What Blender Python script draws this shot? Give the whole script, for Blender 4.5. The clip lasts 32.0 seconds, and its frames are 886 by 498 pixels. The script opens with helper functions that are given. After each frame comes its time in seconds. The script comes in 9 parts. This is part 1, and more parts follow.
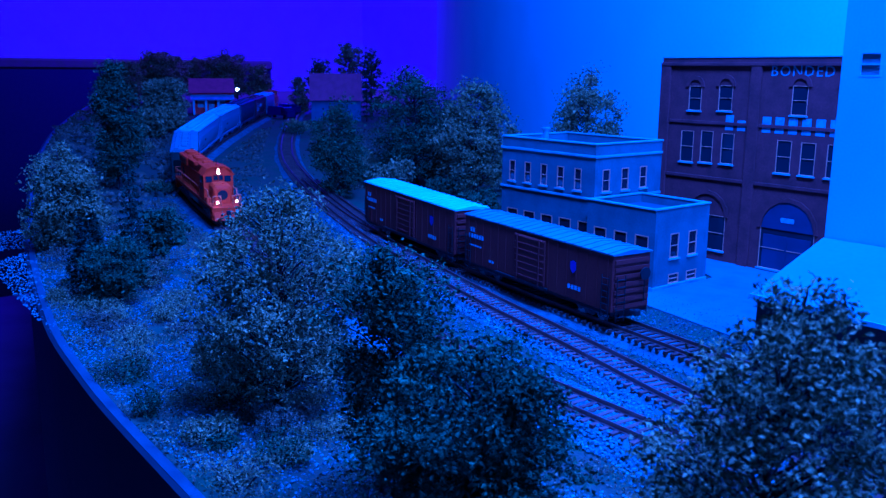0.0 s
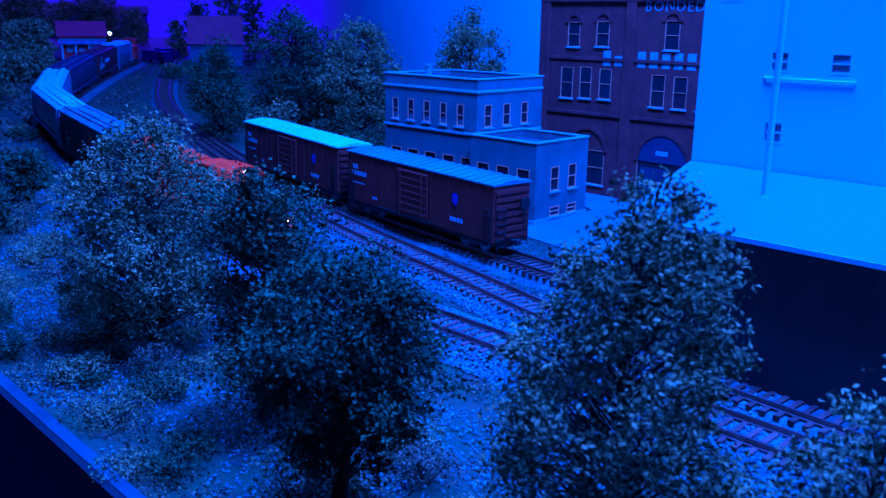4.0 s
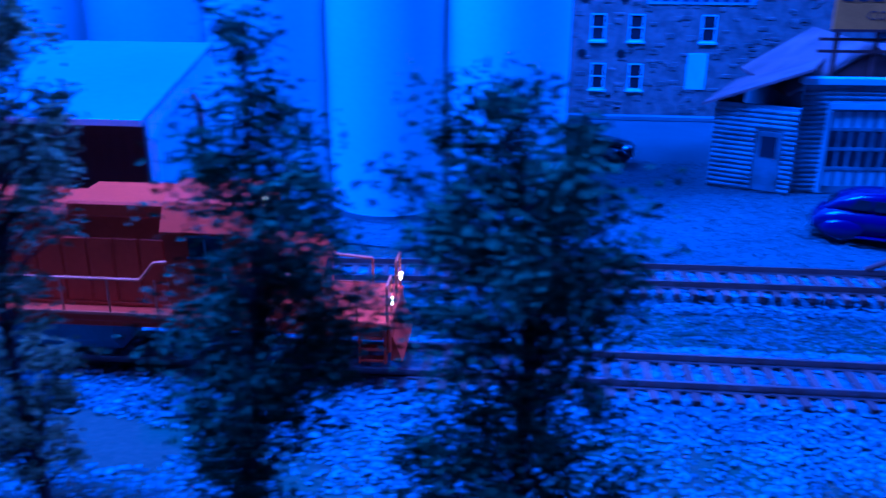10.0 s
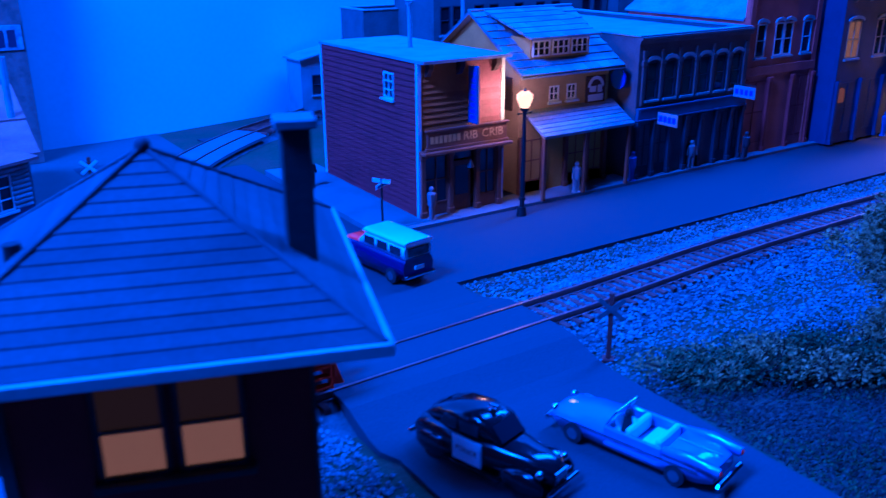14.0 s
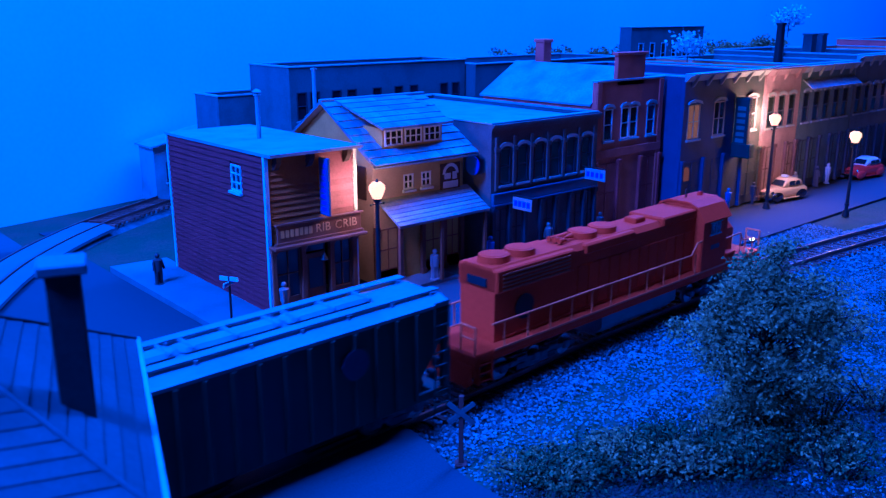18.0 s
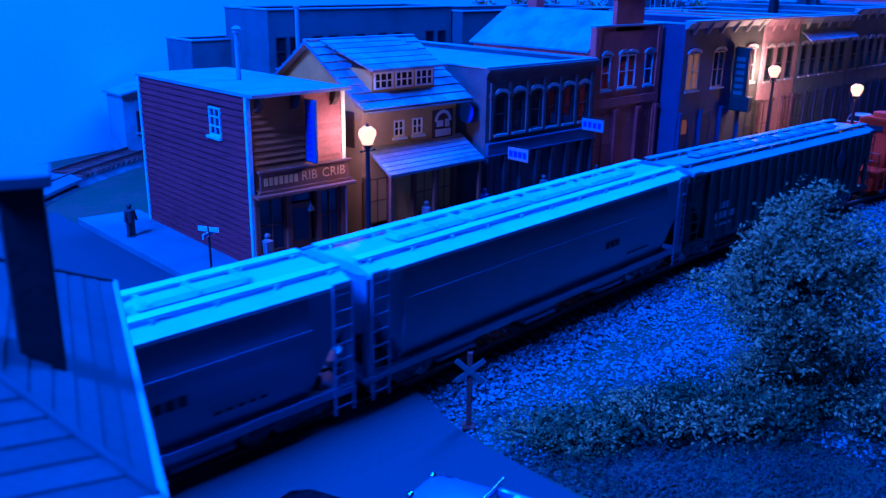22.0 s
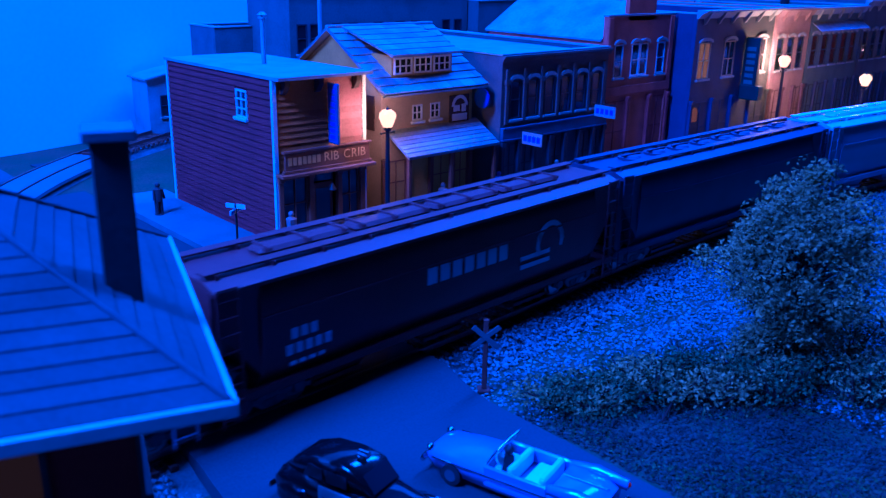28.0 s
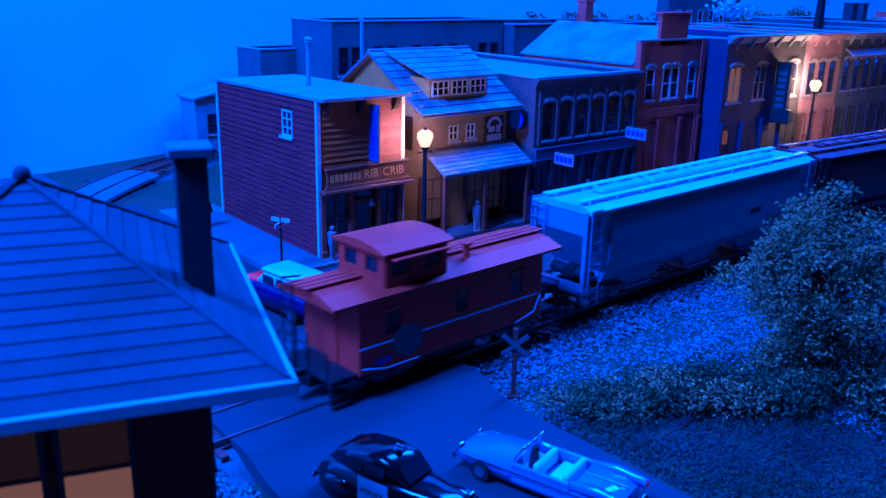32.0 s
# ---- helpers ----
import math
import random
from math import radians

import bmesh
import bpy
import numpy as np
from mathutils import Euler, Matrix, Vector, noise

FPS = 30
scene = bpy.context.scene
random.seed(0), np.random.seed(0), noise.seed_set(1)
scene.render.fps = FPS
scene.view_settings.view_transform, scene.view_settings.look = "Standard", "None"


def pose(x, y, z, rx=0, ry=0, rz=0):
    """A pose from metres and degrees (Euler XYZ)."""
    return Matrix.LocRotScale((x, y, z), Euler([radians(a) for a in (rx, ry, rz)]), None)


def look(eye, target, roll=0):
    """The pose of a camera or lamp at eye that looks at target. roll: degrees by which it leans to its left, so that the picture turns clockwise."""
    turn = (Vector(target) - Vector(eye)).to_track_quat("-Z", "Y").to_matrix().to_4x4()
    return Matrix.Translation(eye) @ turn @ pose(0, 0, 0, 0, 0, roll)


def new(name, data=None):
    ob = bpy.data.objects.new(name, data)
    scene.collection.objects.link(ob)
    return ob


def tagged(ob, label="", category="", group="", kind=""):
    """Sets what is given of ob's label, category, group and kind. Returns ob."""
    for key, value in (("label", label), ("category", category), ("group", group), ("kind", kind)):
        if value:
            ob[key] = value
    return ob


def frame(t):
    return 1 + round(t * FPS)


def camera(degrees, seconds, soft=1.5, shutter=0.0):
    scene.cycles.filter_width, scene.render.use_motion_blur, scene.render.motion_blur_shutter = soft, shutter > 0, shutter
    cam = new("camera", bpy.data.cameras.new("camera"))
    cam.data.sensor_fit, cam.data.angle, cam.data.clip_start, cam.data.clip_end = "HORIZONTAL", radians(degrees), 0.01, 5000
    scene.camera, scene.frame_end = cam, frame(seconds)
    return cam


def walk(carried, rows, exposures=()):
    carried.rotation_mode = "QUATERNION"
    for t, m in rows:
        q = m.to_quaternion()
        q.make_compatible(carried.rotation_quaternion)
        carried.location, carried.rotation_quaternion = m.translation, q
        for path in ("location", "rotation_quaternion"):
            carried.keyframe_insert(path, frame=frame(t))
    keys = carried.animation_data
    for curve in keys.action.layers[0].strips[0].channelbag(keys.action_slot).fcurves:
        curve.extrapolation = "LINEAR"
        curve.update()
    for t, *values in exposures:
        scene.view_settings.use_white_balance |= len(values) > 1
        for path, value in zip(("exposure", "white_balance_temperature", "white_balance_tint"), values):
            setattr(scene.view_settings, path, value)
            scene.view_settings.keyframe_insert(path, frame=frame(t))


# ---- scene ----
# ---------------------------------------------------------------- camera and walk
FOV = 54.69
PATH = [  # seconds, eye in metres, heading, tilt, roll in degrees
    (0, -0.2092, -0.0592, 0.1710, -52.60, -11.83, 0.42),
    (0.5, -0.2101, -0.0601, 0.1717, -52.32, -12.15, 0.52),
    (1, -0.2083, -0.0615, 0.1717, -52.09, -12.31, 0.50),
    (1.5, -0.2077, -0.0643, 0.1700, -51.46, -12.60, 0.61),
    (2, -0.2078, -0.0587, 0.1672, -50.14, -13.27, 0.63),
    (2.5, -0.2086, -0.0554, 0.1643, -48.31, -14.01, 0.60),
    (4.5, -0.2006, -0.0531, 0.1581, -44.49, -15.34, 0.65),
    (5, -0.1961, -0.0553, 0.1571, -43.38, -16.02, 0.34),
    (5.5, -0.1910, -0.0514, 0.1550, -41.51, -16.54, -0.21),
    (6, -0.1862, -0.0495, 0.1541, -39.12, -17.46, -0.70),
    (6.5, -0.1844, -0.0468, 0.1536, -36.88, -17.81, -0.87),
    (7, -0.1867, -0.0428, 0.1534, -35.25, -18.34, -1.22),
    (7.2, -0.1889, -0.0427, 0.1524, -34.17, -18.71, -1.28),
    (7.4, -0.1911, -0.0423, 0.1515, -33.11, -19.10, -1.35),
    (7.6, -0.1913, -0.0391, 0.1495, -31.61, -19.40, -1.21),
    (7.8, -0.1897, -0.0332, 0.1465, -29.69, -19.61, -0.87),
    (8, -0.1880, -0.0273, 0.1436, -27.78, -19.83, -0.56),
    (8.2, -0.1836, -0.0247, 0.1424, -25.48, -20.03, -0.26),
    (8.4, -0.1791, -0.0222, 0.1414, -23.20, -20.24, 0.00),
    (8.6, -0.1736, -0.0193, 0.1404, -20.90, -20.41, 0.20),
    (8.8, -0.1671, -0.0162, 0.1395, -18.58, -20.55, 0.34),
    (9, -0.1604, -0.0132, 0.1386, -16.26, -20.69, 0.49),
    (9.2, -0.1512, -0.0078, 0.1373, -14.00, -20.73, 0.63),
    (9.4, -0.1419, -0.0027, 0.1360, -11.74, -20.76, 0.77),
    (9.6, -0.1320, 0.0016, 0.1350, -9.44, -20.78, 0.76),
    (9.8, -0.1216, 0.0050, 0.1343, -7.10, -20.77, 0.58),
    (10, -0.1111, 0.0084, 0.1337, -4.76, -20.74, 0.36),
    (10.2, -0.1002, 0.0119, 0.1325, -2.46, -20.75, 0.24),
    (10.4, -0.0894, 0.0153, 0.1313, -0.16, -20.74, 0.07),
    (10.6, -0.0781, 0.0154, 0.1319, 2.34, -20.81, -0.01),
    (10.8, -0.0665, 0.0121, 0.1341, 5.05, -20.97, -0.02),
    (11, -0.0548, 0.0088, 0.1362, 7.76, -21.12, -0.02),
    (11.2, -0.0460, 0.0077, 0.1366, 10.50, -21.06, 0.14),
    (11.4, -0.0372, 0.0065, 0.1368, 13.24, -20.99, 0.30),
    (11.6, -0.0287, 0.0063, 0.1369, 15.74, -20.95, 0.44),
    (11.8, -0.0206, 0.0072, 0.1367, 17.99, -20.94, 0.54),
    (12, -0.0125, 0.0079, 0.1365, 20.23, -20.92, 0.65),
    (12.2, -0.0027, 0.0087, 0.1368, 22.28, -20.90, 0.66),
    (12.4, 0.0071, 0.0095, 0.1371, 24.33, -20.88, 0.67),
    (12.6, 0.0170, 0.0106, 0.1375, 26.30, -20.86, 0.66),
    (12.8, 0.0273, 0.0119, 0.1379, 28.18, -20.84, 0.62),
    (13, 0.0375, 0.0132, 0.1383, 30.07, -20.82, 0.57),
    (13.2, 0.0495, 0.0113, 0.1408, 31.10, -20.77, 0.34),
    (13.4, 0.0615, 0.0094, 0.1432, 32.12, -20.71, 0.10),
    (13.6, 0.0736, 0.0089, 0.1450, 32.81, -20.57, -0.07),
    (13.8, 0.0857, 0.0099, 0.1462, 33.17, -20.34, -0.16),
    (14, 0.0979, 0.0109, 0.1474, 33.52, -20.10, -0.26),
    (14.2, 0.1029, 0.0105, 0.1482, 33.72, -19.96, -0.27),
    (14.4, 0.1079, 0.0101, 0.1490, 33.92, -19.82, -0.28),
    (16.5, 0.1127, 0.0107, 0.1547, 37.18, -18.51, -0.43),
    (17, 0.1135, 0.0104, 0.1564, 38.55, -17.20, -0.39),
    (17.5, 0.1177, 0.0102, 0.1559, 40.54, -15.79, -0.30),
    (18, 0.1175, 0.0131, 0.1556, 41.73, -15.46, 0.09),
    (18.5, 0.1174, 0.0172, 0.1544, 42.31, -15.74, 0.32),
    (19, 0.1181, 0.0172, 0.1520, 42.56, -16.07, 0.21),
    (19.5, 0.1182, 0.0147, 0.1512, 42.62, -16.44, 0.17),
    (20, 0.1175, 0.0179, 0.1501, 42.75, -16.78, 0.30),
    (20.5, 0.1199, 0.0254, 0.1465, 42.93, -17.01, 0.53),
    (21, 0.1220, 0.0309, 0.1444, 43.25, -17.38, 0.72),
    (21.5, 0.1274, 0.0358, 0.1417, 43.56, -17.72, 0.78),
    (22, 0.1256, 0.0394, 0.1415, 43.74, -17.84, 0.89),
    (22.5, 0.1247, 0.0372, 0.1425, 43.61, -17.82, 0.80),
    (23, 0.1242, 0.0389, 0.1437, 43.62, -17.88, 0.82),
    (23.5, 0.1259, 0.0415, 0.1426, 43.71, -17.95, 0.82),
    (24, 0.1277, 0.0403, 0.1425, 43.90, -17.96, 0.79),
    (24.5, 0.1257, 0.0368, 0.1426, 43.83, -17.95, 0.86),
    (25, 0.1217, 0.0338, 0.1435, 43.66, -17.87, 0.87),
    (25.5, 0.1193, 0.0320, 0.1439, 43.55, -17.87, 0.88),
    (27.5, 0.1142, 0.0358, 0.1376, 43.30, -18.53, 1.19),
    (28, 0.1113, 0.0280, 0.1407, 42.98, -18.43, 1.22),
    (28.5, 0.1102, 0.0179, 0.1424, 42.73, -17.64, 1.05),
    (29, 0.1065, 0.0147, 0.1429, 42.35, -17.32, 1.22),
    (29.5, 0.0999, 0.0152, 0.1443, 41.63, -17.14, 1.24),
    (30, 0.0981, 0.0131, 0.1453, 41.01, -16.95, 0.97),
    (30.5, 0.0986, 0.0146, 0.1444, 40.74, -17.12, 1.10),
    (31, 0.0986, 0.0146, 0.1453, 40.52, -17.24, 1.24),
    (31.5, 0.0997, 0.0163, 0.1453, 40.47, -17.21, 1.31),
    (32, 0.0989, 0.0141, 0.1443, 40.56, -17.20, 1.31),
]

cam = camera(FOV, 32.0, soft=1.35, shutter=0.55)
cam.data.dof.use_dof, cam.data.dof.focus_distance, cam.data.dof.aperture_fstop = True, 0.5, 44.0


def eye_pose(x, y, z, heading, tilt, roll):
    return Matrix.Translation((x, y, z)) @ pose(0, 0, 0, 0, 0, -heading) @ pose(0, 0, 0, 90 + tilt) @ pose(0, 0, 0, 0, 0, roll)


STOPS, KELVIN, TINT = 0.0, 2300.0, 10.0
walk(cam, [(t, eye_pose(*row)) for t, *row in PATH], exposures=[(0.0, STOPS, KELVIN, TINT), (32.0, STOPS, KELVIN, TINT)])

# ---------------------------------------------------------------- light of the room
world = bpy.data.worlds.new("dim_room")
world.use_nodes = True
world.node_tree.nodes["Background"].inputs[0].default_value = (0.9, 0.7, 1.0, 1)
world.node_tree.nodes["Background"].inputs[1].default_value = 0.012
scene.world = world


def area_lamp(name, eye, target, sx, sy, power, colour):
    data = bpy.data.lights.new(name, "AREA")
    data.shape, data.size, data.size_y, data.energy, data.color = "RECTANGLE", sx, sy, power, colour
    ob = new(name, data)
    ob.matrix_world = look(eye, target)
    return ob


# strips of stage light under the ceiling along the layout
area_lamp("light_strip_right", (1.28, 0.52, 1.08), (1.27, 0.57, 0.0), 1.5, 0.2, 13.5, (0.88, 0.56, 1.0))
area_lamp("light_strip_middle", (-0.34, 0.24, 0.82), (-0.34, 0.27, 0.0), 0.4, 0.2, 9.0, (0.9, 0.59, 1.02))
area_lamp("light_strip_left", (-1.1, 0.42, 1.25), (-1.0, 0.55, 0.0), 1.2, 0.2, 4.6, (0.88, 0.54, 1.05))
area_lamp("light_strip_far", (-3.2, 2.0, 1.6), (-4.0, 2.4, 0.2), 1.6, 0.3, 36.0, (0.9, 0.14, 1.5))


# ---------------------------------------------------------------- mesh tools (all sizes in centimetres)
CM = 0.01


def at(x, y, z=0.0, rz=0.0, rx=0.0, ry=0.0):
    """A pose from centimetres and degrees."""
    return pose(x * CM, y * CM, z * CM, rx, ry, rz)


class Shape:
    """A mesh in the making, in centimetres."""

    def __init__(self):
        self.v, self.f, self.smooth = [], [], []

    def add(self, verts, faces, m=None, smooth=False):
        n = len(self.v)
        self.v += [tuple(m @ Vector(p)) for p in verts] if m else [tuple(p) for p in verts]
        self.f += [tuple(n + i for i in face) for face in faces]
        self.smooth += [smooth] * len(faces)
        return self

    def box(self, x0, x1, y0, y1, z0, z1, c=0.0, m=None):
        """A block; c: the chamfer of its edges."""
        if c <= 0:
            vs = [(x, y, z) for z in (z0, z1) for y in (y0, y1) for x in (x0, x1)]
            return self.add(vs, [(0, 2, 3, 1), (4, 5, 7, 6), (0, 1, 5, 4), (2, 6, 7, 3), (0, 4, 6, 2), (1, 3, 7, 5)], m)
        c = min(c, (x1 - x0) / 2.01, (y1 - y0) / 2.01, (z1 - z0) / 2.01)
        vs, index = [], {}
        for sx in (0, 1):
            for sy in (0, 1):
                for sz in (0, 1):
                    X, Y, Z = (x0, x1)[sx], (y0, y1)[sy], (z0, z1)[sz]
                    dx, dy, dz = (c, -c)[sx], (c, -c)[sy], (c, -c)[sz]
                    for k, p in enumerate(((X, Y + dy, Z + dz), (X + dx, Y, Z + dz), (X + dx, Y + dy, Z))):
                        index[sx, sy, sz, k] = len(vs)
                        vs.append(p)
        I = lambda sx, sy, sz, k: index[sx, sy, sz, k]
        fs = []
        for s in (0, 1):
            order = [(0, 0), (1, 0), (1, 1), (0, 1)]
            quad = [I(s, a, b, 0) for a, b in order]
            fs.append(tuple(quad if s else quad[::-1]))
            quad = [I(a, s, b, 1) for a, b in order]
            fs.append(tuple(quad[::-1] if s else quad))
            quad = [I(a, b, s, 2) for a, b in order]
            fs.append(tuple(quad if s else quad[::-1]))
        for a in (0, 1):
            for b in (0, 1):
                q = (I(a, b, 0, 0), I(a, b, 0, 1), I(a, b, 1, 1), I(a, b, 1, 0))
                fs.append(q if a == b else q[::-1])
                q = (I(a, 0, b, 2), I(a, 0, b, 0), I(a, 1, b, 0), I(a, 1, b, 2))
                fs.append(q if a == b else q[::-1])
                q = (I(0, a, b, 1), I(0, a, b, 2), I(1, a, b, 2), I(1, a, b, 1))
                fs.append(q if a == b else q[::-1])
                for d in (0, 1):
                    t = (I(a, b, d, 0), I(a, b, d, 1), I(a, b, d, 2))
                    fs.append(t if (a + b + d) % 2 else t[::-1])
        return self.add(vs, fs, m)

    def cyl(self, x, y, z0, z1, r, r2=None, n=12, m=None, cap=True, smooth=True):
        r2 = r if r2 is None else r2
        ring = [(math.cos(2 * math.pi * k / n), math.sin(2 * math.pi * k / n)) for k in range(n)]
        vs = [(x + r * a, y + r * b, z0) for a, b in ring] + [(x + r2 * a, y + r2 * b, z1) for a, b in ring]
        self.add(vs, [(k, (k + 1) % n, n + (k + 1) % n, n + k) for k in range(n)], m, smooth)
        if cap:
            self.add(vs, [tuple(range(n - 1, -1, -1)), tuple(range(n, 2 * n))], m)
        return self

    def rod(self, p, q, r, n=6, r2=None):
        """A round bar from p to q."""
        p, q = Vector(p), Vector(q)
        turn = (q - p).to_track_quat("Z", "Y").to_matrix().to_4x4()
        return self.cyl(0, 0, 0, (q - p).length, r, r2, n, Matrix.Translation(p) @ turn)

    def prism(self, outline, a, b, axis="y", m=None, smooth=False):
        """An outline (counter-clockwise) drawn out along an axis from a to b. axis y: outline in x, z; x: in y, z; z: in x, y."""
        n = len(outline)
        put = {"y": lambda u, w, d: (u, d, w), "x": lambda u, w, d: (d, u, w), "z": lambda u, w, d: (u, w, d)}[axis]
        vs = [put(u, w, a) for u, w in outline] + [put(u, w, b) for u, w in outline]
        side = [(k, (k + 1) % n, n + (k + 1) % n, n + k) for k in range(n)]
        ends = [tuple(range(n - 1, -1, -1)), tuple(range(n, 2 * n))]
        if axis == "y":
            side, ends = [f[::-1] for f in side], [f[::-1] for f in ends]
        self.add(vs, side, m, smooth)
        return self.add(vs, ends, m)

    def ball(self, x, y, z, r, n=10, sz=1.0, m=None):
        vs, fs = [(x, y, z - r * sz)], []
        rings = n // 2
        for j in range(1, rings):
            a = math.pi * j / rings - math.pi / 2
            vs += [(x + r * math.cos(a) * math.cos(2 * math.pi * k / n), y + r * math.cos(a) * math.sin(2 * math.pi * k / n), z + sz * r * math.sin(a)) for k in range(n)]
        vs.append((x, y, z + r * sz))
        fs += [(0, 1 + (k + 1) % n, 1 + k) for k in range(n)]
        for j in range(rings - 2):
            o = 1 + j * n
            fs += [(o + k, o + (k + 1) % n, o + n + (k + 1) % n, o + n + k) for k in range(n)]
        o = 1 + (rings - 2) * n
        fs += [(o + k, o + (k + 1) % n, len(vs) - 1) for k in range(n)]
        return self.add(vs, fs, m, True)

    def loft(self, sections, m=None, smooth=True, cap=True):
        """Skin over rings of points of equal length."""
        n, vs = len(sections[0]), [p for s in sections for p in s]
        fs = [(j * n + k, j * n + (k + 1) % n, (j + 1) * n + (k + 1) % n, (j + 1) * n + k) for j in range(len(sections) - 1) for k in range(n)]
        self.add(vs, fs, m, smooth)
        if cap:
            e = (len(sections) - 1) * n
            self.add(vs, [tuple(range(n - 1, -1, -1)), tuple(range(e, e + n))], m)
        return self

    def mesh(self, name):
        data = bpy.data.meshes.new(name)
        data.from_pydata([(x * CM, y * CM, z * CM) for x, y, z in self.v], [], self.f)
        data.polygons.foreach_set("use_smooth", self.smooth)
        data.update()
        return data


def part(name, shape, material, parent=None, label="", m=None):
    """Links a shape as one mesh object under a thing or a part."""
    data = shape.mesh(name) if isinstance(shape, Shape) else shape
    if not data.materials:
        data.materials.append(material)
    ob = new(name, data)
    ob.parent = parent
    if m is not None:
        ob.matrix_basis = m
    return tagged(ob, label) if label else ob


def pieces(name, shape, material, parent=None, label=""):
    """Each loose piece of a shape as a part of its own."""
    root = list(range(len(shape.v)))

    def find(i):
        while root[i] != i:
            root[i] = root[root[i]]
            i = root[i]
        return i

    place = {}
    for i, p in enumerate(shape.v):
        root[i] = place.setdefault(tuple(round(c, 4) for c in p), i)
    for f in shape.f:
        for i in f[1:]:
            a, b = find(f[0]), find(i)
            if a != b:
                root[b] = a
    groups = {}
    for f, sm in zip(shape.f, shape.smooth):
        groups.setdefault(find(f[0]), []).append((f, sm))
    for fs in groups.values():
        s, index = Shape(), {}
        for f, sm in fs:
            for i in f:
                if i not in index:
                    index[i] = len(s.v)
                    s.v.append(shape.v[i])
            s.f.append(tuple(index[i] for i in f))
            s.smooth.append(sm)
        part(name, s, material, parent, label)


def thing(name, m, label, category, group="", kind=""):
    """An empty at a thing's base, for its parts."""
    ob = new(name)
    ob.empty_display_size = 0.01
    ob.matrix_basis = m
    return tagged(ob, label, category, group, kind)


def solid(name, shape, material, label, category, m=None, group="", kind=""):
    """A thing of one mesh."""
    return tagged(part(name, shape, material, None, "", m), label, category, group, kind)


def letters(text, size, material, parent, m, name="lettering", depth=0.01, spacing=1.0, label=""):
    """Raised letters in the built-in font, centred on m, in its x, y plane."""
    curve = bpy.data.curves.new(name, "FONT")
    curve.body, curve.size, curve.extrude, curve.align_x, curve.align_y = text, size * CM, depth * CM, "CENTER", "CENTER"
    curve.space_character, curve.resolution_u = spacing, 2
    ob = bpy.data.objects.new(name, curve)
    scene.collection.objects.link(ob)
    data = bpy.data.meshes.new_from_object(ob.evaluated_get(bpy.context.evaluated_depsgraph_get()))
    bpy.data.objects.remove(ob)
    data.name = name
    data.materials.clear()
    data.materials.append(material)
    ob = part(name, data, material, parent, label, m)
    return ob


def spell(text, size, material, parent, place, spacing=1.0, name="painted_letter", depth=0.01):
    """A word on a wall that faces -y, each letter a part; place: its middle."""
    x, gap = 0.0, 0.13 * size * spacing
    row = []
    for ch in text:
        if ch == " ":
            x += 0.35 * size
            continue
        ob = letters(ch, size, material, parent, Matrix.Identity(4), name, depth)
        w = ob.dimensions.x / CM or 0.6 * size
        row.append((ob, x + w / 2))
        x += w + gap
    for ob, c in row:
        ob.matrix_basis = at(place[0] - (x - gap) / 2 + c, place[1], place[2], 0, 90)


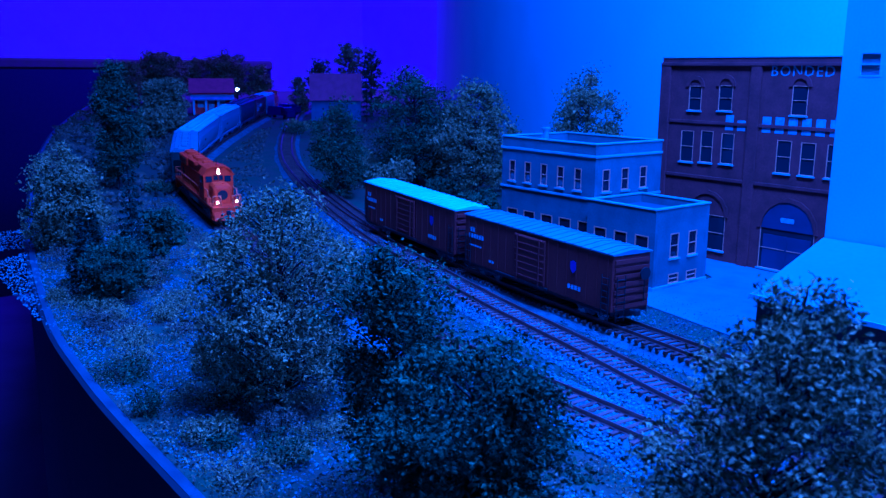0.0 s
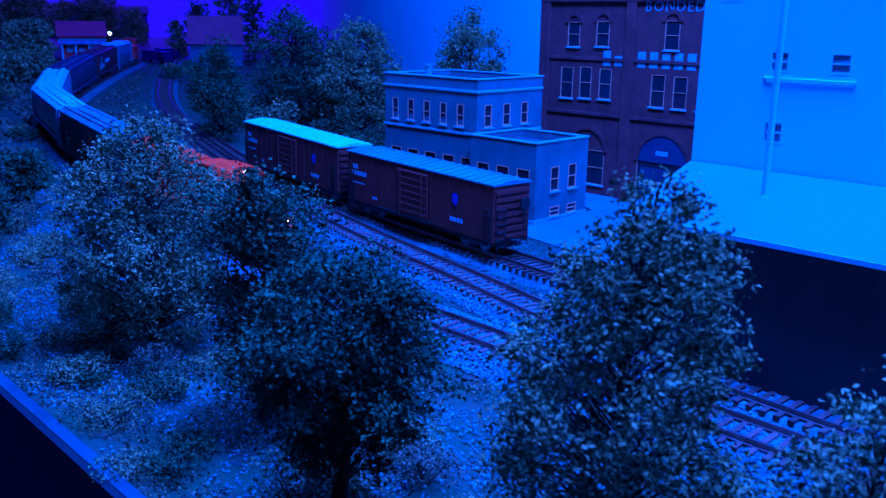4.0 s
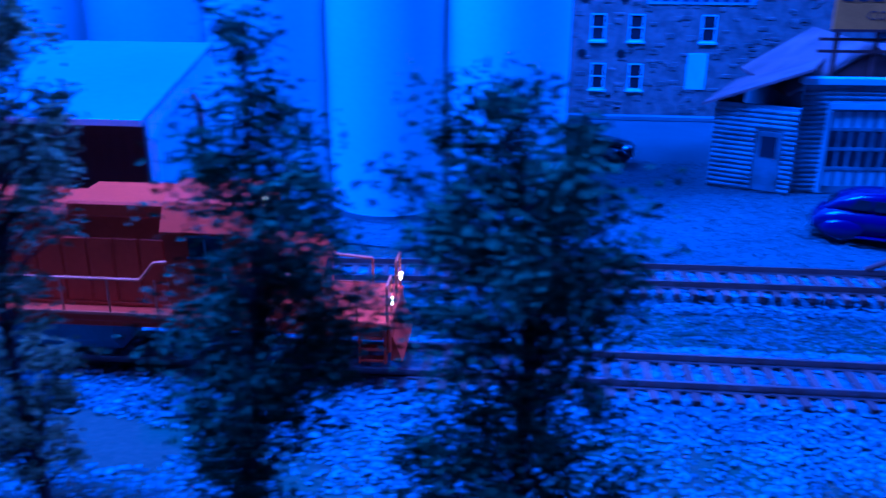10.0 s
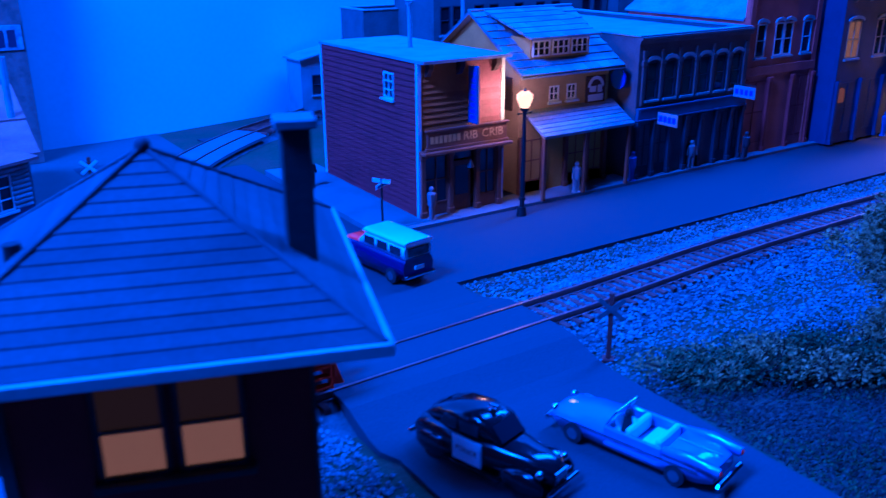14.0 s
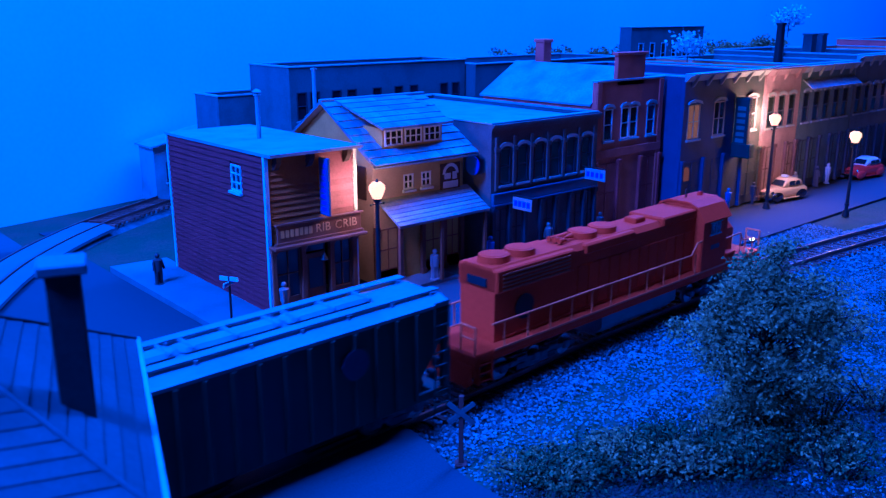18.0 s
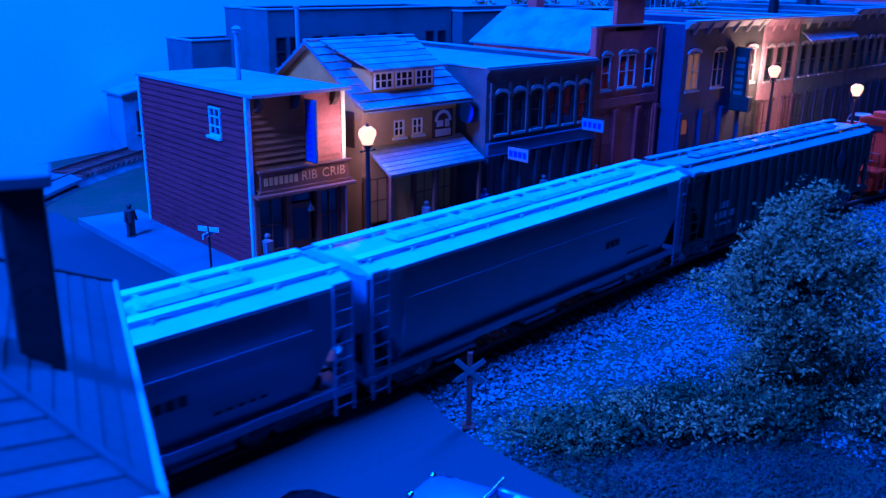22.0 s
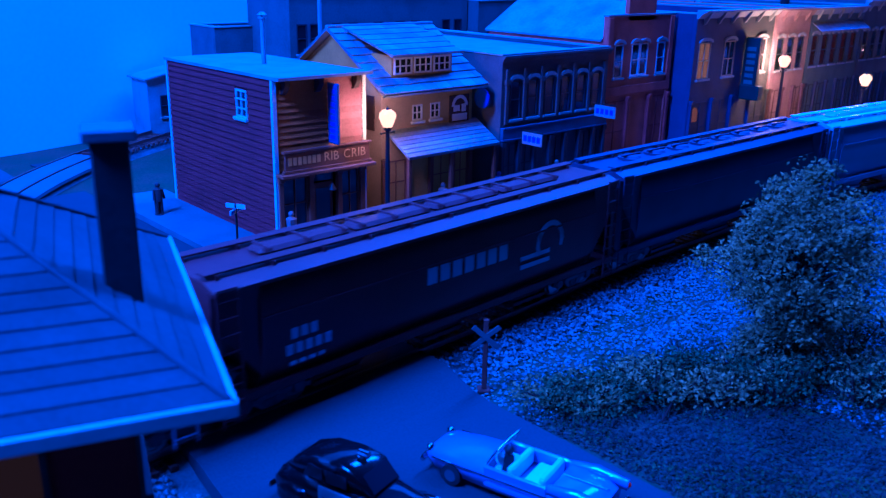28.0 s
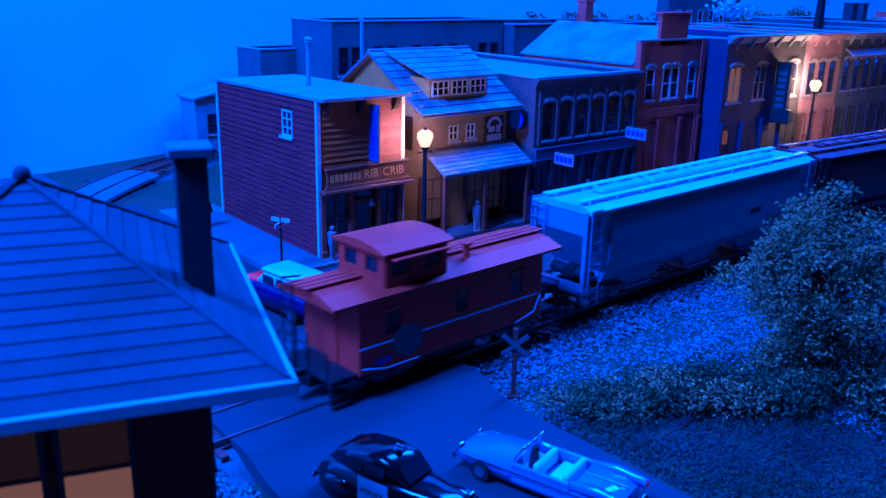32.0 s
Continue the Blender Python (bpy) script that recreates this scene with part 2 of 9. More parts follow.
# ---------------------------------------------------------------- materials
def mat(name, colour, rough=0.7, metal=0.0, vary=0.25, grain=900.0, patch=60.0, bump=0.15, second=None, spec=0.4, coat=0.0, island=0.0, stripe=None, random_object=0.0):
    """A surface with variation at two scales; second: a stain's colour; stripe: (axis, period in cm, depth) of fine ribs."""
    m = bpy.data.materials.new(name)
    m.use_nodes = True
    nt = m.node_tree
    N, L = nt.nodes, nt.links
    bsdf = N["Principled BSDF"]
    bsdf.inputs["Roughness"].default_value, bsdf.inputs["Metallic"].default_value = rough, metal
    bsdf.inputs["Specular IOR Level"].default_value, bsdf.inputs["Coat Weight"].default_value = spec, coat
    co = N.new("ShaderNodeTexCoord")
    fine, broad = N.new("ShaderNodeTexNoise"), N.new("ShaderNodeTexNoise")
    for node, scale, detail in ((fine, grain, 4), (broad, patch, 5)):
        node.inputs["Scale"].default_value, node.inputs["Detail"].default_value = scale, detail
        L.new(co.outputs["Object"], node.inputs["Vector"])
    mix = N.new("ShaderNodeMix")
    mix.data_type = "RGBA"
    dark = second or tuple(c * 0.45 for c in colour)
    mix.inputs["A"].default_value, mix.inputs["B"].default_value = (*colour, 1), (*dark, 1)
    ramp = N.new("ShaderNodeMapRange")
    ramp.inputs["From Min"].default_value, ramp.inputs["From Max"].default_value = 0.42, 0.72
    ramp.inputs["To Max"].default_value = min(1.0, vary * 2.2)
    L.new(broad.outputs["Fac"], ramp.inputs["Value"])
    L.new(ramp.outputs["Result"], mix.inputs["Factor"])
    hsv = N.new("ShaderNodeHueSaturation")
    L.new(mix.outputs["Result"], hsv.inputs["Color"])
    val = N.new("ShaderNodeMapRange")
    val.inputs["To Min"].default_value, val.inputs["To Max"].default_value = 1 - vary, 1 + vary
    L.new(fine.outputs["Fac"], val.inputs["Value"])
    last = val.outputs["Result"]
    for amount, source in ((island, "island"), (random_object, "object")):
        if amount:
            node = N.new("ShaderNodeNewGeometry" if source == "island" else "ShaderNodeObjectInfo")
            spread = N.new("ShaderNodeMapRange")
            spread.inputs["To Min"].default_value, spread.inputs["To Max"].default_value = 1 - amount, 1 + amount
            L.new(node.outputs["Random Per Island" if source == "island" else "Random"], spread.inputs["Value"])
            times = N.new("ShaderNodeMath")
            times.operation = "MULTIPLY"
            L.new(last, times.inputs[0])
            L.new(spread.outputs["Result"], times.inputs[1])
            last = times.outputs[0]
    L.new(last, hsv.inputs["Value"])
    L.new(hsv.outputs["Color"], bsdf.inputs["Base Color"])
    relief = N.new("ShaderNodeBump")
    relief.inputs["Strength"].default_value, relief.inputs["Distance"].default_value = bump, 0.0005
    height = fine.outputs["Fac"]
    if stripe:
        axis, period, depth = stripe
        sep = N.new("ShaderNodeSeparateXYZ")
        L.new(co.outputs["Object"], sep.inputs["Vector"])
        mul = N.new("ShaderNodeMath")
        mul.operation, mul.inputs[1].default_value = "MULTIPLY", 2 * math.pi / (period * CM)
        L.new(sep.outputs["XYZ".index(axis)], mul.inputs[0])
        sine = N.new("ShaderNodeMath")
        sine.operation = "SINE"
        L.new(mul.outputs[0], sine.inputs[0])
        summed = N.new("ShaderNodeMath")
        summed.operation, summed.inputs[1].default_value = "MULTIPLY_ADD", depth
        L.new(sine.outputs[0], summed.inputs[0])
        L.new(height, summed.inputs[2])
        height = summed.outputs[0]
    L.new(height, relief.inputs["Height"])
    L.new(relief.outputs["Normal"], bsdf.inputs["Normal"])
    return m


def glow(name, colour, strength):
    m = bpy.data.materials.new(name)
    m.use_nodes = True
    bsdf = m.node_tree.nodes["Principled BSDF"]
    bsdf.inputs["Base Color"].default_value = (*(0.05 * c for c in colour), 1)
    bsdf.inputs["Specular IOR Level"].default_value = 0.1
    bsdf.inputs["Emission Color"].default_value, bsdf.inputs["Emission Strength"].default_value = (*colour, 1), strength
    return m


def glass(name, colour=(0.02, 0.025, 0.03), rough=0.06, alpha=1.0):
    m = bpy.data.materials.new(name)
    m.use_nodes = True
    bsdf = m.node_tree.nodes["Principled BSDF"]
    bsdf.inputs["Base Color"].default_value, bsdf.inputs["Roughness"].default_value = (*colour, 1), rough
    bsdf.inputs["Specular IOR Level"].default_value = 0.6
    if alpha < 1:
        bsdf.inputs["Transmission Weight"].default_value, bsdf.inputs["IOR"].default_value = 1.0, 1.2
    return m


GROUND = mat("earth_and_turf", (0.075, 0.075, 0.05), 0.95, vary=0.45, grain=700, patch=28, bump=0.6, second=(0.06, 0.075, 0.035), spec=0.1)
DIRT = mat("packed_dirt", (0.12, 0.117, 0.113), 0.95, vary=0.3, grain=900, patch=20, bump=0.35, second=(0.09, 0.088, 0.085), spec=0.1)
ASPHALT = mat("asphalt", (0.058, 0.058, 0.062), 0.85, vary=0.25, grain=1400, patch=22, bump=0.25, second=(0.06, 0.06, 0.065), spec=0.25)
CONCRETE = mat("concrete", (0.20, 0.20, 0.20), 0.85, vary=0.2, grain=900, patch=40, bump=0.2, spec=0.2)
BALLAST = mat("ballast_stone", (0.27, 0.265, 0.26), 0.9, vary=0.3, grain=800, patch=50, bump=0.3, island=0.45, spec=0.2)
BED = mat("ballast_bed", (0.17, 0.17, 0.165), 0.95, vary=0.5, grain=1100, patch=90, bump=0.9, spec=0.1)
TIE = mat("tie_wood", (0.10, 0.075, 0.06), 0.9, vary=0.3, grain=600, patch=80, island=0.3, random_object=0.3, spec=0.15)
RAIL = mat("rail_steel", (0.24, 0.20, 0.18), 0.38, 0.9, vary=0.2, second=(0.12, 0.07, 0.05))
BACKDROP = mat("painted_backdrop", (0.84, 0.84, 0.82), 0.9, vary=0.06, grain=300, patch=6, bump=0.05, spec=0.1)
FASCIA = mat("black_fascia", (0.015, 0.015, 0.017), 0.6, vary=0.2, spec=0.3)
ROOMDARK = mat("dark_room_paint", (0.02, 0.02, 0.022), 0.9, vary=0.15, patch=4)
CARPET = mat("room_floor", (0.22, 0.19, 0.20), 0.9, vary=0.15, grain=300, patch=5)


# ---------------------------------------------------------------- the ground and the room
def rise(x):
    """The land climbs gently towards the far end of the layout."""
    for (a, za), (b, zb) in zip(LAND, LAND[1:]):
        if x >= b:
            k = max(0.0, min(1.0, (x - a) / (b - a)))
            return za + (zb - za) * k
    return LAND[-1][1]


LAND = [(-66, 0.0), (-86, 0.35), (-106, 1.0), (-128, 1.6), (-141, 2.2), (-151, 3.0), (-167, 4.1), (-186, 4.9), (-240, 5.4), (-420, 6.0)]


def smooth_line(points, step=1.0):
    """Points along a smooth curve (Catmull-Rom) through the given ones."""
    p = [Vector(q) for q in points]
    p = [2 * p[0] - p[1]] + p + [2 * p[-1] - p[-2]]
    out = []
    for k in range(1, len(p) - 2):
        a, b, c, d = p[k - 1 : k + 3]
        n = max(2, int((c - b).length / step))
        for j in range(n):
            t = j / n
            out.append(0.5 * (2 * b + (c - a) * t + (2 * a - 5 * b + 4 * c - d) * t * t + (3 * b - a - 3 * c + d) * t**3))
    return out + [p[-2]]


EDGE = smooth_line([(220, 4.5), (140, 4.5), (20, 4.8), (-45, 5.2), (-68, 5.5), (-84, 7), (-114, 12.5), (-160, 24), (-230, 46), (-330, 80), (-420, 105)], 3.0)
BACK = smooth_line([(220, 80), (140, 78), (60, 76), (20, 69), (-30, 70), (-80, 78), (-130, 97), (-190, 130), (-250, 166)], 4.0)


def edge_y(x, line):
    for a, b in zip(line, line[1:]):
        if b.x <= x <= a.x:
            return a.y + (b.y - a.y) * (a.x - x) / max(1e-6, a.x - b.x)
    return line[-1].y if x < line[-1].x else line[0].y


def ground_z(x, y):
    """The height of the rolling ground."""
    n = noise.noise((x * 0.16, y * 0.16, 0)) * 0.25 + noise.noise((x * 0.6, y * 0.6, 4)) * 0.12
    soft = min(1.0, abs(y - 24.5) / 6) if -70 < x < 100 else 0.6
    flat = 0.15 if x > -62 and y > 27.5 else 1.0
    lift = 0.35 * math.exp(-(((y - edge_y(x, EDGE)) / 5.0) ** 2))
    return rise(x) + n * soft * flat + lift * flat - 0.1


def build_ground():
    s = Shape()
    xs = [220 - 2.0 * k for k in range(321)]
    rows, cols = [], 46
    for x in xs:
        y0, y1 = edge_y(x, EDGE), 82.0 if x > -60 else 82.0 + (-60 - x) * 0.75
        row = []
        for k in range(cols + 1):
            y = y0 + (y1 - y0) * (k / cols) ** 1.25
            row.append((x, y, ground_z(x, y)))
        rows.append(row)
    vs = [p for r in rows for p in r]
    w = cols + 1
    fs = [(j * w + k, j * w + k + 1, (j + 1) * w + k + 1, (j + 1) * w + k) for j in range(len(rows) - 1) for k in range(cols)]
    s.add(vs, [f[::-1] for f in fs], None, True)
    tagged(part("ground", s, GROUND), "rolling scenery base covered in dry turf", "ground", kind="structure")
    f = Shape()
    line = [p for p in EDGE]
    vs, fs = [], []
    for k, a in enumerate(line):
        d = line[min(k + 1, len(line) - 1)] - line[max(k - 1, 0)]
        n = Vector((-d.y, d.x)).normalized() * 0.35
        top = rise(a.x) + 0.32
        vs += [(a.x, a.y, -80), (a.x, a.y, top), (a.x + n.x, a.y + n.y, top), (a.x + n.x, a.y + n.y, -80)]
        if k:
            o = 4 * k
            fs += [(o - 4, o, o + 1, o - 3), (o - 3, o + 1, o + 2, o - 2), (o - 2, o + 2, o + 3, o - 1)]
    f.add(vs, fs)
    tagged(part("fascia", f, FASCIA), "black painted fascia board round the layout", "fascia", kind="structure")
    # edge strip coloured paler than the board for the light it catches
    cap = Shape()
    rings = []
    for k, a in enumerate(line):
        d = line[min(k + 1, len(line) - 1)] - line[max(k - 1, 0)]
        n = Vector((-d.y, d.x)).normalized()
        if n.y < 0:
            n = -n
        z = rise(a.x) + 0.325
        rings.append([(a.x + n.x * u, a.y + n.y * u, z + h) for u, h in ((-0.06, -0.1), (0.42, -0.02), (0.42, 0.04), (-0.06, 0.03))])
    cap.loft(rings, smooth=False)
    tagged(part("fascia_cap", cap, mat("fascia_edge", (0.09, 0.09, 0.1), 0.4, vary=0.35, patch=40)), "pale top edge of the fascia, light put into its colour", "trim", kind="structure")
    b = Shape()
    vs, fs, n = [], [], len(BACK)
    for p in BACK:
        vs += [(p.x, p.y, -5), (p.x, p.y, 75), (p.x, p.y + 2, 75), (p.x, p.y + 2, -5)]
    for k in range(n - 1):
        a, c = 4 * k, 4 * k + 4
        fs += [(a, c, c + 1, a + 1), (a + 1, c + 1, c + 2, a + 2), (a + 2, c + 2, c + 3, a + 3)]
    b.add(vs, fs + [(4 * n - 4, 4 * n - 1, 4 * n - 2, 4 * n - 3), (0, 1, 2, 3)])
    tagged(part("backdrop", b, BACKDROP), "plain painted sky backdrop curving behind the layout", "backdrop", kind="structure")
    for name, dims, material, label in (
        ("floor", (-700, 260, -220, 420, -92, -90), CARPET, "smooth dark floor of the exhibition room"),
        ("ceiling", (-700, 260, -220, 420, 220, 224), ROOMDARK, "dark painted ceiling of the room"),
        ("wall_south", (-700, 260, -224, -220, -92, 222), ROOMDARK, "dark wall of the exhibition room"),
        ("wall_north", (-700, 260, 420, 424, -92, 222), BACKDROP, "pale wall washed by blue light"),
        ("wall_east", (260, 264, -224, 424, -92, 222), ROOMDARK, "dark wall of the exhibition room"),
        ("wall_west", (-704, -700, -224, 424, -92, 222), BACKDROP, "pale wall washed by blue light"),
    ):
        tagged(part(name, Shape().box(*dims), material), label, name.split("_")[0], kind="structure")


build_ground()

# ---------------------------------------------------------------- tracks
MAIN = smooth_line([(215, 14), (165, 15), (130, 17.2), (100, 20.7), (80, 23.6), (62, 25.4), (45, 25.7), (32, 25.0), (15, 24.5), (-10, 24.5), (-40, 24.5), (-62, 24.8), (-82, 26.0),
                    (-106, 29.4), (-128, 34.3), (-141, 39.4), (-151, 44.8), (-167, 55.3), (-186, 68.0), (-219, 89), (-255, 112), (-300, 145), (-345, 180)], 1.0)[::-1]
PASSING = smooth_line([(-30, 28.0), (-44, 29.0), (-56, 31.4), (-75, 35.2), (-95, 40), (-120, 48), (-150, 60), (-185, 79), (-219, 98), (-260, 126)], 1.0)
SPUR = smooth_line([(-46, 35.5), (-56, 36.7), (-75, 38.8), (-95, 41.5), (-110, 45.6), (-125, 50.5)], 1.0)
STUB = smooth_line([(5.4, 32.4), (-8, 32.2), (-23, 31.4), (-38, 31.2)], 1.0)
CROSS = smooth_line([(-5.2, 5.6), (-2, 10.6), (2.4, 18.4), (6.6, 26.0), (9.6, 31.0), (14.2, 38.4), (19.6, 47.4), (25.4, 56.2), (32.6, 63.2), (41, 68.5)], 1.0)
BASE = 0.12


def running(line):
    out = [0.0]
    for a, b in zip(line, line[1:]):
        out.append(out[-1] + (b - a).length)
    return out


def along(line, runs, s):
    """The point and the heading at a distance along a line."""
    s = max(runs[0], min(runs[-1] - 1e-3, s))
    lo, hi = 0, len(runs) - 1
    while hi - lo > 1:
        mid = (lo + hi) // 2
        lo, hi = (mid, hi) if runs[mid] <= s else (lo, mid)
    k = (s - runs[lo]) / (runs[hi] - runs[lo])
    d = line[hi] - line[lo]
    return line[lo] + d * k, d.normalized()


RAIL_TOP = 0.80


def build_track(name, line, label, ties_as_parts, bed_half=2.3, stones=None, bed=True):
    runs = running(line)
    root = thing(name, Matrix.Identity(4), label, "track", kind="structure")
    if bed:
        s, rows = Shape(), []
        for p, q in zip(line, line[1:] + [2 * line[-1] - line[-2]]):
            d = (q - p).normalized()
            n = Vector((-d.y, d.x))
            z = rise(p.x)
            rows.append([(p.x + n.x * u, p.y + n.y * u, z + h + 0.05 * noise.noise((p.x, p.y, u))) for u, h in
                         ((-bed_half, -0.12), (-bed_half * 0.72, 0.16), (-1.35, 0.42), (0, 0.44), (1.35, 0.42), (bed_half * 0.72, 0.16), (bed_half, -0.12))])
        vs = [p for r in rows for p in r]
        s.add(vs, [(j * 7 + k, (j + 1) * 7 + k, (j + 1) * 7 + k + 1, j * 7 + k + 1) for j in range(len(rows) - 1) for k in range(6)], None, True)
        part("roadbed", s, BED, root, "grey stone ballast bed")
    for side in (-1, 1):
        s = Shape()
        profile = [(-0.12, 0.53), (0.12, 0.53), (0.12, 0.56), (0.03, 0.58), (0.03, 0.71), (0.055, 0.73), (0.055, 0.80), (-0.055, 0.80), (-0.055, 0.73), (-0.03, 0.71), (-0.03, 0.58), (-0.12, 0.56)]
        rings = []
        for k, p in enumerate(line):
            d = (line[min(k + 1, len(line) - 1)] - line[max(k - 1, 0)]).normalized()
            n = Vector((-d.y, d.x))
            o = p + n * (side * 0.88)
            rings.append([(o.x + n.x * u, o.y + n.y * u, rise(p.x) + h) for u, h in profile])
        s.loft(rings, smooth=False)
        part("rail", s, RAIL, root)
    tie = Shape().box(-1.5, 1.5, -0.13, 0.13, 0.32, 0.545, 0.02).mesh("tie")
    tie.materials.append(TIE)
    rest, step, count = Shape(), 0.62, 0
    k = 0.3
    while k < runs[-1]:
        p, d = along(line, runs, k)
        m = at(p.x, p.y, rise(p.x), math.degrees(math.atan2(d.y, d.x)) - 90 + 2 * noise.noise((k, 1, 7)))
        if ties_as_parts and ties_as_parts[0] < p.x < ties_as_parts[1]:
            part("tie", tie, TIE, root, "", m)
        else:
            mm = m.copy()
            mm.translation = mm.translation / CM
            rest.box(-1.5, 1.5, -0.13, 0.13, 0.32, 0.545, 0, mm)
        k += step
    if rest.v:
        tagged(part("far_ties", rest, TIE, root, "dark wooden ties"), kind="stuff")
    return root


main_runs = running(MAIN)
build_track("main_track", MAIN, "single main line on grey stone ballast", (-50, 62), 2.6)
build_track("passing_track", PASSING, "second line on grey stone ballast", (-75, -40), 2.2)
build_track("spur_track", SPUR, "spur line carrying parked boxcars", None, 2.0)
build_track("stub_track", STUB, "short stub line ending at a bumper", (-24, 6), 1.9)
build_track("crossing_track", CROSS, "line crossing the main track at an angle", (-4, 16), 1.9)


# ---------------------------------------------------------------- rolling stock
ORANGE = mat("orange_paint", (0.48, 0.042, 0.008), 0.55, vary=0.14, grain=500, patch=40, bump=0.04, spec=0.1)
CAB_RED = mat("caboose_red", (0.30, 0.045, 0.025), 0.5, vary=0.15, spec=0.3)
BOX_RED = mat("boxcar_oxide", (0.07, 0.022, 0.017), 0.65, vary=0.3, second=(0.08, 0.03, 0.02))
# the boxcar's own pale roof; on hopper running boards it stands for top light
ROOF_PALE = mat("galvanised_roof", (0.86, 0.88, 0.88), 0.45, 0.0, vary=0.1)
ROOF_GREY = mat("grey_car_roof", (0.26, 0.27, 0.28), 0.55, vary=0.2)
# roof of the SILVER hoppers, painted paler for the light from above
ROOF_SILVER_LIT = mat("silver_grey_roof_lit", (0.66, 0.67, 0.68), 0.4, vary=0.15, patch=80)
GREEN_DARK = mat("dark_green_paint", (0.015, 0.04, 0.028), 0.45, vary=0.2)
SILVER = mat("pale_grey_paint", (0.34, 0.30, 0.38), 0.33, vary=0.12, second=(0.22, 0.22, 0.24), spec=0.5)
SLATE = mat("slate_paint", (0.06, 0.05, 0.085), 0.5, vary=0.2)
OXIDE = mat("dark_oxide_paint", (0.06, 0.028, 0.03), 0.5, vary=0.2)
BLACK = mat("black_underframe", (0.018, 0.018, 0.018), 0.6, vary=0.3)
STEEL = mat("wheel_steel", (0.35, 0.34, 0.33), 0.35, 0.9, vary=0.2)
SIDEFRAME = mat("truck_grey", (0.13, 0.13, 0.14), 0.5, vary=0.45, patch=160)
WHITE_INK = mat("white_lettering", (0.62, 0.64, 0.68), 0.6, vary=0.1)
BLUE_INK = mat("blue_emblem", (0.04, 0.10, 0.42), 0.5, vary=0.1)
GLASS = glass("dark_glass")
HEADLIGHT = glow("headlight_glow", (1.0, 0.34, 0.03), 48.0)
RED_LENS = mat("red_lens", (0.5, 0.02, 0.01), 0.2, vary=0.05)


def truck_parts(parent, x, wheels=2, base=2.0, frame=SIDEFRAME):
    """A truck of two or three axles, under a car's body."""
    truck = part("truck", Shape().box(-0.25, 0.25, -0.75, 0.75, 0.55, 0.85, 0.04), BLACK, parent, "", at(x, 0, RAIL_TOP - 0.0))
    half = base / 2
    for side in (-1, 1):
        s = Shape().box(-half - 0.35, half + 0.35, side * 1.05 - 0.09, side * 1.05 + 0.09, 0.42, 0.68, 0.04)
        s.prism([(-half * 0.6, 0.44), (-half * 0.35, 0.2), (half * 0.35, 0.2), (half * 0.6, 0.44)], side * 1.05 - 0.08, side * 1.05 + 0.08)
        for k in range(wheels):
            wx = -half + base * k / (wheels - 1)
            s.box(wx - 0.2, wx + 0.2, side * 1.12 - 0.09, side * 1.12 + 0.09, 0.34, 0.74, 0.05)
            s.cyl(0, 0, -0.08, 0.08, 0.1, n=8, m=Matrix.Translation((wx + 0.38, side * 1.12, 0.55)))
        for k in range(wheels - 1):  # spring nests and brake cylinders
            mx = -half + base * (k + 0.5) / (wheels - 1)
            for e in (-0.17, 0.0, 0.17):
                s.cyl(mx + e, side * 1.13, 0.24, 0.5, 0.075, n=7)
            s.rod((mx - 0.3, side * 1.16, 0.78), (mx + 0.3, side * 1.16, 0.78), 0.1, 8)
            s.box(mx - 0.45, mx + 0.45, side * 1.1 - 0.04, side * 1.1 + 0.04, 0.86, 0.92)
        part("sideframe", s, frame, truck)
    for k in range(wheels):
        wx = -half + base * k / (wheels - 1)
        part("axle", Shape().rod((wx, -0.95, 0.48), (wx, 0.95, 0.48), 0.07, 6), STEEL, truck)
        for side in (-1, 1):
            turned = [[(wx + r * math.cos(2 * math.pi * j / 18), side * y, 0.48 + r * math.sin(2 * math.pi * j / 18)) for j in range(18)] for r, y in ((0.5, 0.74), (0.54, 0.76), (0.54, 0.79), (0.48, 0.81), (0.47, 0.93), (0.38, 0.93), (0.36, 0.9))]
            part("wheel", Shape().loft(turned if side > 0 else turned[::-1], smooth=False), STEEL, truck)
    return truck


def coupler(parent, x, way):
    s = Shape().box(x - 0.05 if way > 0 else x - 0.6, x + 0.6 if way > 0 else x + 0.05, -0.12, 0.12, 0.95 + RAIL_TOP - 0.15, 1.2 + RAIL_TOP - 0.15, 0.03)
    s.box(x + way * 0.6 - 0.16, x + way * 0.6 + 0.16, -0.24, 0.22, 0.86 + RAIL_TOP - 0.1, 1.28 + RAIL_TOP - 0.1, 0.06)
    part("coupler", s, BLACK, parent)


def ladder(s, x, y, z0, z1, width, rungs, r=0.035, axis="x"):
    """Stiles and rungs; axis: the way in which the rungs run."""
    d = (width / 2, 0) if axis == "x" else (0, width / 2)
    for k in (-1, 1):
        s.rod((x + k * d[0], y + k * d[1], z0), (x + k * d[0], y + k * d[1], z1), r, 5)
    for j in range(rungs):
        z = z0 + (z1 - z0) * (j + 0.5) / rungs
        s.rod((x - d[0], y - d[1], z), (x + d[0], y + d[1], z), r, 5)


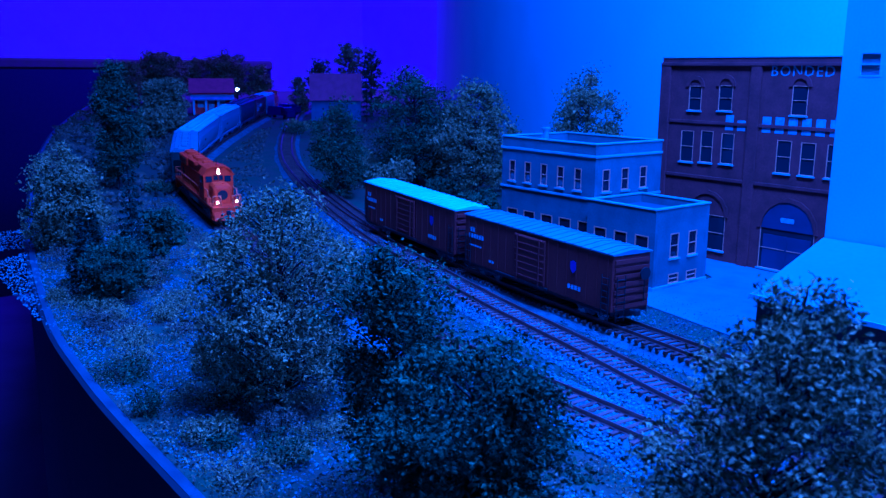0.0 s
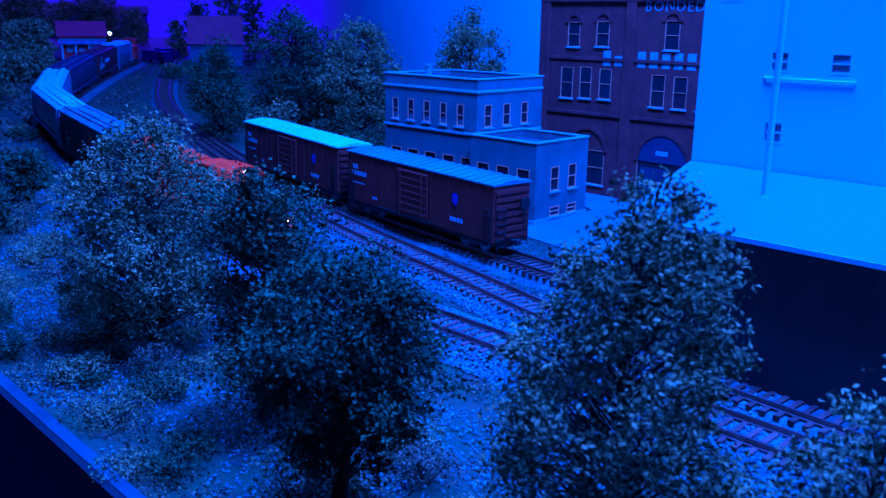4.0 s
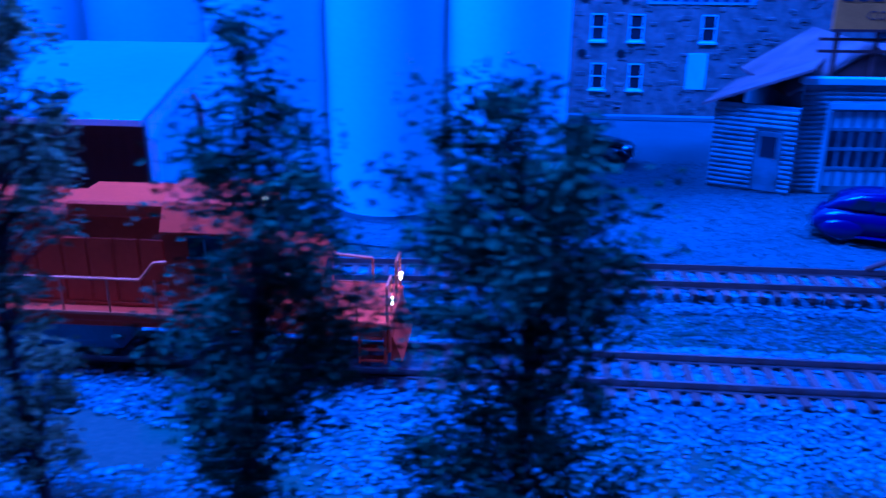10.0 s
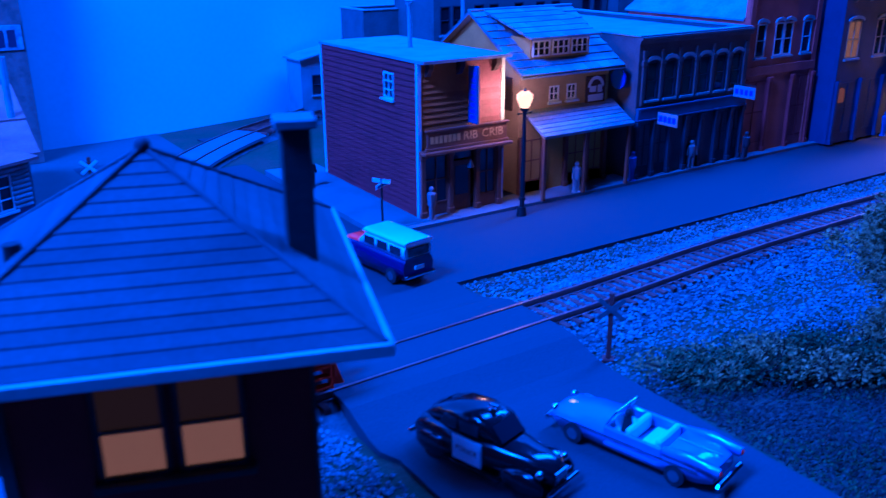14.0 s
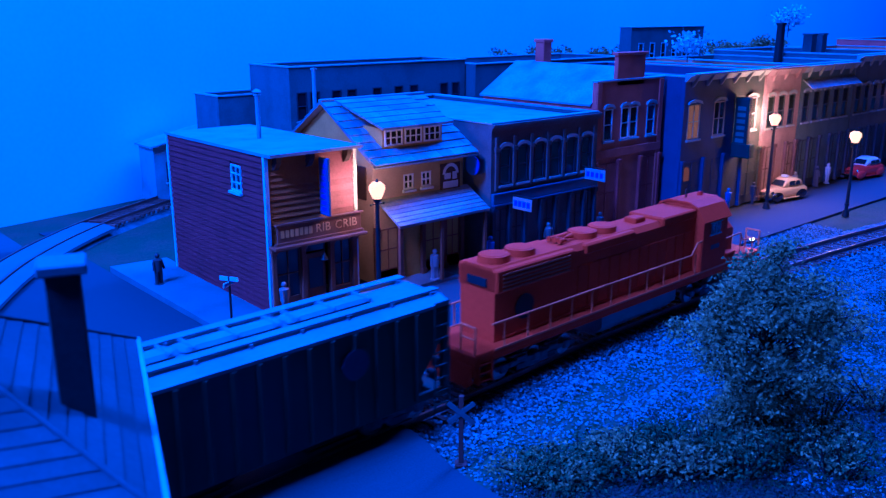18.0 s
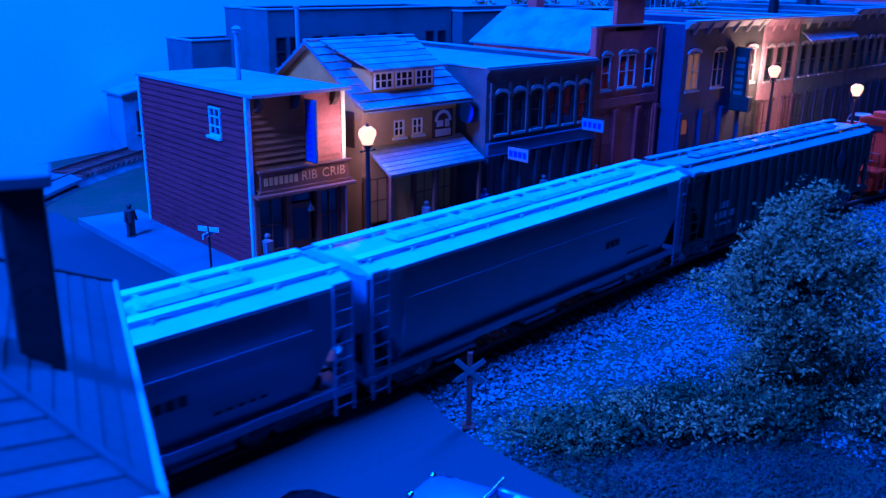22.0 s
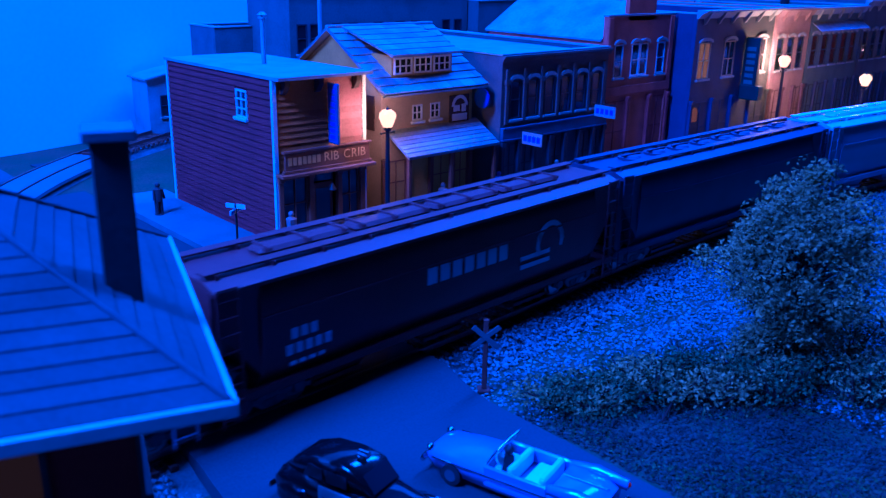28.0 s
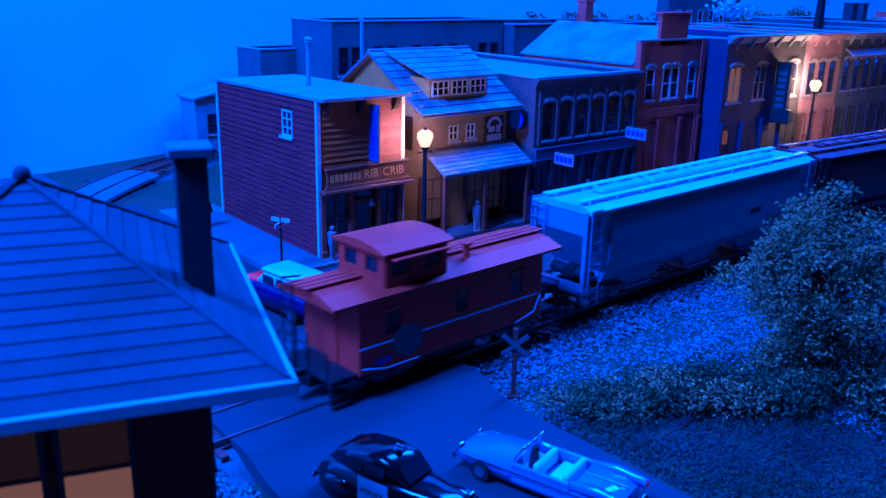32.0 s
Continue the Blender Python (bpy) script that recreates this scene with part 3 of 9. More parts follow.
def build_boxcar(m, roof, label, pitch_marks):
    car = thing("boxcar", m, label, "boxcar", "parked boxcars")
    z0, z1, L, w = 1.75, 5.55, 8.75, 1.62
    body, ribs = Shape().box(-L, L, -w, w, z0, z1, 0.05), Shape()
    for side in (-1, 1):
        for k in range(17):
            x = -L + 0.5 + k * (2 * L - 1.0) / 16
            if abs(x) > 1.9:
                ribs.box(x - 0.05, x + 0.05, side * w - 0.04, side * w + 0.04, z0 + 0.15, z1 - 0.15)
    part("body", body, BOX_RED, car)
    pieces("side_rib", ribs, BOX_RED, car)
    r = Shape().prism([(-w - 0.08, z1 - 0.02), (w + 0.08, z1 - 0.02), (w + 0.08, z1 + 0.08), (0, z1 + 0.3), (-w - 0.08, z1 + 0.08)], -L - 0.08, L + 0.08, "x")
    rr = Shape()
    for k in range(20):
        x = -L + 0.4 + k * (2 * L - 0.8) / 19
        rr.prism([(-w - 0.1, z1 + 0.06), (w + 0.1, z1 + 0.06), (w + 0.1, z1 + 0.13), (0, z1 + 0.36), (-w - 0.1, z1 + 0.13)], x - 0.05, x + 0.05, "x")
    pieces("roof_rib", rr, roof, car)
    part("roof", r, roof, car, "pale weathered ribbed roof" if roof is ROOF_PALE else "grey ribbed roof")
    for end in (-1, 1):
        s = Shape()
        for k in range(7):
            z = z0 + 0.35 + k * 0.5
            s.prism([(-w + 0.15, z - 0.13), (w - 0.15, z - 0.13), (w - 0.15, z + 0.13), (-w + 0.15, z + 0.13)], end * L - 0.02 if end > 0 else -L - 0.12, end * L + 0.12 if end > 0 else -L + 0.02, "x")
        pieces("end_rib", s, BOX_RED, car)
        s = Shape()
        for side in (-1, 1):
            ladder(s, end * (L - 0.55), side * (w + 0.1), 1.2, 4.2, 0.7, 7)
            part("side_ladder", s, BLACK, car)
            s = Shape()
        ladder(s, end * (L + 0.2), -w + 0.6, 1.2, 4.2, 0.7, 6, axis="y")
        part("end_ladder", s, BLACK, car)
        s = Shape()
        s.rod((end * (L + 0.3), 0.9, 2.3), (end * (L + 0.3), 0.9, 4.4), 0.04, 5)
        s.cyl(0, 0, -0.05, 0.05, 0.42, n=14, m=Matrix.Translation((end * (L + 0.34), 0.9, 4.2)) @ pose(0, 0, 0, 0, 90))
        part("brake_wheel", s, BLACK, car)
        truck_parts(car, end * (L - 2.6))
        coupler(car, end * (L + 0.1), end)
    for side in (-1, 1):
        dr = Shape()
        door = Shape().box(-1.85, 1.85, side * (w + 0.1) - 0.06, side * (w + 0.1) + 0.06, z0 + 0.2, z1 - 0.3, 0.03)
        for k in range(7):
            z = z0 + 0.5 + k * 0.48
            dr.box(-1.75, 1.75, side * (w + 0.17) - 0.03, side * (w + 0.17) + 0.03, z - 0.06, z + 0.06, 0.02)
        for x in (-1.3, 1.3):
            dr.rod((x, side * (w + 0.26), z0 + 0.1), (x, side * (w + 0.26), z1 - 0.25), 0.045, 5)
        d = part("door", door, BOX_RED, car)
        pieces("door_rib", dr, BOX_RED, d)
        part("door_track", Shape().box(-4.2, 2.2, side * (w + 0.12) - 0.08, side * (w + 0.12) + 0.08, z0 + 0.02, z0 + 0.14), BLACK, car)
        ink = Shape()
        for x0, z, n, h in pitch_marks:
            for k in range(n):
                ink.box(x0 + k * 0.36, x0 + k * 0.36 + 0.26, side * (w + 0.06), side * (w + 0.06) + side * 0.012, z, z + h)
        pieces("stencil_mark", ink, WHITE_INK, car)
        part("emblem", Shape().prism([(4.6, 4.4), (4.6, 3.9), (4.9, 3.6), (5.2, 3.9), (5.2, 4.4), (4.9, 4.5)][::-1], *sorted((side * (w + 0.06), side * (w + 0.075)))), BLUE_INK, car, "blue shield emblem")
    part("underframe", Shape().box(-L + 0.3, L - 0.3, -0.6, 0.6, 1.2, 1.78).box(-L + 0.1, L - 0.1, -w + 0.05, w - 0.05, 1.55, 1.78).cyl(0, 0, -0.8, 0.8, 0.3, n=10, m=Matrix.Translation((1.2, 0.9, 1.25)) @ pose(0, 0, 0, 0, 90)), BLACK, car)
    return car


def hopper_section(w, z0, z1, x):
    return [(x, -w, z0), (x, w, z0), (x, w, z1), (x, w - 0.35, z1 + 0.3), (x, 0, z1 + 0.42), (x, -w + 0.35, z1 + 0.3), (x, -w, z1)]


def build_hopper(name_label, paint, roof_paint, ribbed, hatch, letter=None, walkway=None, belt=True):
    """A covered hopper, 19.6 cm over its ends; smooth-sided with curved sides or ribbed."""
    car = thing("covered_hopper", Matrix.Identity(4), name_label, "hopper car", "hopper cars of the train")
    L, w, z0, z1 = 9.95, 1.66, 2.2, 5.35
    lip = 8.3
    walkway = walkway or roof_paint
    body, ribs = Shape(), Shape()
    if ribbed:
        side = [(-w, z0 - 0.35), (w, z0 - 0.35), (w, z1), (-w, z1)]
        body.prism(side, -lip, lip, "x")
        for k in range(19):
            x = -lip + 0.1 + k * (2 * lip - 0.2) / 18
            for sgn in (-1, 1):
                ribs.box(x - 0.07, x + 0.07, sgn * w - 0.1, sgn * w + 0.1, z0 - 0.3, z1 - 0.1, 0.02)
    else:
        ring = [(-w + 0.42, 1.9), (w - 0.42, 1.9), (w - 0.12, 2.5), (w, 3.3), (w, 4.2), (w - 0.06, 4.8), (w - 0.2, z1), (-w + 0.2, z1), (-w + 0.06, 4.8), (-w, 4.2), (-w, 3.3), (-w + 0.12, 2.5)]
        body.prism(ring, -lip, lip, "x", None, True)
        for sgn in (-1, 1) if belt else ():
            ribs.prism([(sgn * w - 0.05, 4.18), (sgn * w + 0.05, 4.18), (sgn * w + 0.05, 4.26), (sgn * w - 0.05, 4.26)], -lip, lip, "x")
    for end in (-1, 1):  # sloped end sheets
        pts = [(end * (lip - 0.05), 2.3), (end * (lip + 1.45), 4.3), (end * (lip + 1.45), z1), (end * (lip - 0.05), z1)]
        part("end_sheet", Shape().prism(pts if end > 0 else pts[::-1], -w + 0.1, w - 0.1, "y"), paint, car)
    part("body", body, paint, car)
    pieces("side_rib", ribs, paint, car)
    part("roof", Shape().prism([(-w - 0.04, z1 - 0.08), (w + 0.04, z1 - 0.08), (w + 0.04, z1 + 0.04), (w - 0.5, z1 + 0.24), (-w + 0.5, z1 + 0.24), (-w - 0.04, z1 + 0.04)], -L + 0.15, L - 0.15, "x"), roof_paint, car)
    s = Shape()
    if hatch == "trough":
        for k in range(4):
            x = -7.4 + k * 3.72
            s.box(x, x + 3.56, -0.4, 0.4, z1 + 0.22, z1 + 0.46, 0.12)
            for e in (0.3, 1.78, 3.26):
                s.box(x + e - 0.05, x + e + 0.05, -0.52, 0.52, z1 + 0.4, z1 + 0.52, 0.02)
    else:
        for k in range(8):
            x = -7 + k * 2.0
            s.cyl(x, 0.0, z1 + 0.2, z1 + 0.34, 0.62, 0.6, n=16).cyl(x, 0.0, z1 + 0.34, z1 + 0.44, 0.5, 0.36, n=16).box(x - 0.7, x + 0.7, -0.06, 0.06, z1 + 0.4, z1 + 0.5, 0.02)
    pieces("hatch", s, roof_paint, car)
    for sgn in (-1, 1):
        walk_s = Shape().box(-L + 0.2, L - 0.2, sgn * 0.95 - 0.2, sgn * 0.95 + 0.2, z1 + 0.36, z1 + 0.42)
        for k in range(11):
            x = -L + 0.6 + k * (2 * L - 1.2) / 10
            walk_s.box(x - 0.04, x + 0.04, sgn * 0.95 - 0.28, sgn * 0.95 + 0.28, z1 + 0.14, z1 + 0.37)
        part("running_board", walk_s, walkway, car)
        if belt:
            part("side_sill", Shape().box(-L + 0.1, L - 0.1, sgn * (w - 0.14) - 0.1, sgn * (w - 0.14) + 0.1, 1.75, 2.05, 0.03), paint, car)
    bays = Shape()
    for k in range(3):
        x = -5 + 5 * k
        bays.loft([[(x - 2.1, -1.2, 2.1), (x + 2.1, -1.2, 2.1), (x + 2.1, 1.2, 2.1), (x - 2.1, 1.2, 2.1)][::-1], [(x - 0.9, -0.8, 1.05), (x + 0.9, -0.8, 1.05), (x + 0.9, 0.8, 1.05), (x - 0.9, 0.8, 1.05)][::-1]], smooth=False)
        bays.box(x - 1.0, x + 1.0, -0.95, 0.95, 0.98, 1.12)
        part("discharge_bay", bays, paint if not ribbed else BLACK, car)
        bays = Shape()
    for end in (-1, 1):
        s = Shape().box(min(end * (L - 0.7), end * L), max(end * (L - 0.7), end * L), -w + 0.05, w - 0.05, 1.7, 1.92, 0.03)
        for sgn in (-1, 1):
            s.box(min(end * (L - 0.35), end * (L - 0.1)), max(end * (L - 0.35), end * (L - 0.1)), sgn * (w - 0.2) - 0.1, sgn * (w - 0.2) + 0.1, 1.8, z1)
        part("end_frame", s, paint, car)
        s = Shape()
        ladder(s, end * (L + 0.02), w - 0.5, 1.3, z1 + 0.1, 0.75, 8, axis="y")
        part("end_ladder", s, paint, car)
        for sgn in (-1, 1):
            s = Shape()
            ladder(s, end * (L - 0.55), sgn * (w + 0.06), 1.2, z1, 0.7, 8)
            s.rod((end * (L - 0.2), sgn * (w + 0.05), z1 + 0.1), (end * (L - 0.9), sgn * (w + 0.05), z1 + 0.1), 0.04, 5)
            part("side_ladder", s, paint, car)
        part("brake_gear", Shape().box(min(end * (L - 1.6), end * (L - 0.9)), max(end * (L - 1.6), end * (L - 0.9)), -0.3, 0.3, 1.95, 2.5, 0.04).rod((end * (L - 1.2), -1.1, 2.2), (end * (L - 1.2), 1.1, 2.2), 0.28, 10), BLACK, car)
        truck_parts(car, end * (L - 2.2))
        coupler(car, end * (L - 0.1), end)
    part("centre_sill", Shape().box(-L + 0.2, L - 0.2, -0.25, 0.25, 1.35, 1.75), BLACK, car)
    for sgn in (-1, 1):
        ink = Shape()
        y = (sgn * (w + 0.02), sgn * (w + 0.035))
        rows = [(-7.3 if sgn < 0 else 5.9, 3.3, 3, 0.34), (-7.5 if sgn < 0 else 5.6, 2.8, 5, 0.34), (-7.4 if sgn < 0 else 5.7, 2.45, 4, 0.12)] if letter != "plain" else [(3.3, 3.3, 3, 0.3), (5.0, 2.7, 5, 0.1)]
        for x0, z, n, h in rows:
            for k in range(n):
                ink.box(x0 + k * 0.36, x0 + k * 0.36 + 0.25, min(y), max(y), z, z + h)
        pieces("stencil_mark", ink, WHITE_INK if letter != "plain" else BLACK, car)
        if letter == "bars":  # a bold company name and its emblem, as plain shapes
            big = Shape()
            for k in range(7):
                big.box(-1.6 + k * 0.62, -1.6 + k * 0.62 + 0.46, min(y), max(y), 3.55, 4.15)
            pieces("name_bar", big, WHITE_INK, car)
            em = Shape()
            for k in range(14):
                a = math.radians(200 - k * 16)
                em.box(-0.2, 0.2, min(y), max(y), -0.1, 0.1, 0, Matrix.Translation((5.2 + 0.75 * math.cos(a), 0, 3.7 + 0.75 * math.sin(a))) @ pose(0, 0, 0, 0, -math.degrees(a) + 90))
            em.box(3.4, 5.2, min(y), max(y), 2.9, 3.08).box(3.4, 5.2, min(y), max(y), 3.25, 3.42)
            part("emblem", em, WHITE_INK, car, "pale wheel-shaped emblem")
        elif letter == "disc":
            part("emblem", Shape().cyl(0, 0, 0, 0.015, 0.55, n=20, m=Matrix.Translation((5.4, sgn * (w + 0.13), 4.2)) @ pose(0, 0, 0, 90 if sgn < 0 else -90)), SLATE, car, "round grey emblem")
    return car


HANDRAIL = mat("worn_handrail", (0.58, 0.16, 0.05), 0.5, vary=0.15)


def build_locomotive():
    car = thing("diesel_locomotive", Matrix.Identity(4), "bright orange six-axle diesel locomotive with lit headlights", "locomotive")
    L = 10.7  # half the length over the end platforms; the short hood leads
    K = 1.065  # its length against the plan below

    def P(name, s, material=ORANGE, label=""):
        s.v = [(x * K, y, z) for x, y, z in s.v]
        return part(name, s, material, car, label)

    def P2(name, s, material=ORANGE, label=""):
        s.v = [(x * K, y, z) for x, y, z in s.v]
        pieces(name, s, material, car, label)

    P("frame", Shape().box(-L, L, -1.45, 1.45, 1.75, 2.2, 0.04).box(-L + 0.8, L - 0.8, -1.52, 1.52, 1.95, 2.22, 0.03))
    hood = Shape().prism([(-0.98, 2.2), (0.98, 2.2), (0.98, 5.1), (0.75, 5.35), (-0.75, 5.35), (-0.98, 5.1)], -9.3, 5.0, "x")
    hood.box(-9.3, -4.6, -1.12, 1.12, 4.3, 5.28, 0.06)  # flared radiator
    P("long_hood", hood)
    g = Shape()
    for side in (-1, 1):
        for k in range(5):
            z = 4.42 + 0.16 * k
            g.box(-9.0, -5.0, side * 1.13 - 0.03, side * 1.13 + 0.03, z - 0.025, z + 0.045)
    P2("radiator_slat", g, mat("grille", (0.35, 0.10, 0.03), 0.5, vary=0.1))
    d = Shape()
    for side in (-1, 1):
        for k in range(12):
            x = -4.3 + k * 0.74
            d.box(x, x + 0.66, side * 0.99 - 0.03, side * 0.99 + 0.03, 2.4, 4.4, 0.02)
        d.box(-8.9, 4.8, side * 1.0 - 0.03, side * 1.0 + 0.03, 2.28, 2.36)
    P2("hood_door", d)
    for x in (-8.4, -6.9, -2.9, -1.5):
        fan = P("roof_fan", Shape().cyl(x, 0, 5.25, 5.62, 0.68, 0.64, n=20).cyl(x, 0, 5.6, 5.66, 0.6, 0.5, n=20))
    P("exhaust_outlet", Shape().box(0.6, 1.4, -0.35, 0.35, 5.3, 5.6, 0.05))
    P("dynamic_brake_blister", Shape().box(-3.9, -0.3, -1.08, 1.08, 4.85, 5.33, 0.08))
    P("inertial_hatch", Shape().box(1.9, 4.8, -1.05, 1.05, 5.05, 5.52, 0.07))
    horn = Shape()
    for k in range(5):
        horn.cyl(0, 0, 0, 0.5, 0.05, 0.13, n=8, m=Matrix.Translation((-4.3, -0.3 + k * 0.15, 5.5 + 0.06 * (k % 2))) @ pose(0, 0, 0, 0, 90 if k % 2 else -90))
    horn.rod((-4.3, 0, 5.3), (-4.3, 0, 5.55), 0.06)
    P("air_horn", horn)
    cab = Shape().prism([(-1.52, 2.2), (1.52, 2.2), (1.52, 4.9), (1.1, 5.55), (0.6, 5.74), (-0.6, 5.74), (-1.1, 5.55), (-1.52, 4.9)], 4.75, 6.98, "x")
    P("cab", cab)
    P("cab_roof", Shape().prism([(-1.62, 4.88), (-1.57, 4.82), (-1.12, 5.5), (-0.6, 5.72), (0.6, 5.72), (1.12, 5.5), (1.57, 4.82), (1.62, 4.88), (1.14, 5.61), (0.62, 5.82), (-0.62, 5.82), (-1.14, 5.61)], 4.68, 7.18, "x"))
    for side in (-1, 1):
        P2("side_window", Shape().box(5.4, 5.84, side * 1.53 - 0.02, side * 1.53 + 0.02, 4.12, 4.72, 0.02).box(5.88, 6.34, side * 1.53 - 0.02, side * 1.53 + 0.02, 4.12, 4.72, 0.02), GLASS, "dark cab window")
        P("window_frame", Shape().box(5.83, 5.89, side * 1.55 - 0.02, side * 1.55 + 0.02, 4.08, 4.76).box(5.34, 6.4, side * 1.55 - 0.02, side * 1.55 + 0.02, 4.06, 4.12).box(5.34, 6.4, side * 1.55 - 0.02, side * 1.55 + 0.02, 4.72, 4.77), STEEL)
        g = Shape().rod((7.3, side * 1.02, 3.55), (7.9, side * 1.02, 3.55), 0.03, 5).rod((7.3, side * 1.02, 3.55), (7.3, side * 0.95, 3.55), 0.03, 5).rod((7.9, side * 1.02, 3.55), (7.9, side * 0.95, 3.55), 0.03, 5)
        P("grab_iron", g, HANDRAIL)
        # strip along the walkway's edge, paler than the body
        P("sill_edge", Shape().box(-L + 0.9, L - 0.9, min(side * 1.5, side * 1.55), max(side * 1.5, side * 1.55), 2.18, 2.26), HANDRAIL, "pale walkway edge")
    P("nose_grab", Shape().rod((7.4, -0.35, 4.24), (7.4, 0.35, 4.24), 0.03, 5).rod((7.4, -0.35, 4.24), (7.4, -0.35, 4.14), 0.03, 5).rod((7.4, 0.35, 4.24), (7.4, 0.35, 4.14), 0.03, 5), HANDRAIL)
    P("nose_bell", Shape().cyl(8.2, 0.2, 4.0, 4.22, 0.14, 0.1, n=10), RED_LENS, "small red lens on the nose")
    P2("windshield", Shape().box(6.96, 7.02, -1.3, -0.62, 4.15, 4.8, 0.02).box(6.96, 7.02, 0.62, 1.3, 4.15, 4.8, 0.02).box(6.96, 7.02, -0.5, -0.04, 4.35, 4.85, 0.02).box(6.96, 7.02, 0.04, 0.5, 4.35, 4.85, 0.02), GLASS)
    nose = Shape().loft([[(x, -y, z0), (x, y, z0), (x, y, z1 - 0.25), (x, y - 0.25, z1), (x, -y + 0.25, z1), (x, -y, z1 - 0.25)] for x, y, z0, z1 in ((6.95, 0.98, 2.2, 4.2), (8.5, 0.98, 2.2, 4.14), (8.72, 0.9, 2.2, 4.0), (8.85, 0.72, 2.2, 3.7))], smooth=False)
    P("short_hood", nose)
    for side in (-1, 1):
        P("step_box", Shape().box(7.2, 8.1, min(side * 0.98, side * 1.5), max(side * 0.98, side * 1.5), 2.2, 2.75, 0.03))
    P("nose_emblem", Shape().cyl(0, 0, 0, 0.04, 0.52, n=20, m=Matrix.Translation((8.84, 0, 3.1)) @ pose(0, 0, 0, 0, 90)), BLACK, "round dark emblem")
    h = Shape()
    for y in (-0.17, 0.17):
        h.cyl(0, 0, 0, 0.06, 0.115, n=10, m=Matrix.Translation((7.12, 0, 5.3 + y)) @ pose(0, 0, 0, 0, 90))
    P2("headlight", h, HEADLIGHT, "lit headlight above the cab")
    P("headlight_housing", Shape().box(6.9, 7.11, -0.24, 0.24, 4.94, 5.66, 0.05))
    d = Shape()
    for y in (-0.95, 0.95):
        d.cyl(0, 0, 0, 0.06, 0.12, n=10, m=Matrix.Translation((L + 0.08, y, 2.75)) @ pose(0, 0, 0, 0, 90))
    P2("ditch_light", d, HEADLIGHT, "lit ditch light on the platform")
    P("beacon", Shape().cyl(6.6, 0, 5.78, 6.02, 0.16, 0.12, n=10), RED_LENS, "red roof beacon")
    P("antenna", Shape().rod((5.6, 0.2, 5.75), (5.6, 0.2, 6.25), 0.05), BLACK)
    for end in (-1, 1):
        P("end_platform", Shape().box(min(end * (L - 1.2), end * (L + 0.05)), max(end * (L - 1.2), end * (L + 0.05)), -1.5, 1.5, 2.1, 2.25, 0.03).box(min(end * L, end * (L + 0.12)), max(end * L, end * (L + 0.12)), -1.5, 1.5, 1.3, 2.2, 0.03))
        plow = [(end * (L + 0.1), 0.98), (end * (L + 0.42), 0.95), (end * (L + 0.16), 1.75), (end * (L + 0.1), 1.75)]
        P("pilot", Shape().prism(plow if end > 0 else plow[::-1], -1.35, 1.35))
        rail = Shape()
        for y in (-1.4, -0.6, 0.6, 1.4):
            rail.rod((end * (L + 0.02), y, 2.2), (end * (L + 0.02), y, 3.35), 0.045, 5)
        for y in (-1.4, 0.6):
            rail.rod((end * (L + 0.02), y, 3.35), (end * (L + 0.02), y + 0.8, 3.35), 0.045, 5)
            rail.rod((end * (L + 0.02), y, 2.85), (end * (L + 0.02), y + 0.8, 2.85), 0.035, 5)
        P("end_railing", rail, HANDRAIL)
        for side in (-1, 1):
            st = Shape()
            for k in range(4):
                z = 1.0 + k * 0.36
                st.box(min(end * (L - 0.75), end * (L - 0.1)), max(end * (L - 0.75), end * (L - 0.1)), side * 1.38 - 0.14, side * 1.38 + 0.14, z, z + 0.07)
            for x in (L - 0.78, L - 0.07):
                st.box(min(end * x, end * x + 0.06), max(end * x, end * x + 0.06), side * 1.38 - 0.15, side * 1.38 + 0.15, 0.95, 2.2)
            P2("boarding_step", st)
        coupler(car, end * (L * K + 0.15), end)
    for side in (-1, 1):
        r = Shape()
        for k in range(11):
            x = -9.2 + k * 1.35
            r.rod((x, side * 1.46, 2.2), (x, side * 1.46, 3.3), 0.035, 5)
        r.rod((-9.9, side * 1.46, 3.3), (3.9, side * 1.46, 3.3), 0.045, 5).rod((3.9, side * 1.46, 3.3), (4.35, side * 1.46, 3.85), 0.045, 5).rod((4.35, side * 1.46, 3.85), (4.75, side * 1.46, 3.9), 0.045, 5)
        r.rod((7.0, side * 1.46, 3.6), (8.5, side * 1.46, 3.65), 0.045, 5).rod((8.5, side * 1.46, 3.65), (8.8, side * 1.46, 3.2), 0.045, 5).rod((8.8, side * 1.46, 3.2), (9.9, side * 1.46, 3.1), 0.045, 5)
        r.rod((8.6, side * 1.46, 2.2), (8.6, side * 1.46, 3.55), 0.035, 5).rod((9.9, side * 1.46, 2.2), (9.9, side * 1.46, 3.1), 0.035, 5)
        P("handrail", r, HANDRAIL, "worn pale orange handrail")
        P("number_bar", Shape().box(5.5, 6.3, min(side * 1.53, side * 1.545), max(side * 1.53, side * 1.545), 3.3, 3.55), OXIDE)
        P("side_emblem", Shape().cyl(0, 0, 0, 0.03, 0.55, n=20, m=Matrix.Translation((-7.6, side * 0.99, 3.4)) @ pose(0, 0, 0, 90 if side < 0 else -90)), BLACK, "round dark emblem")
    P("rear_number_board", Shape().box(-9.36, -9.3, -0.55, 0.55, 4.5, 4.85), BLACK)
    P("fuel_tank", Shape().prism([(-1.35, 1.2), (-0.9, 0.75), (0.9, 0.75), (1.35, 1.2), (1.35, 1.8), (-1.35, 1.8)], -2.9, 2.9, "x"), mat("tank_grey", (0.20, 0.20, 0.21), 0.45, vary=0.25))
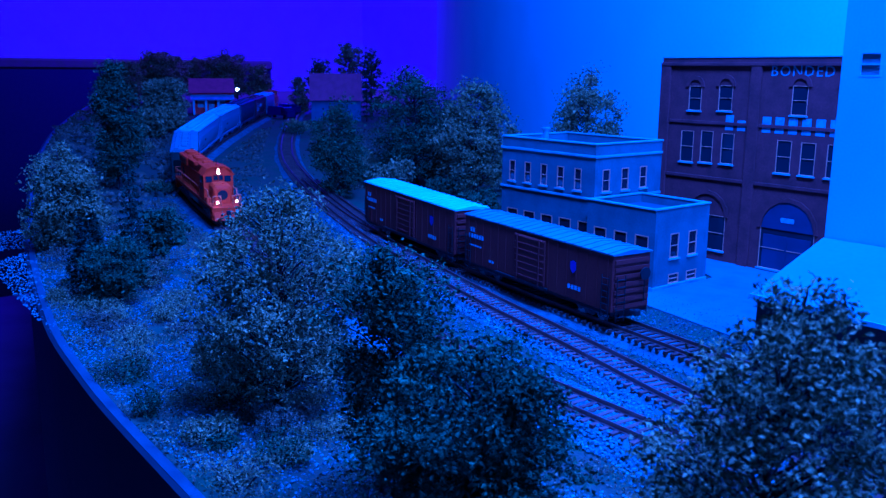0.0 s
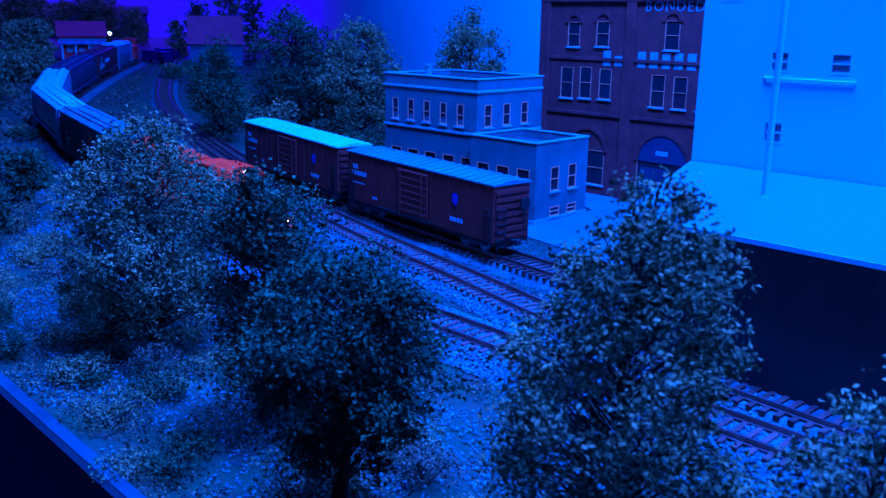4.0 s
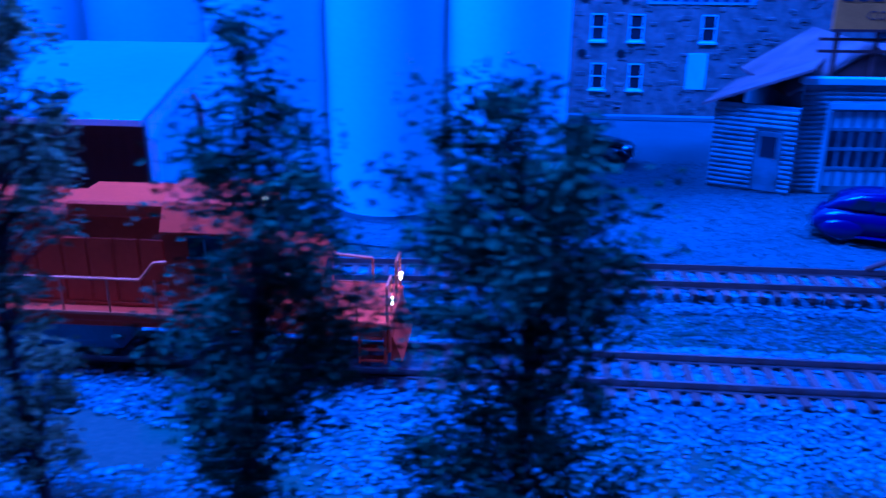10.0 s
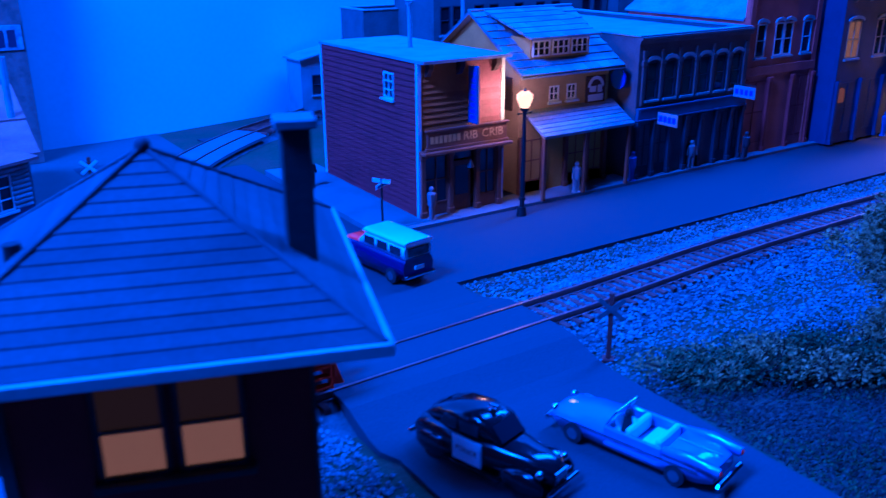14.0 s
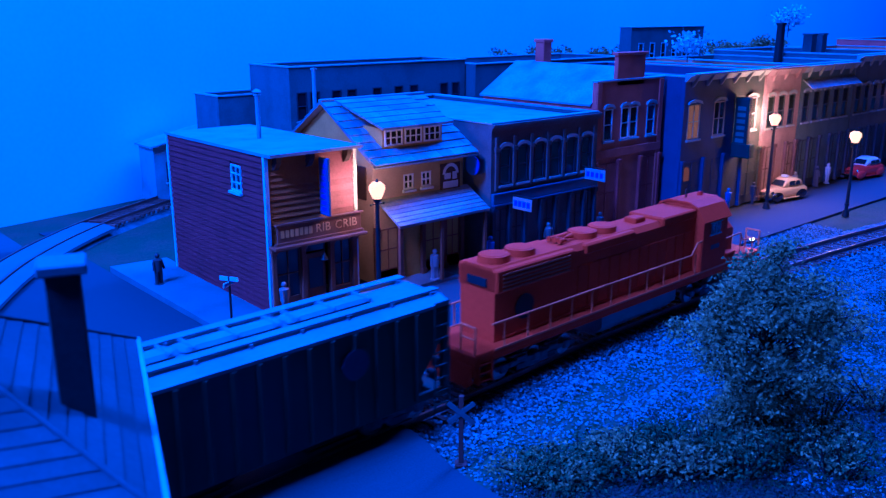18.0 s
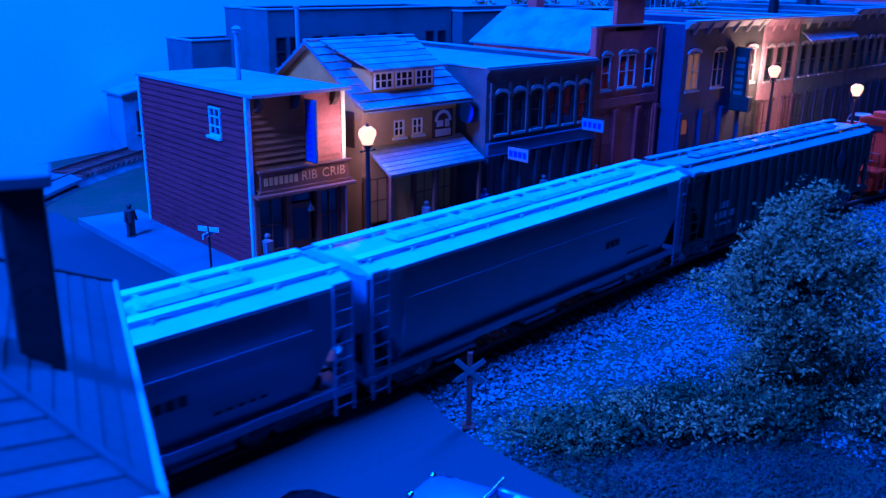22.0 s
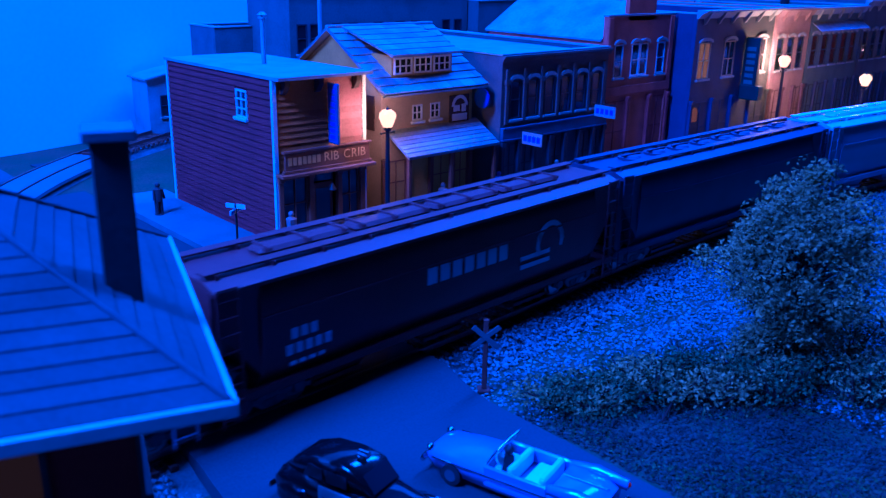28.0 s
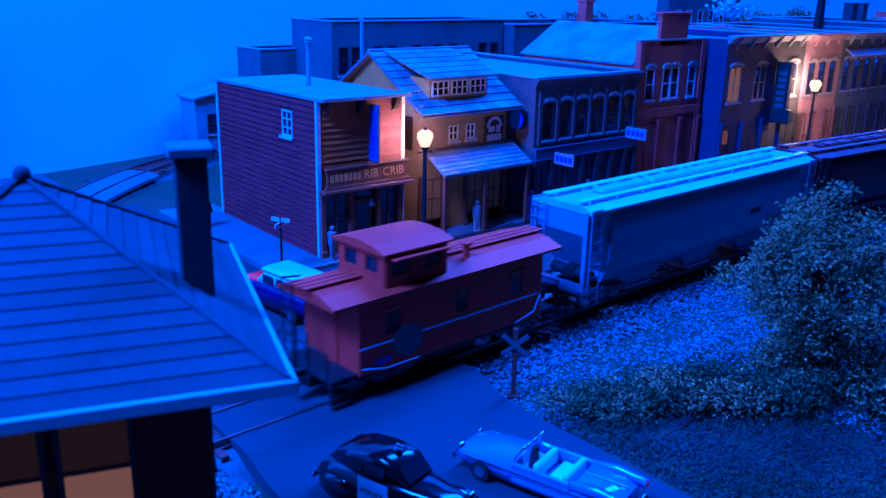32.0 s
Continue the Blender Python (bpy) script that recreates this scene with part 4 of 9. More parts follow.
    for ob in car.children_recursive:  # the body stands high over its trucks
        for v in ob.data.vertices:
            v.co.z += 0.0033
    for x in (-7.4, 7.1):
        truck_parts(car, x, 3, 4.1)
    return car


def build_caboose():
    car = thing("caboose", Matrix.Identity(4), "red wooden caboose with a cupola", "caboose")
    P = lambda name, s, material=CAB_RED, label="": part(name, s, material, car, label)
    w, L = 1.55, 4.25
    holes = [(-2.9, 3.0, 0.62, 0.95), (0.2, 3.0, 0.62, 0.95), (2.9, 3.0, 0.62, 0.95)]
    for side in (-1, 1):
        s, bo = Shape(), Shape()
        wall_cells(s, -L, L, 1.7, 4.5, [(x - a / 2, x + a / 2, z, z + b) for x, z, a, b in holes], side * w - 0.05, side * w + 0.05)
        for k in range(40):
            x = -L + (k + 0.5) * 2 * L / 40
            if all(abs(x - h[0]) > h[2] / 2 + 0.02 for h in holes):
                bo.box(x - 0.11, x + 0.11, side * (w + 0.04) - 0.025, side * (w + 0.04) + 0.025, 1.72, 4.48)
        wall = P("side_wall", s)
        pieces("board", bo, CAB_RED, wall)
        for x, z, a, b in holes:
            win = part("window", Shape().box(x - a / 2 - 0.06, x + a / 2 + 0.06, side * (w + 0.08) - 0.03, side * (w + 0.08) + 0.03, z + b, z + b + 0.1).box(x - a / 2, x + a / 2, side * w - 0.03, side * w + 0.03, z + b / 2 - 0.03, z + b / 2 + 0.03), CAB_RED, car)
            part("pane", Shape().box(x - a / 2, x + a / 2, side * w - 0.015, side * w + 0.015, z, z + b), GLASS, win)
        P("trim_stripe", Shape().box(-L, L - 0.2, side * (w + 0.08) - 0.01, side * (w + 0.08) + 0.01, 2.72, 2.8), WHITE_INK, "pale stripe")
        P("curved_grab", Shape().rod((L - 0.1, side * (w + 0.12), 2.7), (L - 0.4, side * (w + 0.12), 2.0), 0.035).rod((L - 0.4, side * (w + 0.12), 2.0), (L - 1.4, side * (w + 0.12), 1.75), 0.035), WHITE_INK)
        P("curved_grab", Shape().rod((-L + 0.1, side * (w + 0.12), 2.0), (-L + 1.0, side * (w + 0.12), 1.75), 0.035).rod((-L + 1.0, side * (w + 0.12), 1.75), (-L + 2.4, side * (w + 0.12), 1.75), 0.035), WHITE_INK)
        P("emblem", Shape().cyl(0, 0, 0, 0.03, 0.62, n=20, m=Matrix.Translation((-2.3, side * (w + 0.09), 2.6)) @ pose(0, 0, 0, 90 if side < 0 else -90)), mat("emblem_teal", (0.03, 0.12, 0.12), 0.5), "round dark teal emblem")
        P("stencil_mark", Shape().box(-3.6, -3.0, min(side * (w + 0.08), side * (w + 0.095)), max(side * (w + 0.08), side * (w + 0.095)), 1.95, 2.2), BLUE_INK)
    for end in (-1, 1):
        P("end_wall", Shape().box(min(end * L, end * L - end * 0.1), max(end * L, end * L - end * 0.1), -w, w, 1.7, 4.55).box(end * L - 0.06, end * L + 0.06, -0.4, 0.4, 1.75, 3.9, 0.02))
        P("platform", Shape().box(min(end * L, end * (L + 1.0)), max(end * L, end * (L + 1.0)), -w + 0.05, w - 0.05, 1.65, 1.8, 0.02), BLACK)
        r = Shape()
        for y in (-w + 0.1, -0.35, 0.35, w - 0.1):
            r.rod((end * (L + 1.15), y, 1.7), (end * (L + 1.15), y, 2.9 if abs(y) > 1 else 3.4), 0.04, 5)
        r.rod((end * (L + 1.15), -w + 0.1, 2.9), (end * (L + 1.15), w - 0.1, 2.9), 0.04, 5)
        ladder(r, end * (L + 1.1), 0.9, 1.7, 5.0, 0.6, 9, axis="y")
        r.rod((end * (L + 1.1), 0.6, 5.0), (end * (L + 0.4), 0.6, 4.9), 0.04).rod((end * (L + 1.1), 1.2, 5.0), (end * (L + 0.4), 1.2, 4.9), 0.04)
        for side in (-1, 1):
            for k in range(3):
                r.box(min(end * (L + 0.35), end * (L + 1.05)), max(end * (L + 0.35), end * (L + 1.05)), side * 1.4 - 0.14, side * 1.4 + 0.14, 0.95 + 0.3 * k, 1.0 + 0.3 * k)
            r.rod((end * (L + 0.35), side * 1.5, 1.7), (end * (L + 0.35), side * 1.5, 0.95), 0.03)
            r.rod((end * (L + 1.05), side * 1.5, 1.7), (end * (L + 1.05), side * 1.5, 0.95), 0.03)
        P("end_railing", r, BLACK)
        truck_parts(car, end * 3.1)
        coupler(car, end * (L + 1.1), end)
    roof = [(-w - 0.12, 4.48), (w + 0.12, 4.48), (w + 0.12, 4.58), (0.9, 4.86), (0, 4.95), (-0.9, 4.86), (-w - 0.12, 4.58)]
    P("roof", Shape().prism(roof, -L - 1.0, L + 1.0, "x"))
    cx0, cx1 = -3.0, -0.4
    for side in (-1, 1):
        s = Shape()
        wall_cells(s, cx0, cx1, 4.6, 6.0, [(cx0 + 0.25, cx0 + 0.95, 5.15, 5.75), (cx1 - 0.95, cx1 - 0.25, 5.15, 5.75)], side * 1.3 - 0.05, side * 1.3 + 0.05)
        P("cupola_side", s)
        P("cupola_visor", Shape().box(cx0 + 0.1, cx1 - 0.1, side * 1.5 - 0.22, side * 1.5 + 0.22, 5.8, 5.86))
    for x in (cx0, cx1):
        s = Shape()
        wall_cells(s, -1.3, 1.3, 4.6, 6.05, [(-0.95, -0.25, 5.15, 5.75), (0.25, 0.95, 5.15, 5.75)], x - 0.05, x + 0.05, "y")
        P("cupola_end", s)
    P("cupola_glass", Shape().box(cx0 + 0.02, cx1 - 0.02, -1.29, 1.29, 5.0, 5.8), GLASS)
    P("cupola_roof", Shape().prism([(-1.5, 5.98), (1.5, 5.98), (1.5, 6.06), (0.8, 6.26), (0, 6.32), (-0.8, 6.26), (-1.5, 6.06)], cx0 - 0.2, cx1 + 0.2, "x"))
    walk_s = Shape()
    for y in (-0.3, 0, 0.3):
        walk_s.box(-L - 1.2, cx0 - 0.3, y - 0.12, y + 0.12, 4.98, 5.04).box(cx1 + 0.3, L + 1.2, y - 0.12, y + 0.12, 4.98, 5.04)
    pieces("roof_walk_board", walk_s, CAB_RED, car)
    P("stove_pipe", Shape().cyl(1.0, -0.8, 4.8, 5.4, 0.13, n=8).cyl(1.0, -0.8, 5.4, 5.5, 0.22, n=8))
    P("underframe", Shape().box(-L, L, -w + 0.1, w - 0.1, 1.5, 1.72).box(-L - 1.1, L + 1.1, -0.3, 0.3, 1.2, 1.6).box(-1.5, 1.5, -1.0, 1.0, 1.0, 1.5, 0.05), BLACK)
    for ob in car.children_recursive:  # a long, low-built car
        for v in ob.data.vertices:
            v.co.x *= 1.07
            if v.co.z > 0.017:
                v.co.z = 0.017 + (v.co.z - 0.017) * 0.93
    return car


def wall_cells(s, a0, a1, z0, z1, holes, d0, d1, axis="x"):
    """A wall a0..a1 by z0..z1, d0..d1 thick, with rectangular holes (a, a, z, z) cut through it; one connected skin."""
    xs = sorted({a0, a1, *(h[k] for h in holes for k in (0, 1))})
    zs = sorted({z0, z1, *(h[k] for h in holes for k in (2, 3))})
    nx, nz = len(xs), len(zs)
    put = (lambda u, d, z: (u, d, z)) if axis == "x" else (lambda u, d, z: (d, u, z))
    vs = [put(u, d, z) for d in (d0, d1) for z in zs for u in xs]
    I = lambda i, k, j: k * nx * nz + j * nx + i
    full = lambda i, j: 0 <= i < nx - 1 and 0 <= j < nz - 1 and not any(h[0] <= (xs[i] + xs[i + 1]) / 2 <= h[1] and h[2] <= (zs[j] + zs[j + 1]) / 2 <= h[3] for h in holes)
    fs = []
    for i in range(nx - 1):
        for j in range(nz - 1):
            if not full(i, j):
                continue
            fs.append((I(i, 0, j), I(i + 1, 0, j), I(i + 1, 0, j + 1), I(i, 0, j + 1)))
            fs.append((I(i, 1, j), I(i, 1, j + 1), I(i + 1, 1, j + 1), I(i + 1, 1, j)))
            if not full(i - 1, j):
                fs.append((I(i, 0, j), I(i, 0, j + 1), I(i, 1, j + 1), I(i, 1, j)))
            if not full(i + 1, j):
                fs.append((I(i + 1, 0, j), I(i + 1, 1, j), I(i + 1, 1, j + 1), I(i + 1, 0, j + 1)))
            if not full(i, j - 1):
                fs.append((I(i, 0, j), I(i, 1, j), I(i + 1, 1, j), I(i + 1, 0, j)))
            if not full(i, j + 1):
                fs.append((I(i, 0, j + 1), I(i + 1, 0, j + 1), I(i + 1, 1, j + 1), I(i, 1, j + 1)))
    used = sorted({i for f in fs for i in f})
    new_index = {i: k for k, i in enumerate(used)}
    return s.add([vs[i] for i in used], [tuple(new_index[i] for i in (f if axis == "x" else f[::-1])) for f in fs])


MARKS_A = [(-7.9, 4.35, 2, 0.34), (-8.1, 3.85, 6, 0.34), (-8.0, 3.2, 5, 0.12), (4.4, 2.5, 4, 0.3), (-5.2, 2.3, 2, 0.2)]
spur_runs = running(SPUR)


def on_line(line, runs, s, half):
    """A car's pose: its two trucks, half apart from its middle, stand on the line."""
    a, _ = along(line, runs, s - half)
    b, _ = along(line, runs, s + half)
    za, zb = rise(a.x), rise(b.x)
    return at((a.x + b.x) / 2, (a.y + b.y) / 2, (za + zb) / 2, math.degrees(math.atan2(b.y - a.y, b.x - a.x)), 0, -math.degrees(math.atan2(zb - za, (b - a).length)))


build_boxcar(on_line(SPUR, spur_runs, 10.0 + 9.4, 6.0) @ pose(0, 0, 0, 0, 0, 180), ROOF_GREY, "dark oxide red boxcar with a grey ribbed roof", MARKS_A)
build_boxcar(on_line(SPUR, spur_runs, 10.0 + 28.6, 6.0) @ pose(0, 0, 0, 0, 0, 180), ROOF_PALE, "dark oxide red boxcar with a pale roof", MARKS_A)

locomotive = build_locomotive()
TRAIN = [(locomotive, 11.1, 7.0)]
for k, (label, paint, roof_paint, ribbed, hatch, letter) in enumerate((
    ("dark green ribbed covered hopper with a grey roof", GREEN_DARK, ROOF_GREY, True, "trough", "disc"),
    ("pale grey smooth-sided covered hopper", SILVER, ROOF_SILVER_LIT, False, "trough", "plain"),
    ("pale grey smooth-sided covered hopper", SILVER, ROOF_SILVER_LIT, False, "trough", "plain"),
    ("dark slate covered hopper with round hatches", SLATE, SLATE, False, "round", "plain"),
    ("dark oxide covered hopper with bold white lettering bars", OXIDE, OXIDE, False, "trough", "bars"),
    ("pale grey covered hopper with open end platforms", SILVER, ROOF_SILVER_LIT, False, "trough", "plain"),
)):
    # grey hoppers: running boards in ROOF_PALE, top light put into their colour
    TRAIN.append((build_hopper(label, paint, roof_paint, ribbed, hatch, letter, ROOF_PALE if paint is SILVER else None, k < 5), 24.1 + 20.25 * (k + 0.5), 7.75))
TRAIN.append((build_caboose(), 153.0, 3.1))
FRONT_AT = min(range(len(MAIN)), key=lambda k: (MAIN[k] - Vector((0.0, 24.5))).length)
PACE = [(0.0, -102.0), (2.0, -84.4), (4.5, -62.0), (6.0, -49.4), (9.5, -18.9), (12.0, 2.6), (14.5, 24.6), (16.5, 42.9), (19.0, 65.3), (23.0, 101.4), (28.0, 146.6), (32.0, 182.7)]


def front_at(t):
    """How far the train's front has come, in cm along the line, by a smooth curve."""
    n = len(PACE)
    for k in range(n - 1):
        (t0, a), (t1, b) = PACE[k], PACE[k + 1]
        if t <= t1:
            before, after = PACE[max(k - 1, 0)], PACE[min(k + 2, n - 1)]
            v0 = (b - before[1]) / (t1 - before[0])
            v1 = (after[1] - a) / (after[0] - t0)
            u, d = (t - t0) / (t1 - t0), t1 - t0
            return a * (2 * u**3 - 3 * u * u + 1) + d * v0 * (u**3 - 2 * u * u + u) + b * (3 * u * u - 2 * u**3) + d * v1 * (u**3 - u * u)
    return PACE[-1][1]


def motions():
    """The train runs at an even pace along the main line, from the far curve past the tower and the street."""
    for car, back, half in TRAIN:
        rows = []
        for k in range(65):
            t = k * 0.5
            rows.append((t, on_line(MAIN, main_runs, main_runs[FRONT_AT] + front_at(t) - back, half)))
        walk(car, rows)


# ---------------------------------------------------------------- buildings
BRICK_DARK = mat("dark_brick", (0.068, 0.030, 0.028), 0.85, vary=0.35, grain=500, patch=70, bump=0.4)
STUCCO = mat("grey_stone_wall", (0.165, 0.165, 0.16), 0.85, vary=0.28, grain=700, patch=45, bump=0.3)
TRIM_GREY = mat("grey_trim", (0.40, 0.40, 0.38), 0.8, vary=0.2)
SASH_TAN = mat("tan_sash", (0.40, 0.28, 0.16), 0.7, vary=0.15)
SASH_WHITE = mat("white_sash", (0.70, 0.70, 0.68), 0.6, vary=0.12)
SASH_DARK = mat("dark_sash", (0.05, 0.05, 0.06), 0.6, vary=0.2)
TAR = mat("tar_roof", (0.10, 0.10, 0.11), 0.9, vary=0.3, grain=700, patch=40)
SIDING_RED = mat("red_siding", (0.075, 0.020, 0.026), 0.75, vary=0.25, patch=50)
# restaurant front: the street lamp's orange glow put into the red boards' colour
SIDING_LAMPLIT = mat("lamplit_siding", (0.34, 0.13, 0.02), 0.75, vary=0.25, patch=50, random_object=0.2)
SIDING_YELLOW = mat("yellow_siding", (0.42, 0.29, 0.05), 0.75, vary=0.2)
SHINGLE = mat("grey_shingles", (0.30, 0.30, 0.31), 0.85, vary=0.3, grain=700, patch=60, random_object=0.2, island=0.2)
BRICK_BLACK = mat("soot_brick", (0.13, 0.12, 0.115), 0.8, vary=0.3, patch=60)
BRICK_PINK = mat("red_brick", (0.34, 0.12, 0.09), 0.8, vary=0.25, patch=60)
BRICK_TAN = mat("tan_brick", (0.40, 0.24, 0.12), 0.8, vary=0.25, patch=60)
PAINT_BLUE = mat("blue_painted_brick", (0.075, 0.08, 0.14), 0.75, vary=0.2)
PAINT_GREEN = mat("green_grey_paint", (0.16, 0.20, 0.18), 0.75, vary=0.2)
WOOD_BROWN = mat("brown_wood", (0.17, 0.08, 0.04), 0.7, vary=0.25)
WOOD_DARK = mat("dark_wood", (0.06, 0.035, 0.025), 0.75, vary=0.3)
TIN = mat("weathered_tin", (0.36, 0.36, 0.37), 0.5, 0.0, vary=0.25, patch=60, second=(0.2, 0.16, 0.13))
PALE_METAL = mat("pale_metal_panel", (0.74, 0.74, 0.74), 0.55, vary=0.1, patch=15)
DARK_PANEL = mat("dark_ribbed_metal", (0.055, 0.05, 0.055), 0.6, vary=0.25, patch=20, stripe=("X", 0.5, 3.0))
SILO = mat("silo_concrete", (0.84, 0.84, 0.83), 0.75, vary=0.08, grain=500, patch=12, bump=0.1)
WARM_PANE = glow("warm_lit_pane", (1.0, 0.17, 0.0), 0.27)
DIM_PANE = glow("dim_lit_pane", (1.0, 0.125, 0.0), 0.2)
LAMP_GLASS = glow("lamp_globe_glow", (1.0, 0.23, 0.0), 3.2)
IRON = mat("black_iron", (0.02, 0.02, 0.02), 0.45, vary=0.2)
GOLD_INK = mat("gilt_letters", (0.55, 0.36, 0.10), 0.5, vary=0.1)
SIGN_WHITE = mat("white_sign_paint", (0.65, 0.65, 0.63), 0.6, vary=0.12)


def window_parts(root, m, w, h, frame, pane, bars=(1, 2), sill=None, hood=None, depth=0.14, name="window", casing=0.09):
    """A window in a hole: casing, sashes and a pane, its lower left corner at m (x across, -y outwards)."""
    xs = [casing] + [w * k / bars[0] for k in range(1, bars[0])] + [w - casing]
    zs = [casing] + [h * k / bars[1] for k in range(1, bars[1])] + [h - casing]
    bar = min(0.03, casing * 0.5)
    holes = [(xs[a] + (bar if a else 0), xs[a + 1] - (bar if a + 2 < len(xs) else 0), zs[b] + (bar if b else 0), zs[b + 1] - (bar if b + 2 < len(zs) else 0)) for a in range(len(xs) - 1) for b in range(len(zs) - 1)]
    s = wall_cells(Shape(), 0, w, 0, h, holes, -0.03, 0.1)
    win = part(name, s, frame, root, "", m)
    part("pane", Shape().box(casing * 0.6, w - casing * 0.6, 0.045, 0.07, casing * 0.6, h - casing * 0.6), pane, win)
    if sill:
        part("sill", Shape().box(-0.12, w + 0.12, -0.18, 0.0, -0.16, -0.01, 0.02), sill, win)
    if hood:
        n, o = 7, []
        for k in range(n):
            a = math.pi * (1 - k / (n - 1))
            o.append((w / 2 + (w / 2 + 0.14) * math.cos(a), h + 0.02 + 0.34 * math.sin(a)))
        i = [(w / 2 + (w / 2 - 0.02) * math.cos(math.pi * k / (n - 1)), h - 0.02 + 0.16 * math.sin(math.pi * k / (n - 1))) for k in range(n)]
        part("hood_mould", Shape().prism((o + i)[::-1], -0.14, 0.03), hood, win)
    return win


def wall_part(root, name, m, W, H, holes, material, thick=0.3, label=""):
    s = Shape()
    wall_cells(s, 0, W, 0, H, [(x, x + w, z, z + h) for x, z, w, h in holes], 0, thick)
    return part(name, s, material, root, label, m)


SIDES = {
    "front": lambda W, D: (at(0, 0), W),
    "right": lambda W, D: (at(W, 0, 0, 90), D),
    "back": lambda W, D: (at(W, D, 0, 180), W),
    "left": lambda W, D: (at(0, D, 0, -90), D),
}


def building(name, m, W, D, H, label, wall, frame, openings, pane=None, roof="flat", roof_mat=None, parapet=0.5, bars=(1, 2), sill=None, hood=None, category="building", lit=(), walls=None, casing=0.09):
    """A building in walls, windows and roof; openings: side -> (x, z, w, h) holes seen from outside."""
    root = thing(name, m, label, category)
    number = 0
    for side, place in SIDES.items():
        mm, width = place(W, D)
        inset = 0.0 if side in ("front", "back") else 0.3
        holes = openings.get(side, [])
        s = Shape()
        wall_cells(s, inset, width - inset, 0, H, [(x, x + w, z, z + h) for x, z, w, h in holes], 0, 0.3)
        part("wall", s, (walls or {}).get(side, wall), root, "", mm)
        for x, z, w, h in holes:
            window_parts(root, mm @ at(x, 0, z), w, h, frame, WARM_PANE if number in lit else (pane or GLASS), bars, sill, hood, casing=casing)
            number += 1
    if roof == "flat":
        part("roof", Shape().box(0.3, W - 0.3, 0.3, D - 0.3, H - parapet - 0.15, H - parapet, 0), roof_mat or TAR, root)
        cope = Shape()
        for x0, x1, y0, y1 in ((-0.08, W + 0.08, -0.08, 0.36), (-0.08, W + 0.08, D - 0.36, D + 0.08), (-0.08, 0.36, 0.36, D - 0.36), (W - 0.36, W + 0.08, 0.36, D - 0.36)):
            cope.box(x0, x1, y0, y1, H, H + 0.12, 0.02)
        pieces("coping", cope, TRIM_GREY, root)
    return root


def cornice(root, W, z, material, drop=0.5, out=0.35, brackets=0, y=0.0):
    s = Shape().prism([(y + 0.02, z - drop), (y + 0.02, z), (y - out, z), (y - out, z - 0.12), (y - out * 0.6, z - 0.2), (y - 0.12, z - drop)][::-1], -0.1, W + 0.1, "x")
    part("cornice", s, material, root)
    for k in range(brackets):
        x = (k + 0.5) * W / brackets
        part("bracket", Shape().prism([(y, z - drop - 0.45), (y, z - 0.1), (y - out * 0.85, z - 0.1), (y - out * 0.7, z - 0.3), (y - 0.12, z - drop - 0.4)][::-1], x - 0.09, x + 0.09, "x"), material, root)


def build_office():
    root = building("stone_office", at(-82, 47.8), 11.8, 8.6, 11.0, "two-storey grey stone office beside the spur", STUCCO, SASH_TAN,
                    {"front": [(1.0 + 2.1 * k, 7.0, 0.85, 1.9) for k in range(5)] + [(0.8 + 2.3 * k, 2.2, 1.5, 2.2) for k in range(5)], "right": [(0.9 + 2.4 * k, 7.0, 0.95, 1.9) for k in range(3)]}, bars=(1, 2), sill=TRIM_GREY, parapet=0.7)
    for z in (6.3, 9.9):
        part("string_course", Shape().box(-0.12, 11.92, -0.12, 0.0, z, z + 0.22, 0.03).box(11.8, 11.92, 0.0, 8.6, z, z + 0.22, 0.03), TRIM_GREY, root)
    part("roof_vent", Shape().cyl(1.6, 4, 10.4, 11.6, 0.3, n=10).cyl(1.6, 4, 11.6, 11.8, 0.4, n=10), TIN, root)
    wing = building("stone_office_wing", at(-70.15, 47.0), 7.2, 6.8, 6.5, "one-storey grey stone wing of the office", STUCCO, SASH_TAN,
                    {"front": [(0.8 + 2.2 * k, 2.4, 1.4, 2.0) for k in range(3)], "right": [(1.9, 2.5, 1.1, 2.0), (4.2, 2.5, 1.1, 2.0), (1.9, 0.4, 1.3, 0.8), (4.2, 0.4, 1.3, 0.8)]}, sill=TRIM_GREY, parapet=0.7)
    part("plinth", Shape().box(-0.1, 7.32, -0.12, 0.0, 0, 0.35).box(7.2, 7.32, 0, 6.8, 0, 0.35), TRIM_GREY, wing)


def arch_points(cx, z, r, n=9):
    return [(cx + r * math.cos(math.pi * k / (n - 1)), z + r * math.sin(math.pi * k / (n - 1))) for k in range(n)]


FADED_PAINT = mat("faded_painted_letters", (0.42, 0.43, 0.46), 0.85, vary=0.4, patch=200)


